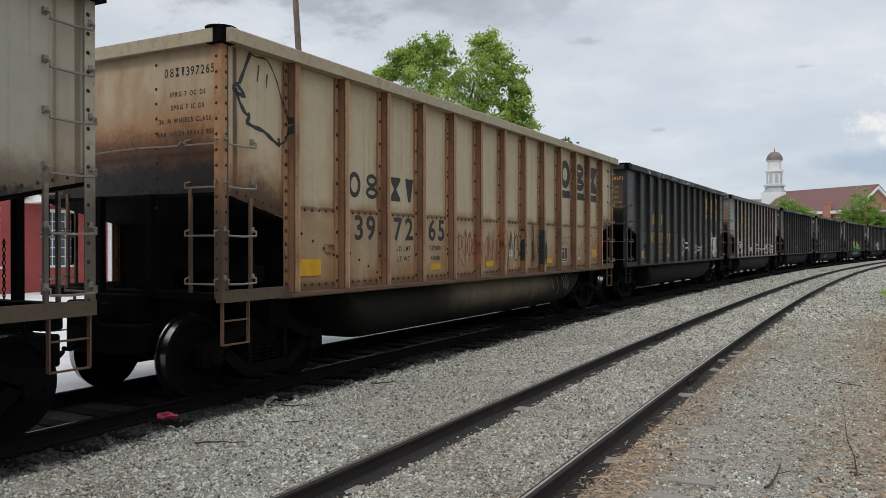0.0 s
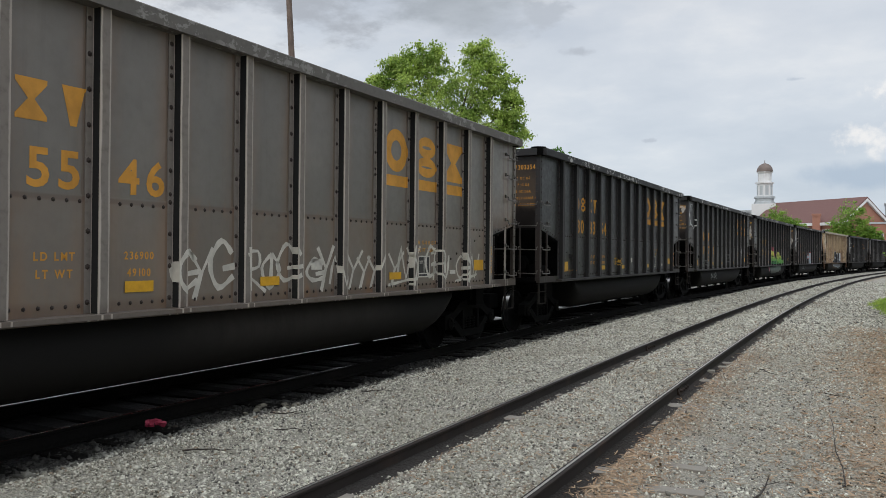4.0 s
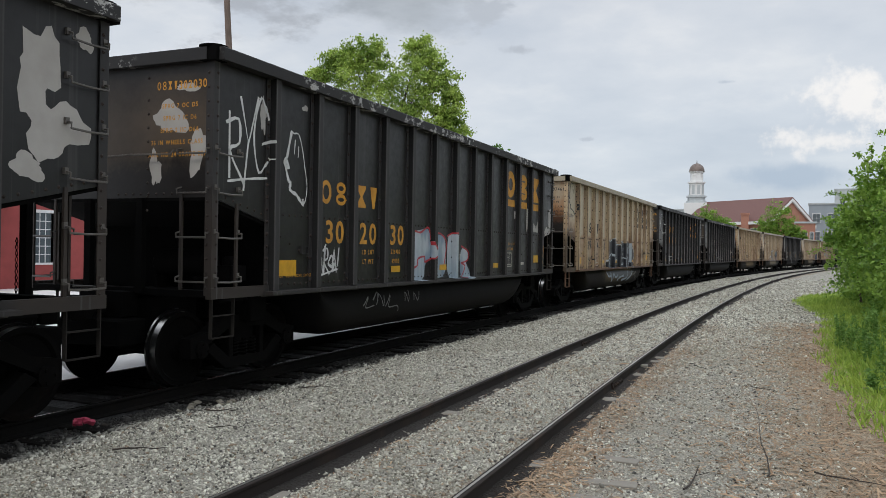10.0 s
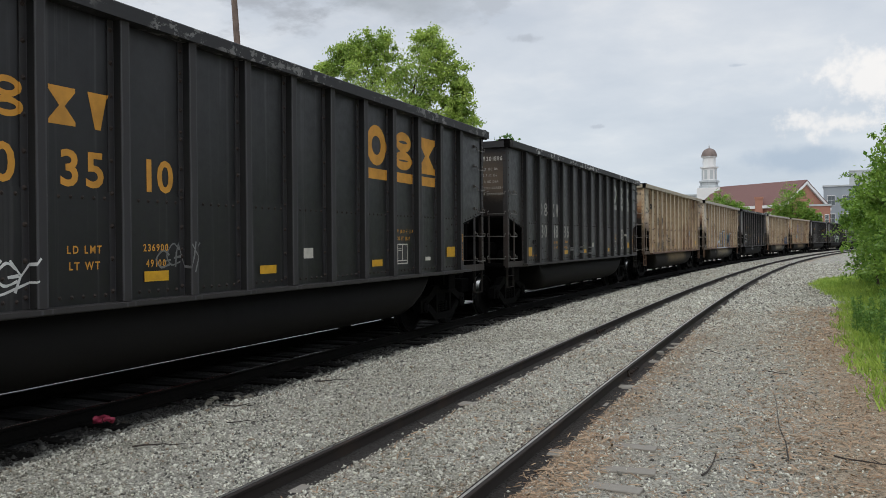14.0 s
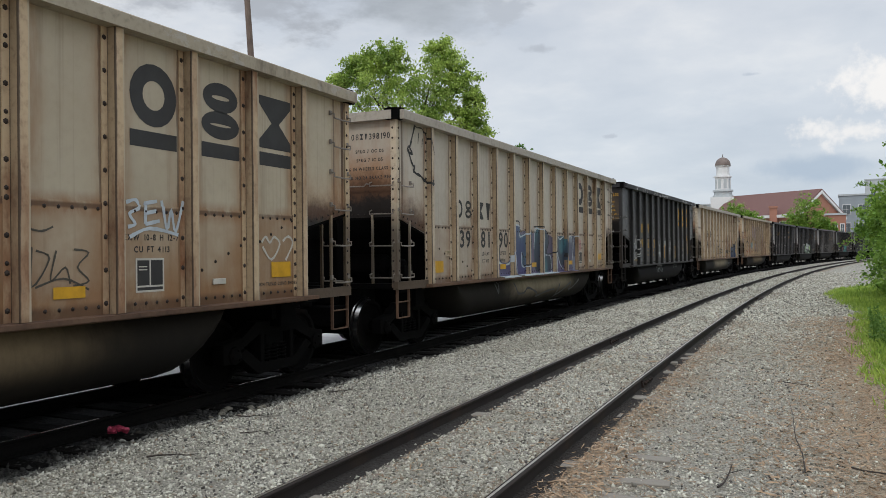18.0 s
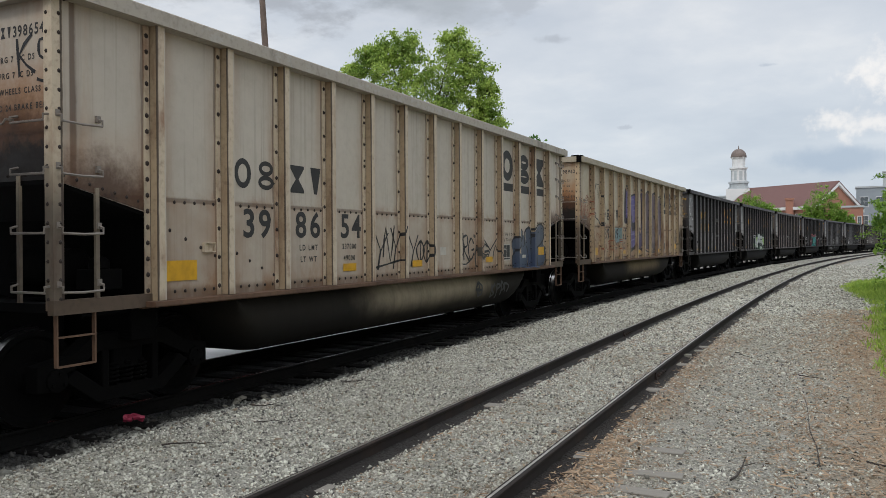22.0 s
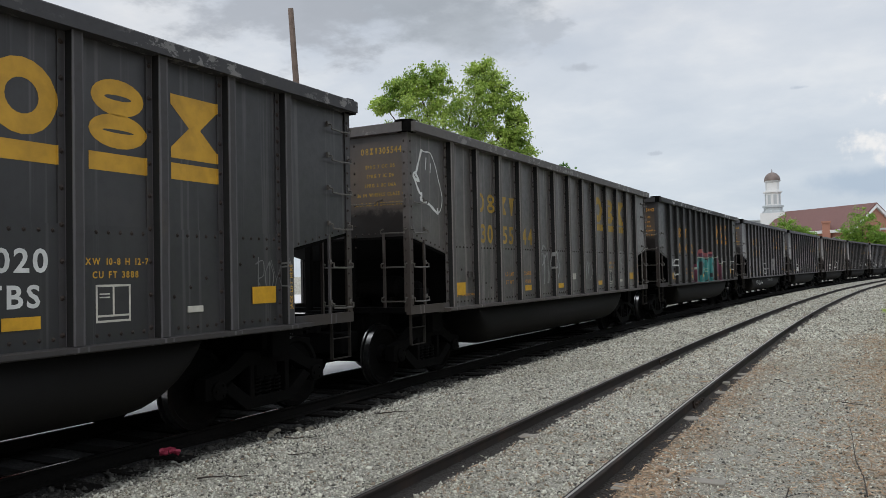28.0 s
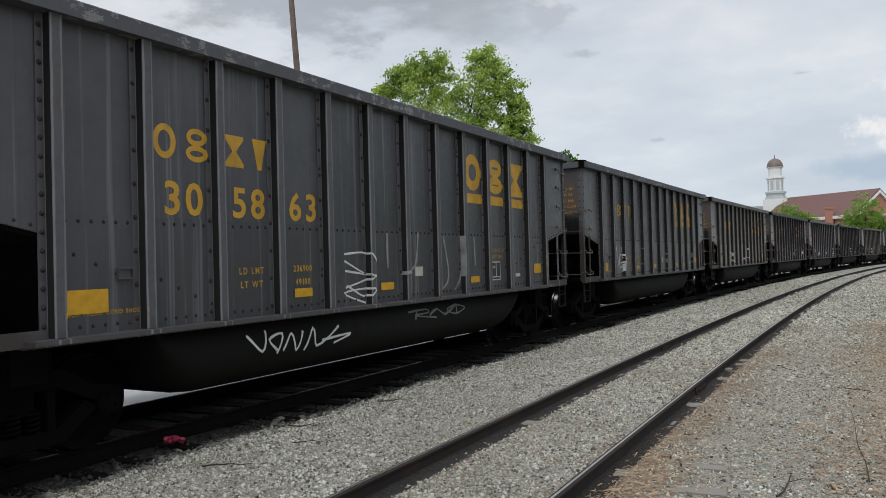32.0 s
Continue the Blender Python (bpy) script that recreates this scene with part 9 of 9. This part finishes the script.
def build_twigs():
    rng = random.Random(12)
    twig = plain("dry_twig_bark", (0.045, 0.035, 0.028), 0.9, 0, 0.4)
    for x0, y0, x1, y1, r in ((0.01, 7.18, -0.15, 10.24, 0.006), (-0.62, 6.55, -0.55, 7.25, 0.009), (-1.25, 13.9, -0.95, 13.5, 0.008), (-0.25, 11.9, 0.1, 11.7, 0.007), (0.35, 7.4, 0.9, 7.2, 0.008), (-3.0, 4.4, -2.6, 4.1, 0.008), (-5.3, 5.3, -4.9, 5.5, 0.008), (-5.7, 7.0, -5.35, 7.15, 0.008), (-5.1, 6.3, -4.8, 6.5, 0.006), (-5.5, 8.6, -5.2, 8.9, 0.008)):
        bm = bmesh.new()
        pts = []
        for i in range(6):
            t = i / 5
            x, y = x0 + (x1 - x0) * t + rng.uniform(-0.02, 0.02), y0 + (y1 - y0) * t
            pts.append((x, y, ground_height(x, y) + 0.02 + rng.uniform(0, 0.02)))
        tube(bm, pts, r, 5, [r * (1.1 - 0.7 * i / 5) for i in range(6)])
        a = Vector(pts[3])
        tube(bm, [a, a + Vector((rng.uniform(-0.12, 0.12), 0.1, 0.015))], r * 0.4, 4)
        solid("twig", bm, twig, "dry dark twig lying on the gravel", "twig", "twigs")
    # worn boards bedded in the gravel outside the siding
    for x, y, w, a in ((-1.42, 5.35, 0.55, 4), (-1.30, 5.95, 0.62, -3), (-1.22, 6.45, 0.5, 6), (-1.28, 7.2, 0.42, -2), (-1.45, 4.55, 0.5, 2), (-2.3, 13.2, 0.9, 3), (-2.4, 14.0, 0.8, -2)):
        bm = bmesh.new()
        box(bm, -w / 2, w / 2, -0.075, 0.075, -0.05, 0.016)
        ob = solid("weathered_board", bm, MAT["tie_pale"], "grey weathered board bedded in the gravel", "board", "bedded boards", bevel=0.006)
        ob.matrix_basis = pose(x, y, ground_height(x, y), 0, 0, a)
    # a few larger rocks beside the ties
    rock = plain("grimy_rock", (0.24, 0.22, 0.17), 0.9, 0, 0.6, 14)
    for i in range(9):
        bm = bmesh.new()
        v = bmesh.ops.create_icosphere(bm, subdivisions=2, radius=1)["verts"]
        for q in v:
            q.co *= 0.8 + 0.35 * noise.noise(q.co * 1.3 + Vector((i * 5, 0, 0)))
        x, y, s = -6.15 + rng.uniform(-0.18, 0.22), 7.4 + rng.uniform(-0.35, 0.45), rng.uniform(0.03, 0.06)
        bmesh.ops.scale(bm, vec=(s, s * 1.2, s * 0.75), verts=bm.verts)
        ob = solid("rock", bm, rock, "pale loose rock beside the dark ties", "rock", "rocks by the ties")
        ob.matrix_basis = pose(x, y, ground_height(x, y) + 0.4 * s, 0, 0, rng.uniform(0, 180))


def build_pink():
    bm = bmesh.new()
    rng = random.Random(3)
    for i in range(5):
        a = 2 * math.pi * i / 5
        p = [(0.09 * math.cos(a + b) + rng.uniform(-0.02, 0.02), 0.06 * math.sin(a + b) + rng.uniform(-0.02, 0.02), 0.02 + 0.05 * rng.random()) for b in (0, 0.4, 0.9, 1.3)]
        tube(bm, p, 0.022, 5)
    ob = solid("pink_flagging", bm, MAT["pink"], "crumpled bright pink marking ribbon on the ballast", "ribbon")
    ob.matrix_basis = pose(-6.36, 5.95, -0.11, 0, 0, 20)


build_stones()
build_apron()
build_red_house()
build_church()
build_far_blocks()
build_pole()
build_trees()
build_bush()
build_grass()
build_weeds()
build_twigs()
build_pink()


# ---------------------------------------------------------------- what moves
def car_pose(k, t):
    half = KINDS[KIND_OF[k]][0] / 2
    s = FRONT[k] + SLACK.get(k, 0.0) + half - gone(t)
    xa, ya, _ = on_track(TRAIN_X, s - half + 1.19)
    xb, yb, _ = on_track(TRAIN_X, s + half - 1.19)
    return pose((xa + xb) / 2, (ya + yb) / 2, TRAIN_Z, 0, 0, -math.degrees(math.atan2(xb - xa, yb - ya))), s


def motions():
    steps = [i * 0.5 for i in range(65)]
    for k, (car, wheels) in CARS.items():
        walk(car, [(t, car_pose(k, t)[0]) for t in steps])
        times = [i / 15 for i in range(481) if -14 < car_pose(k, i / 15)[1] < 34]
        if not times:
            continue
        start = gone(times[0])
        for w, y in wheels:
            rows = [(t, pose(0, y, 0.457, math.degrees((gone(t) - start) / 0.457))) for t in times]
            if times[0] > 0:
                rows.insert(0, (0.0, rows[0][1]))
            if times[-1] < 32:
                rows.append((32.0, rows[-1][1]))
            walk(w, rows)


motions()
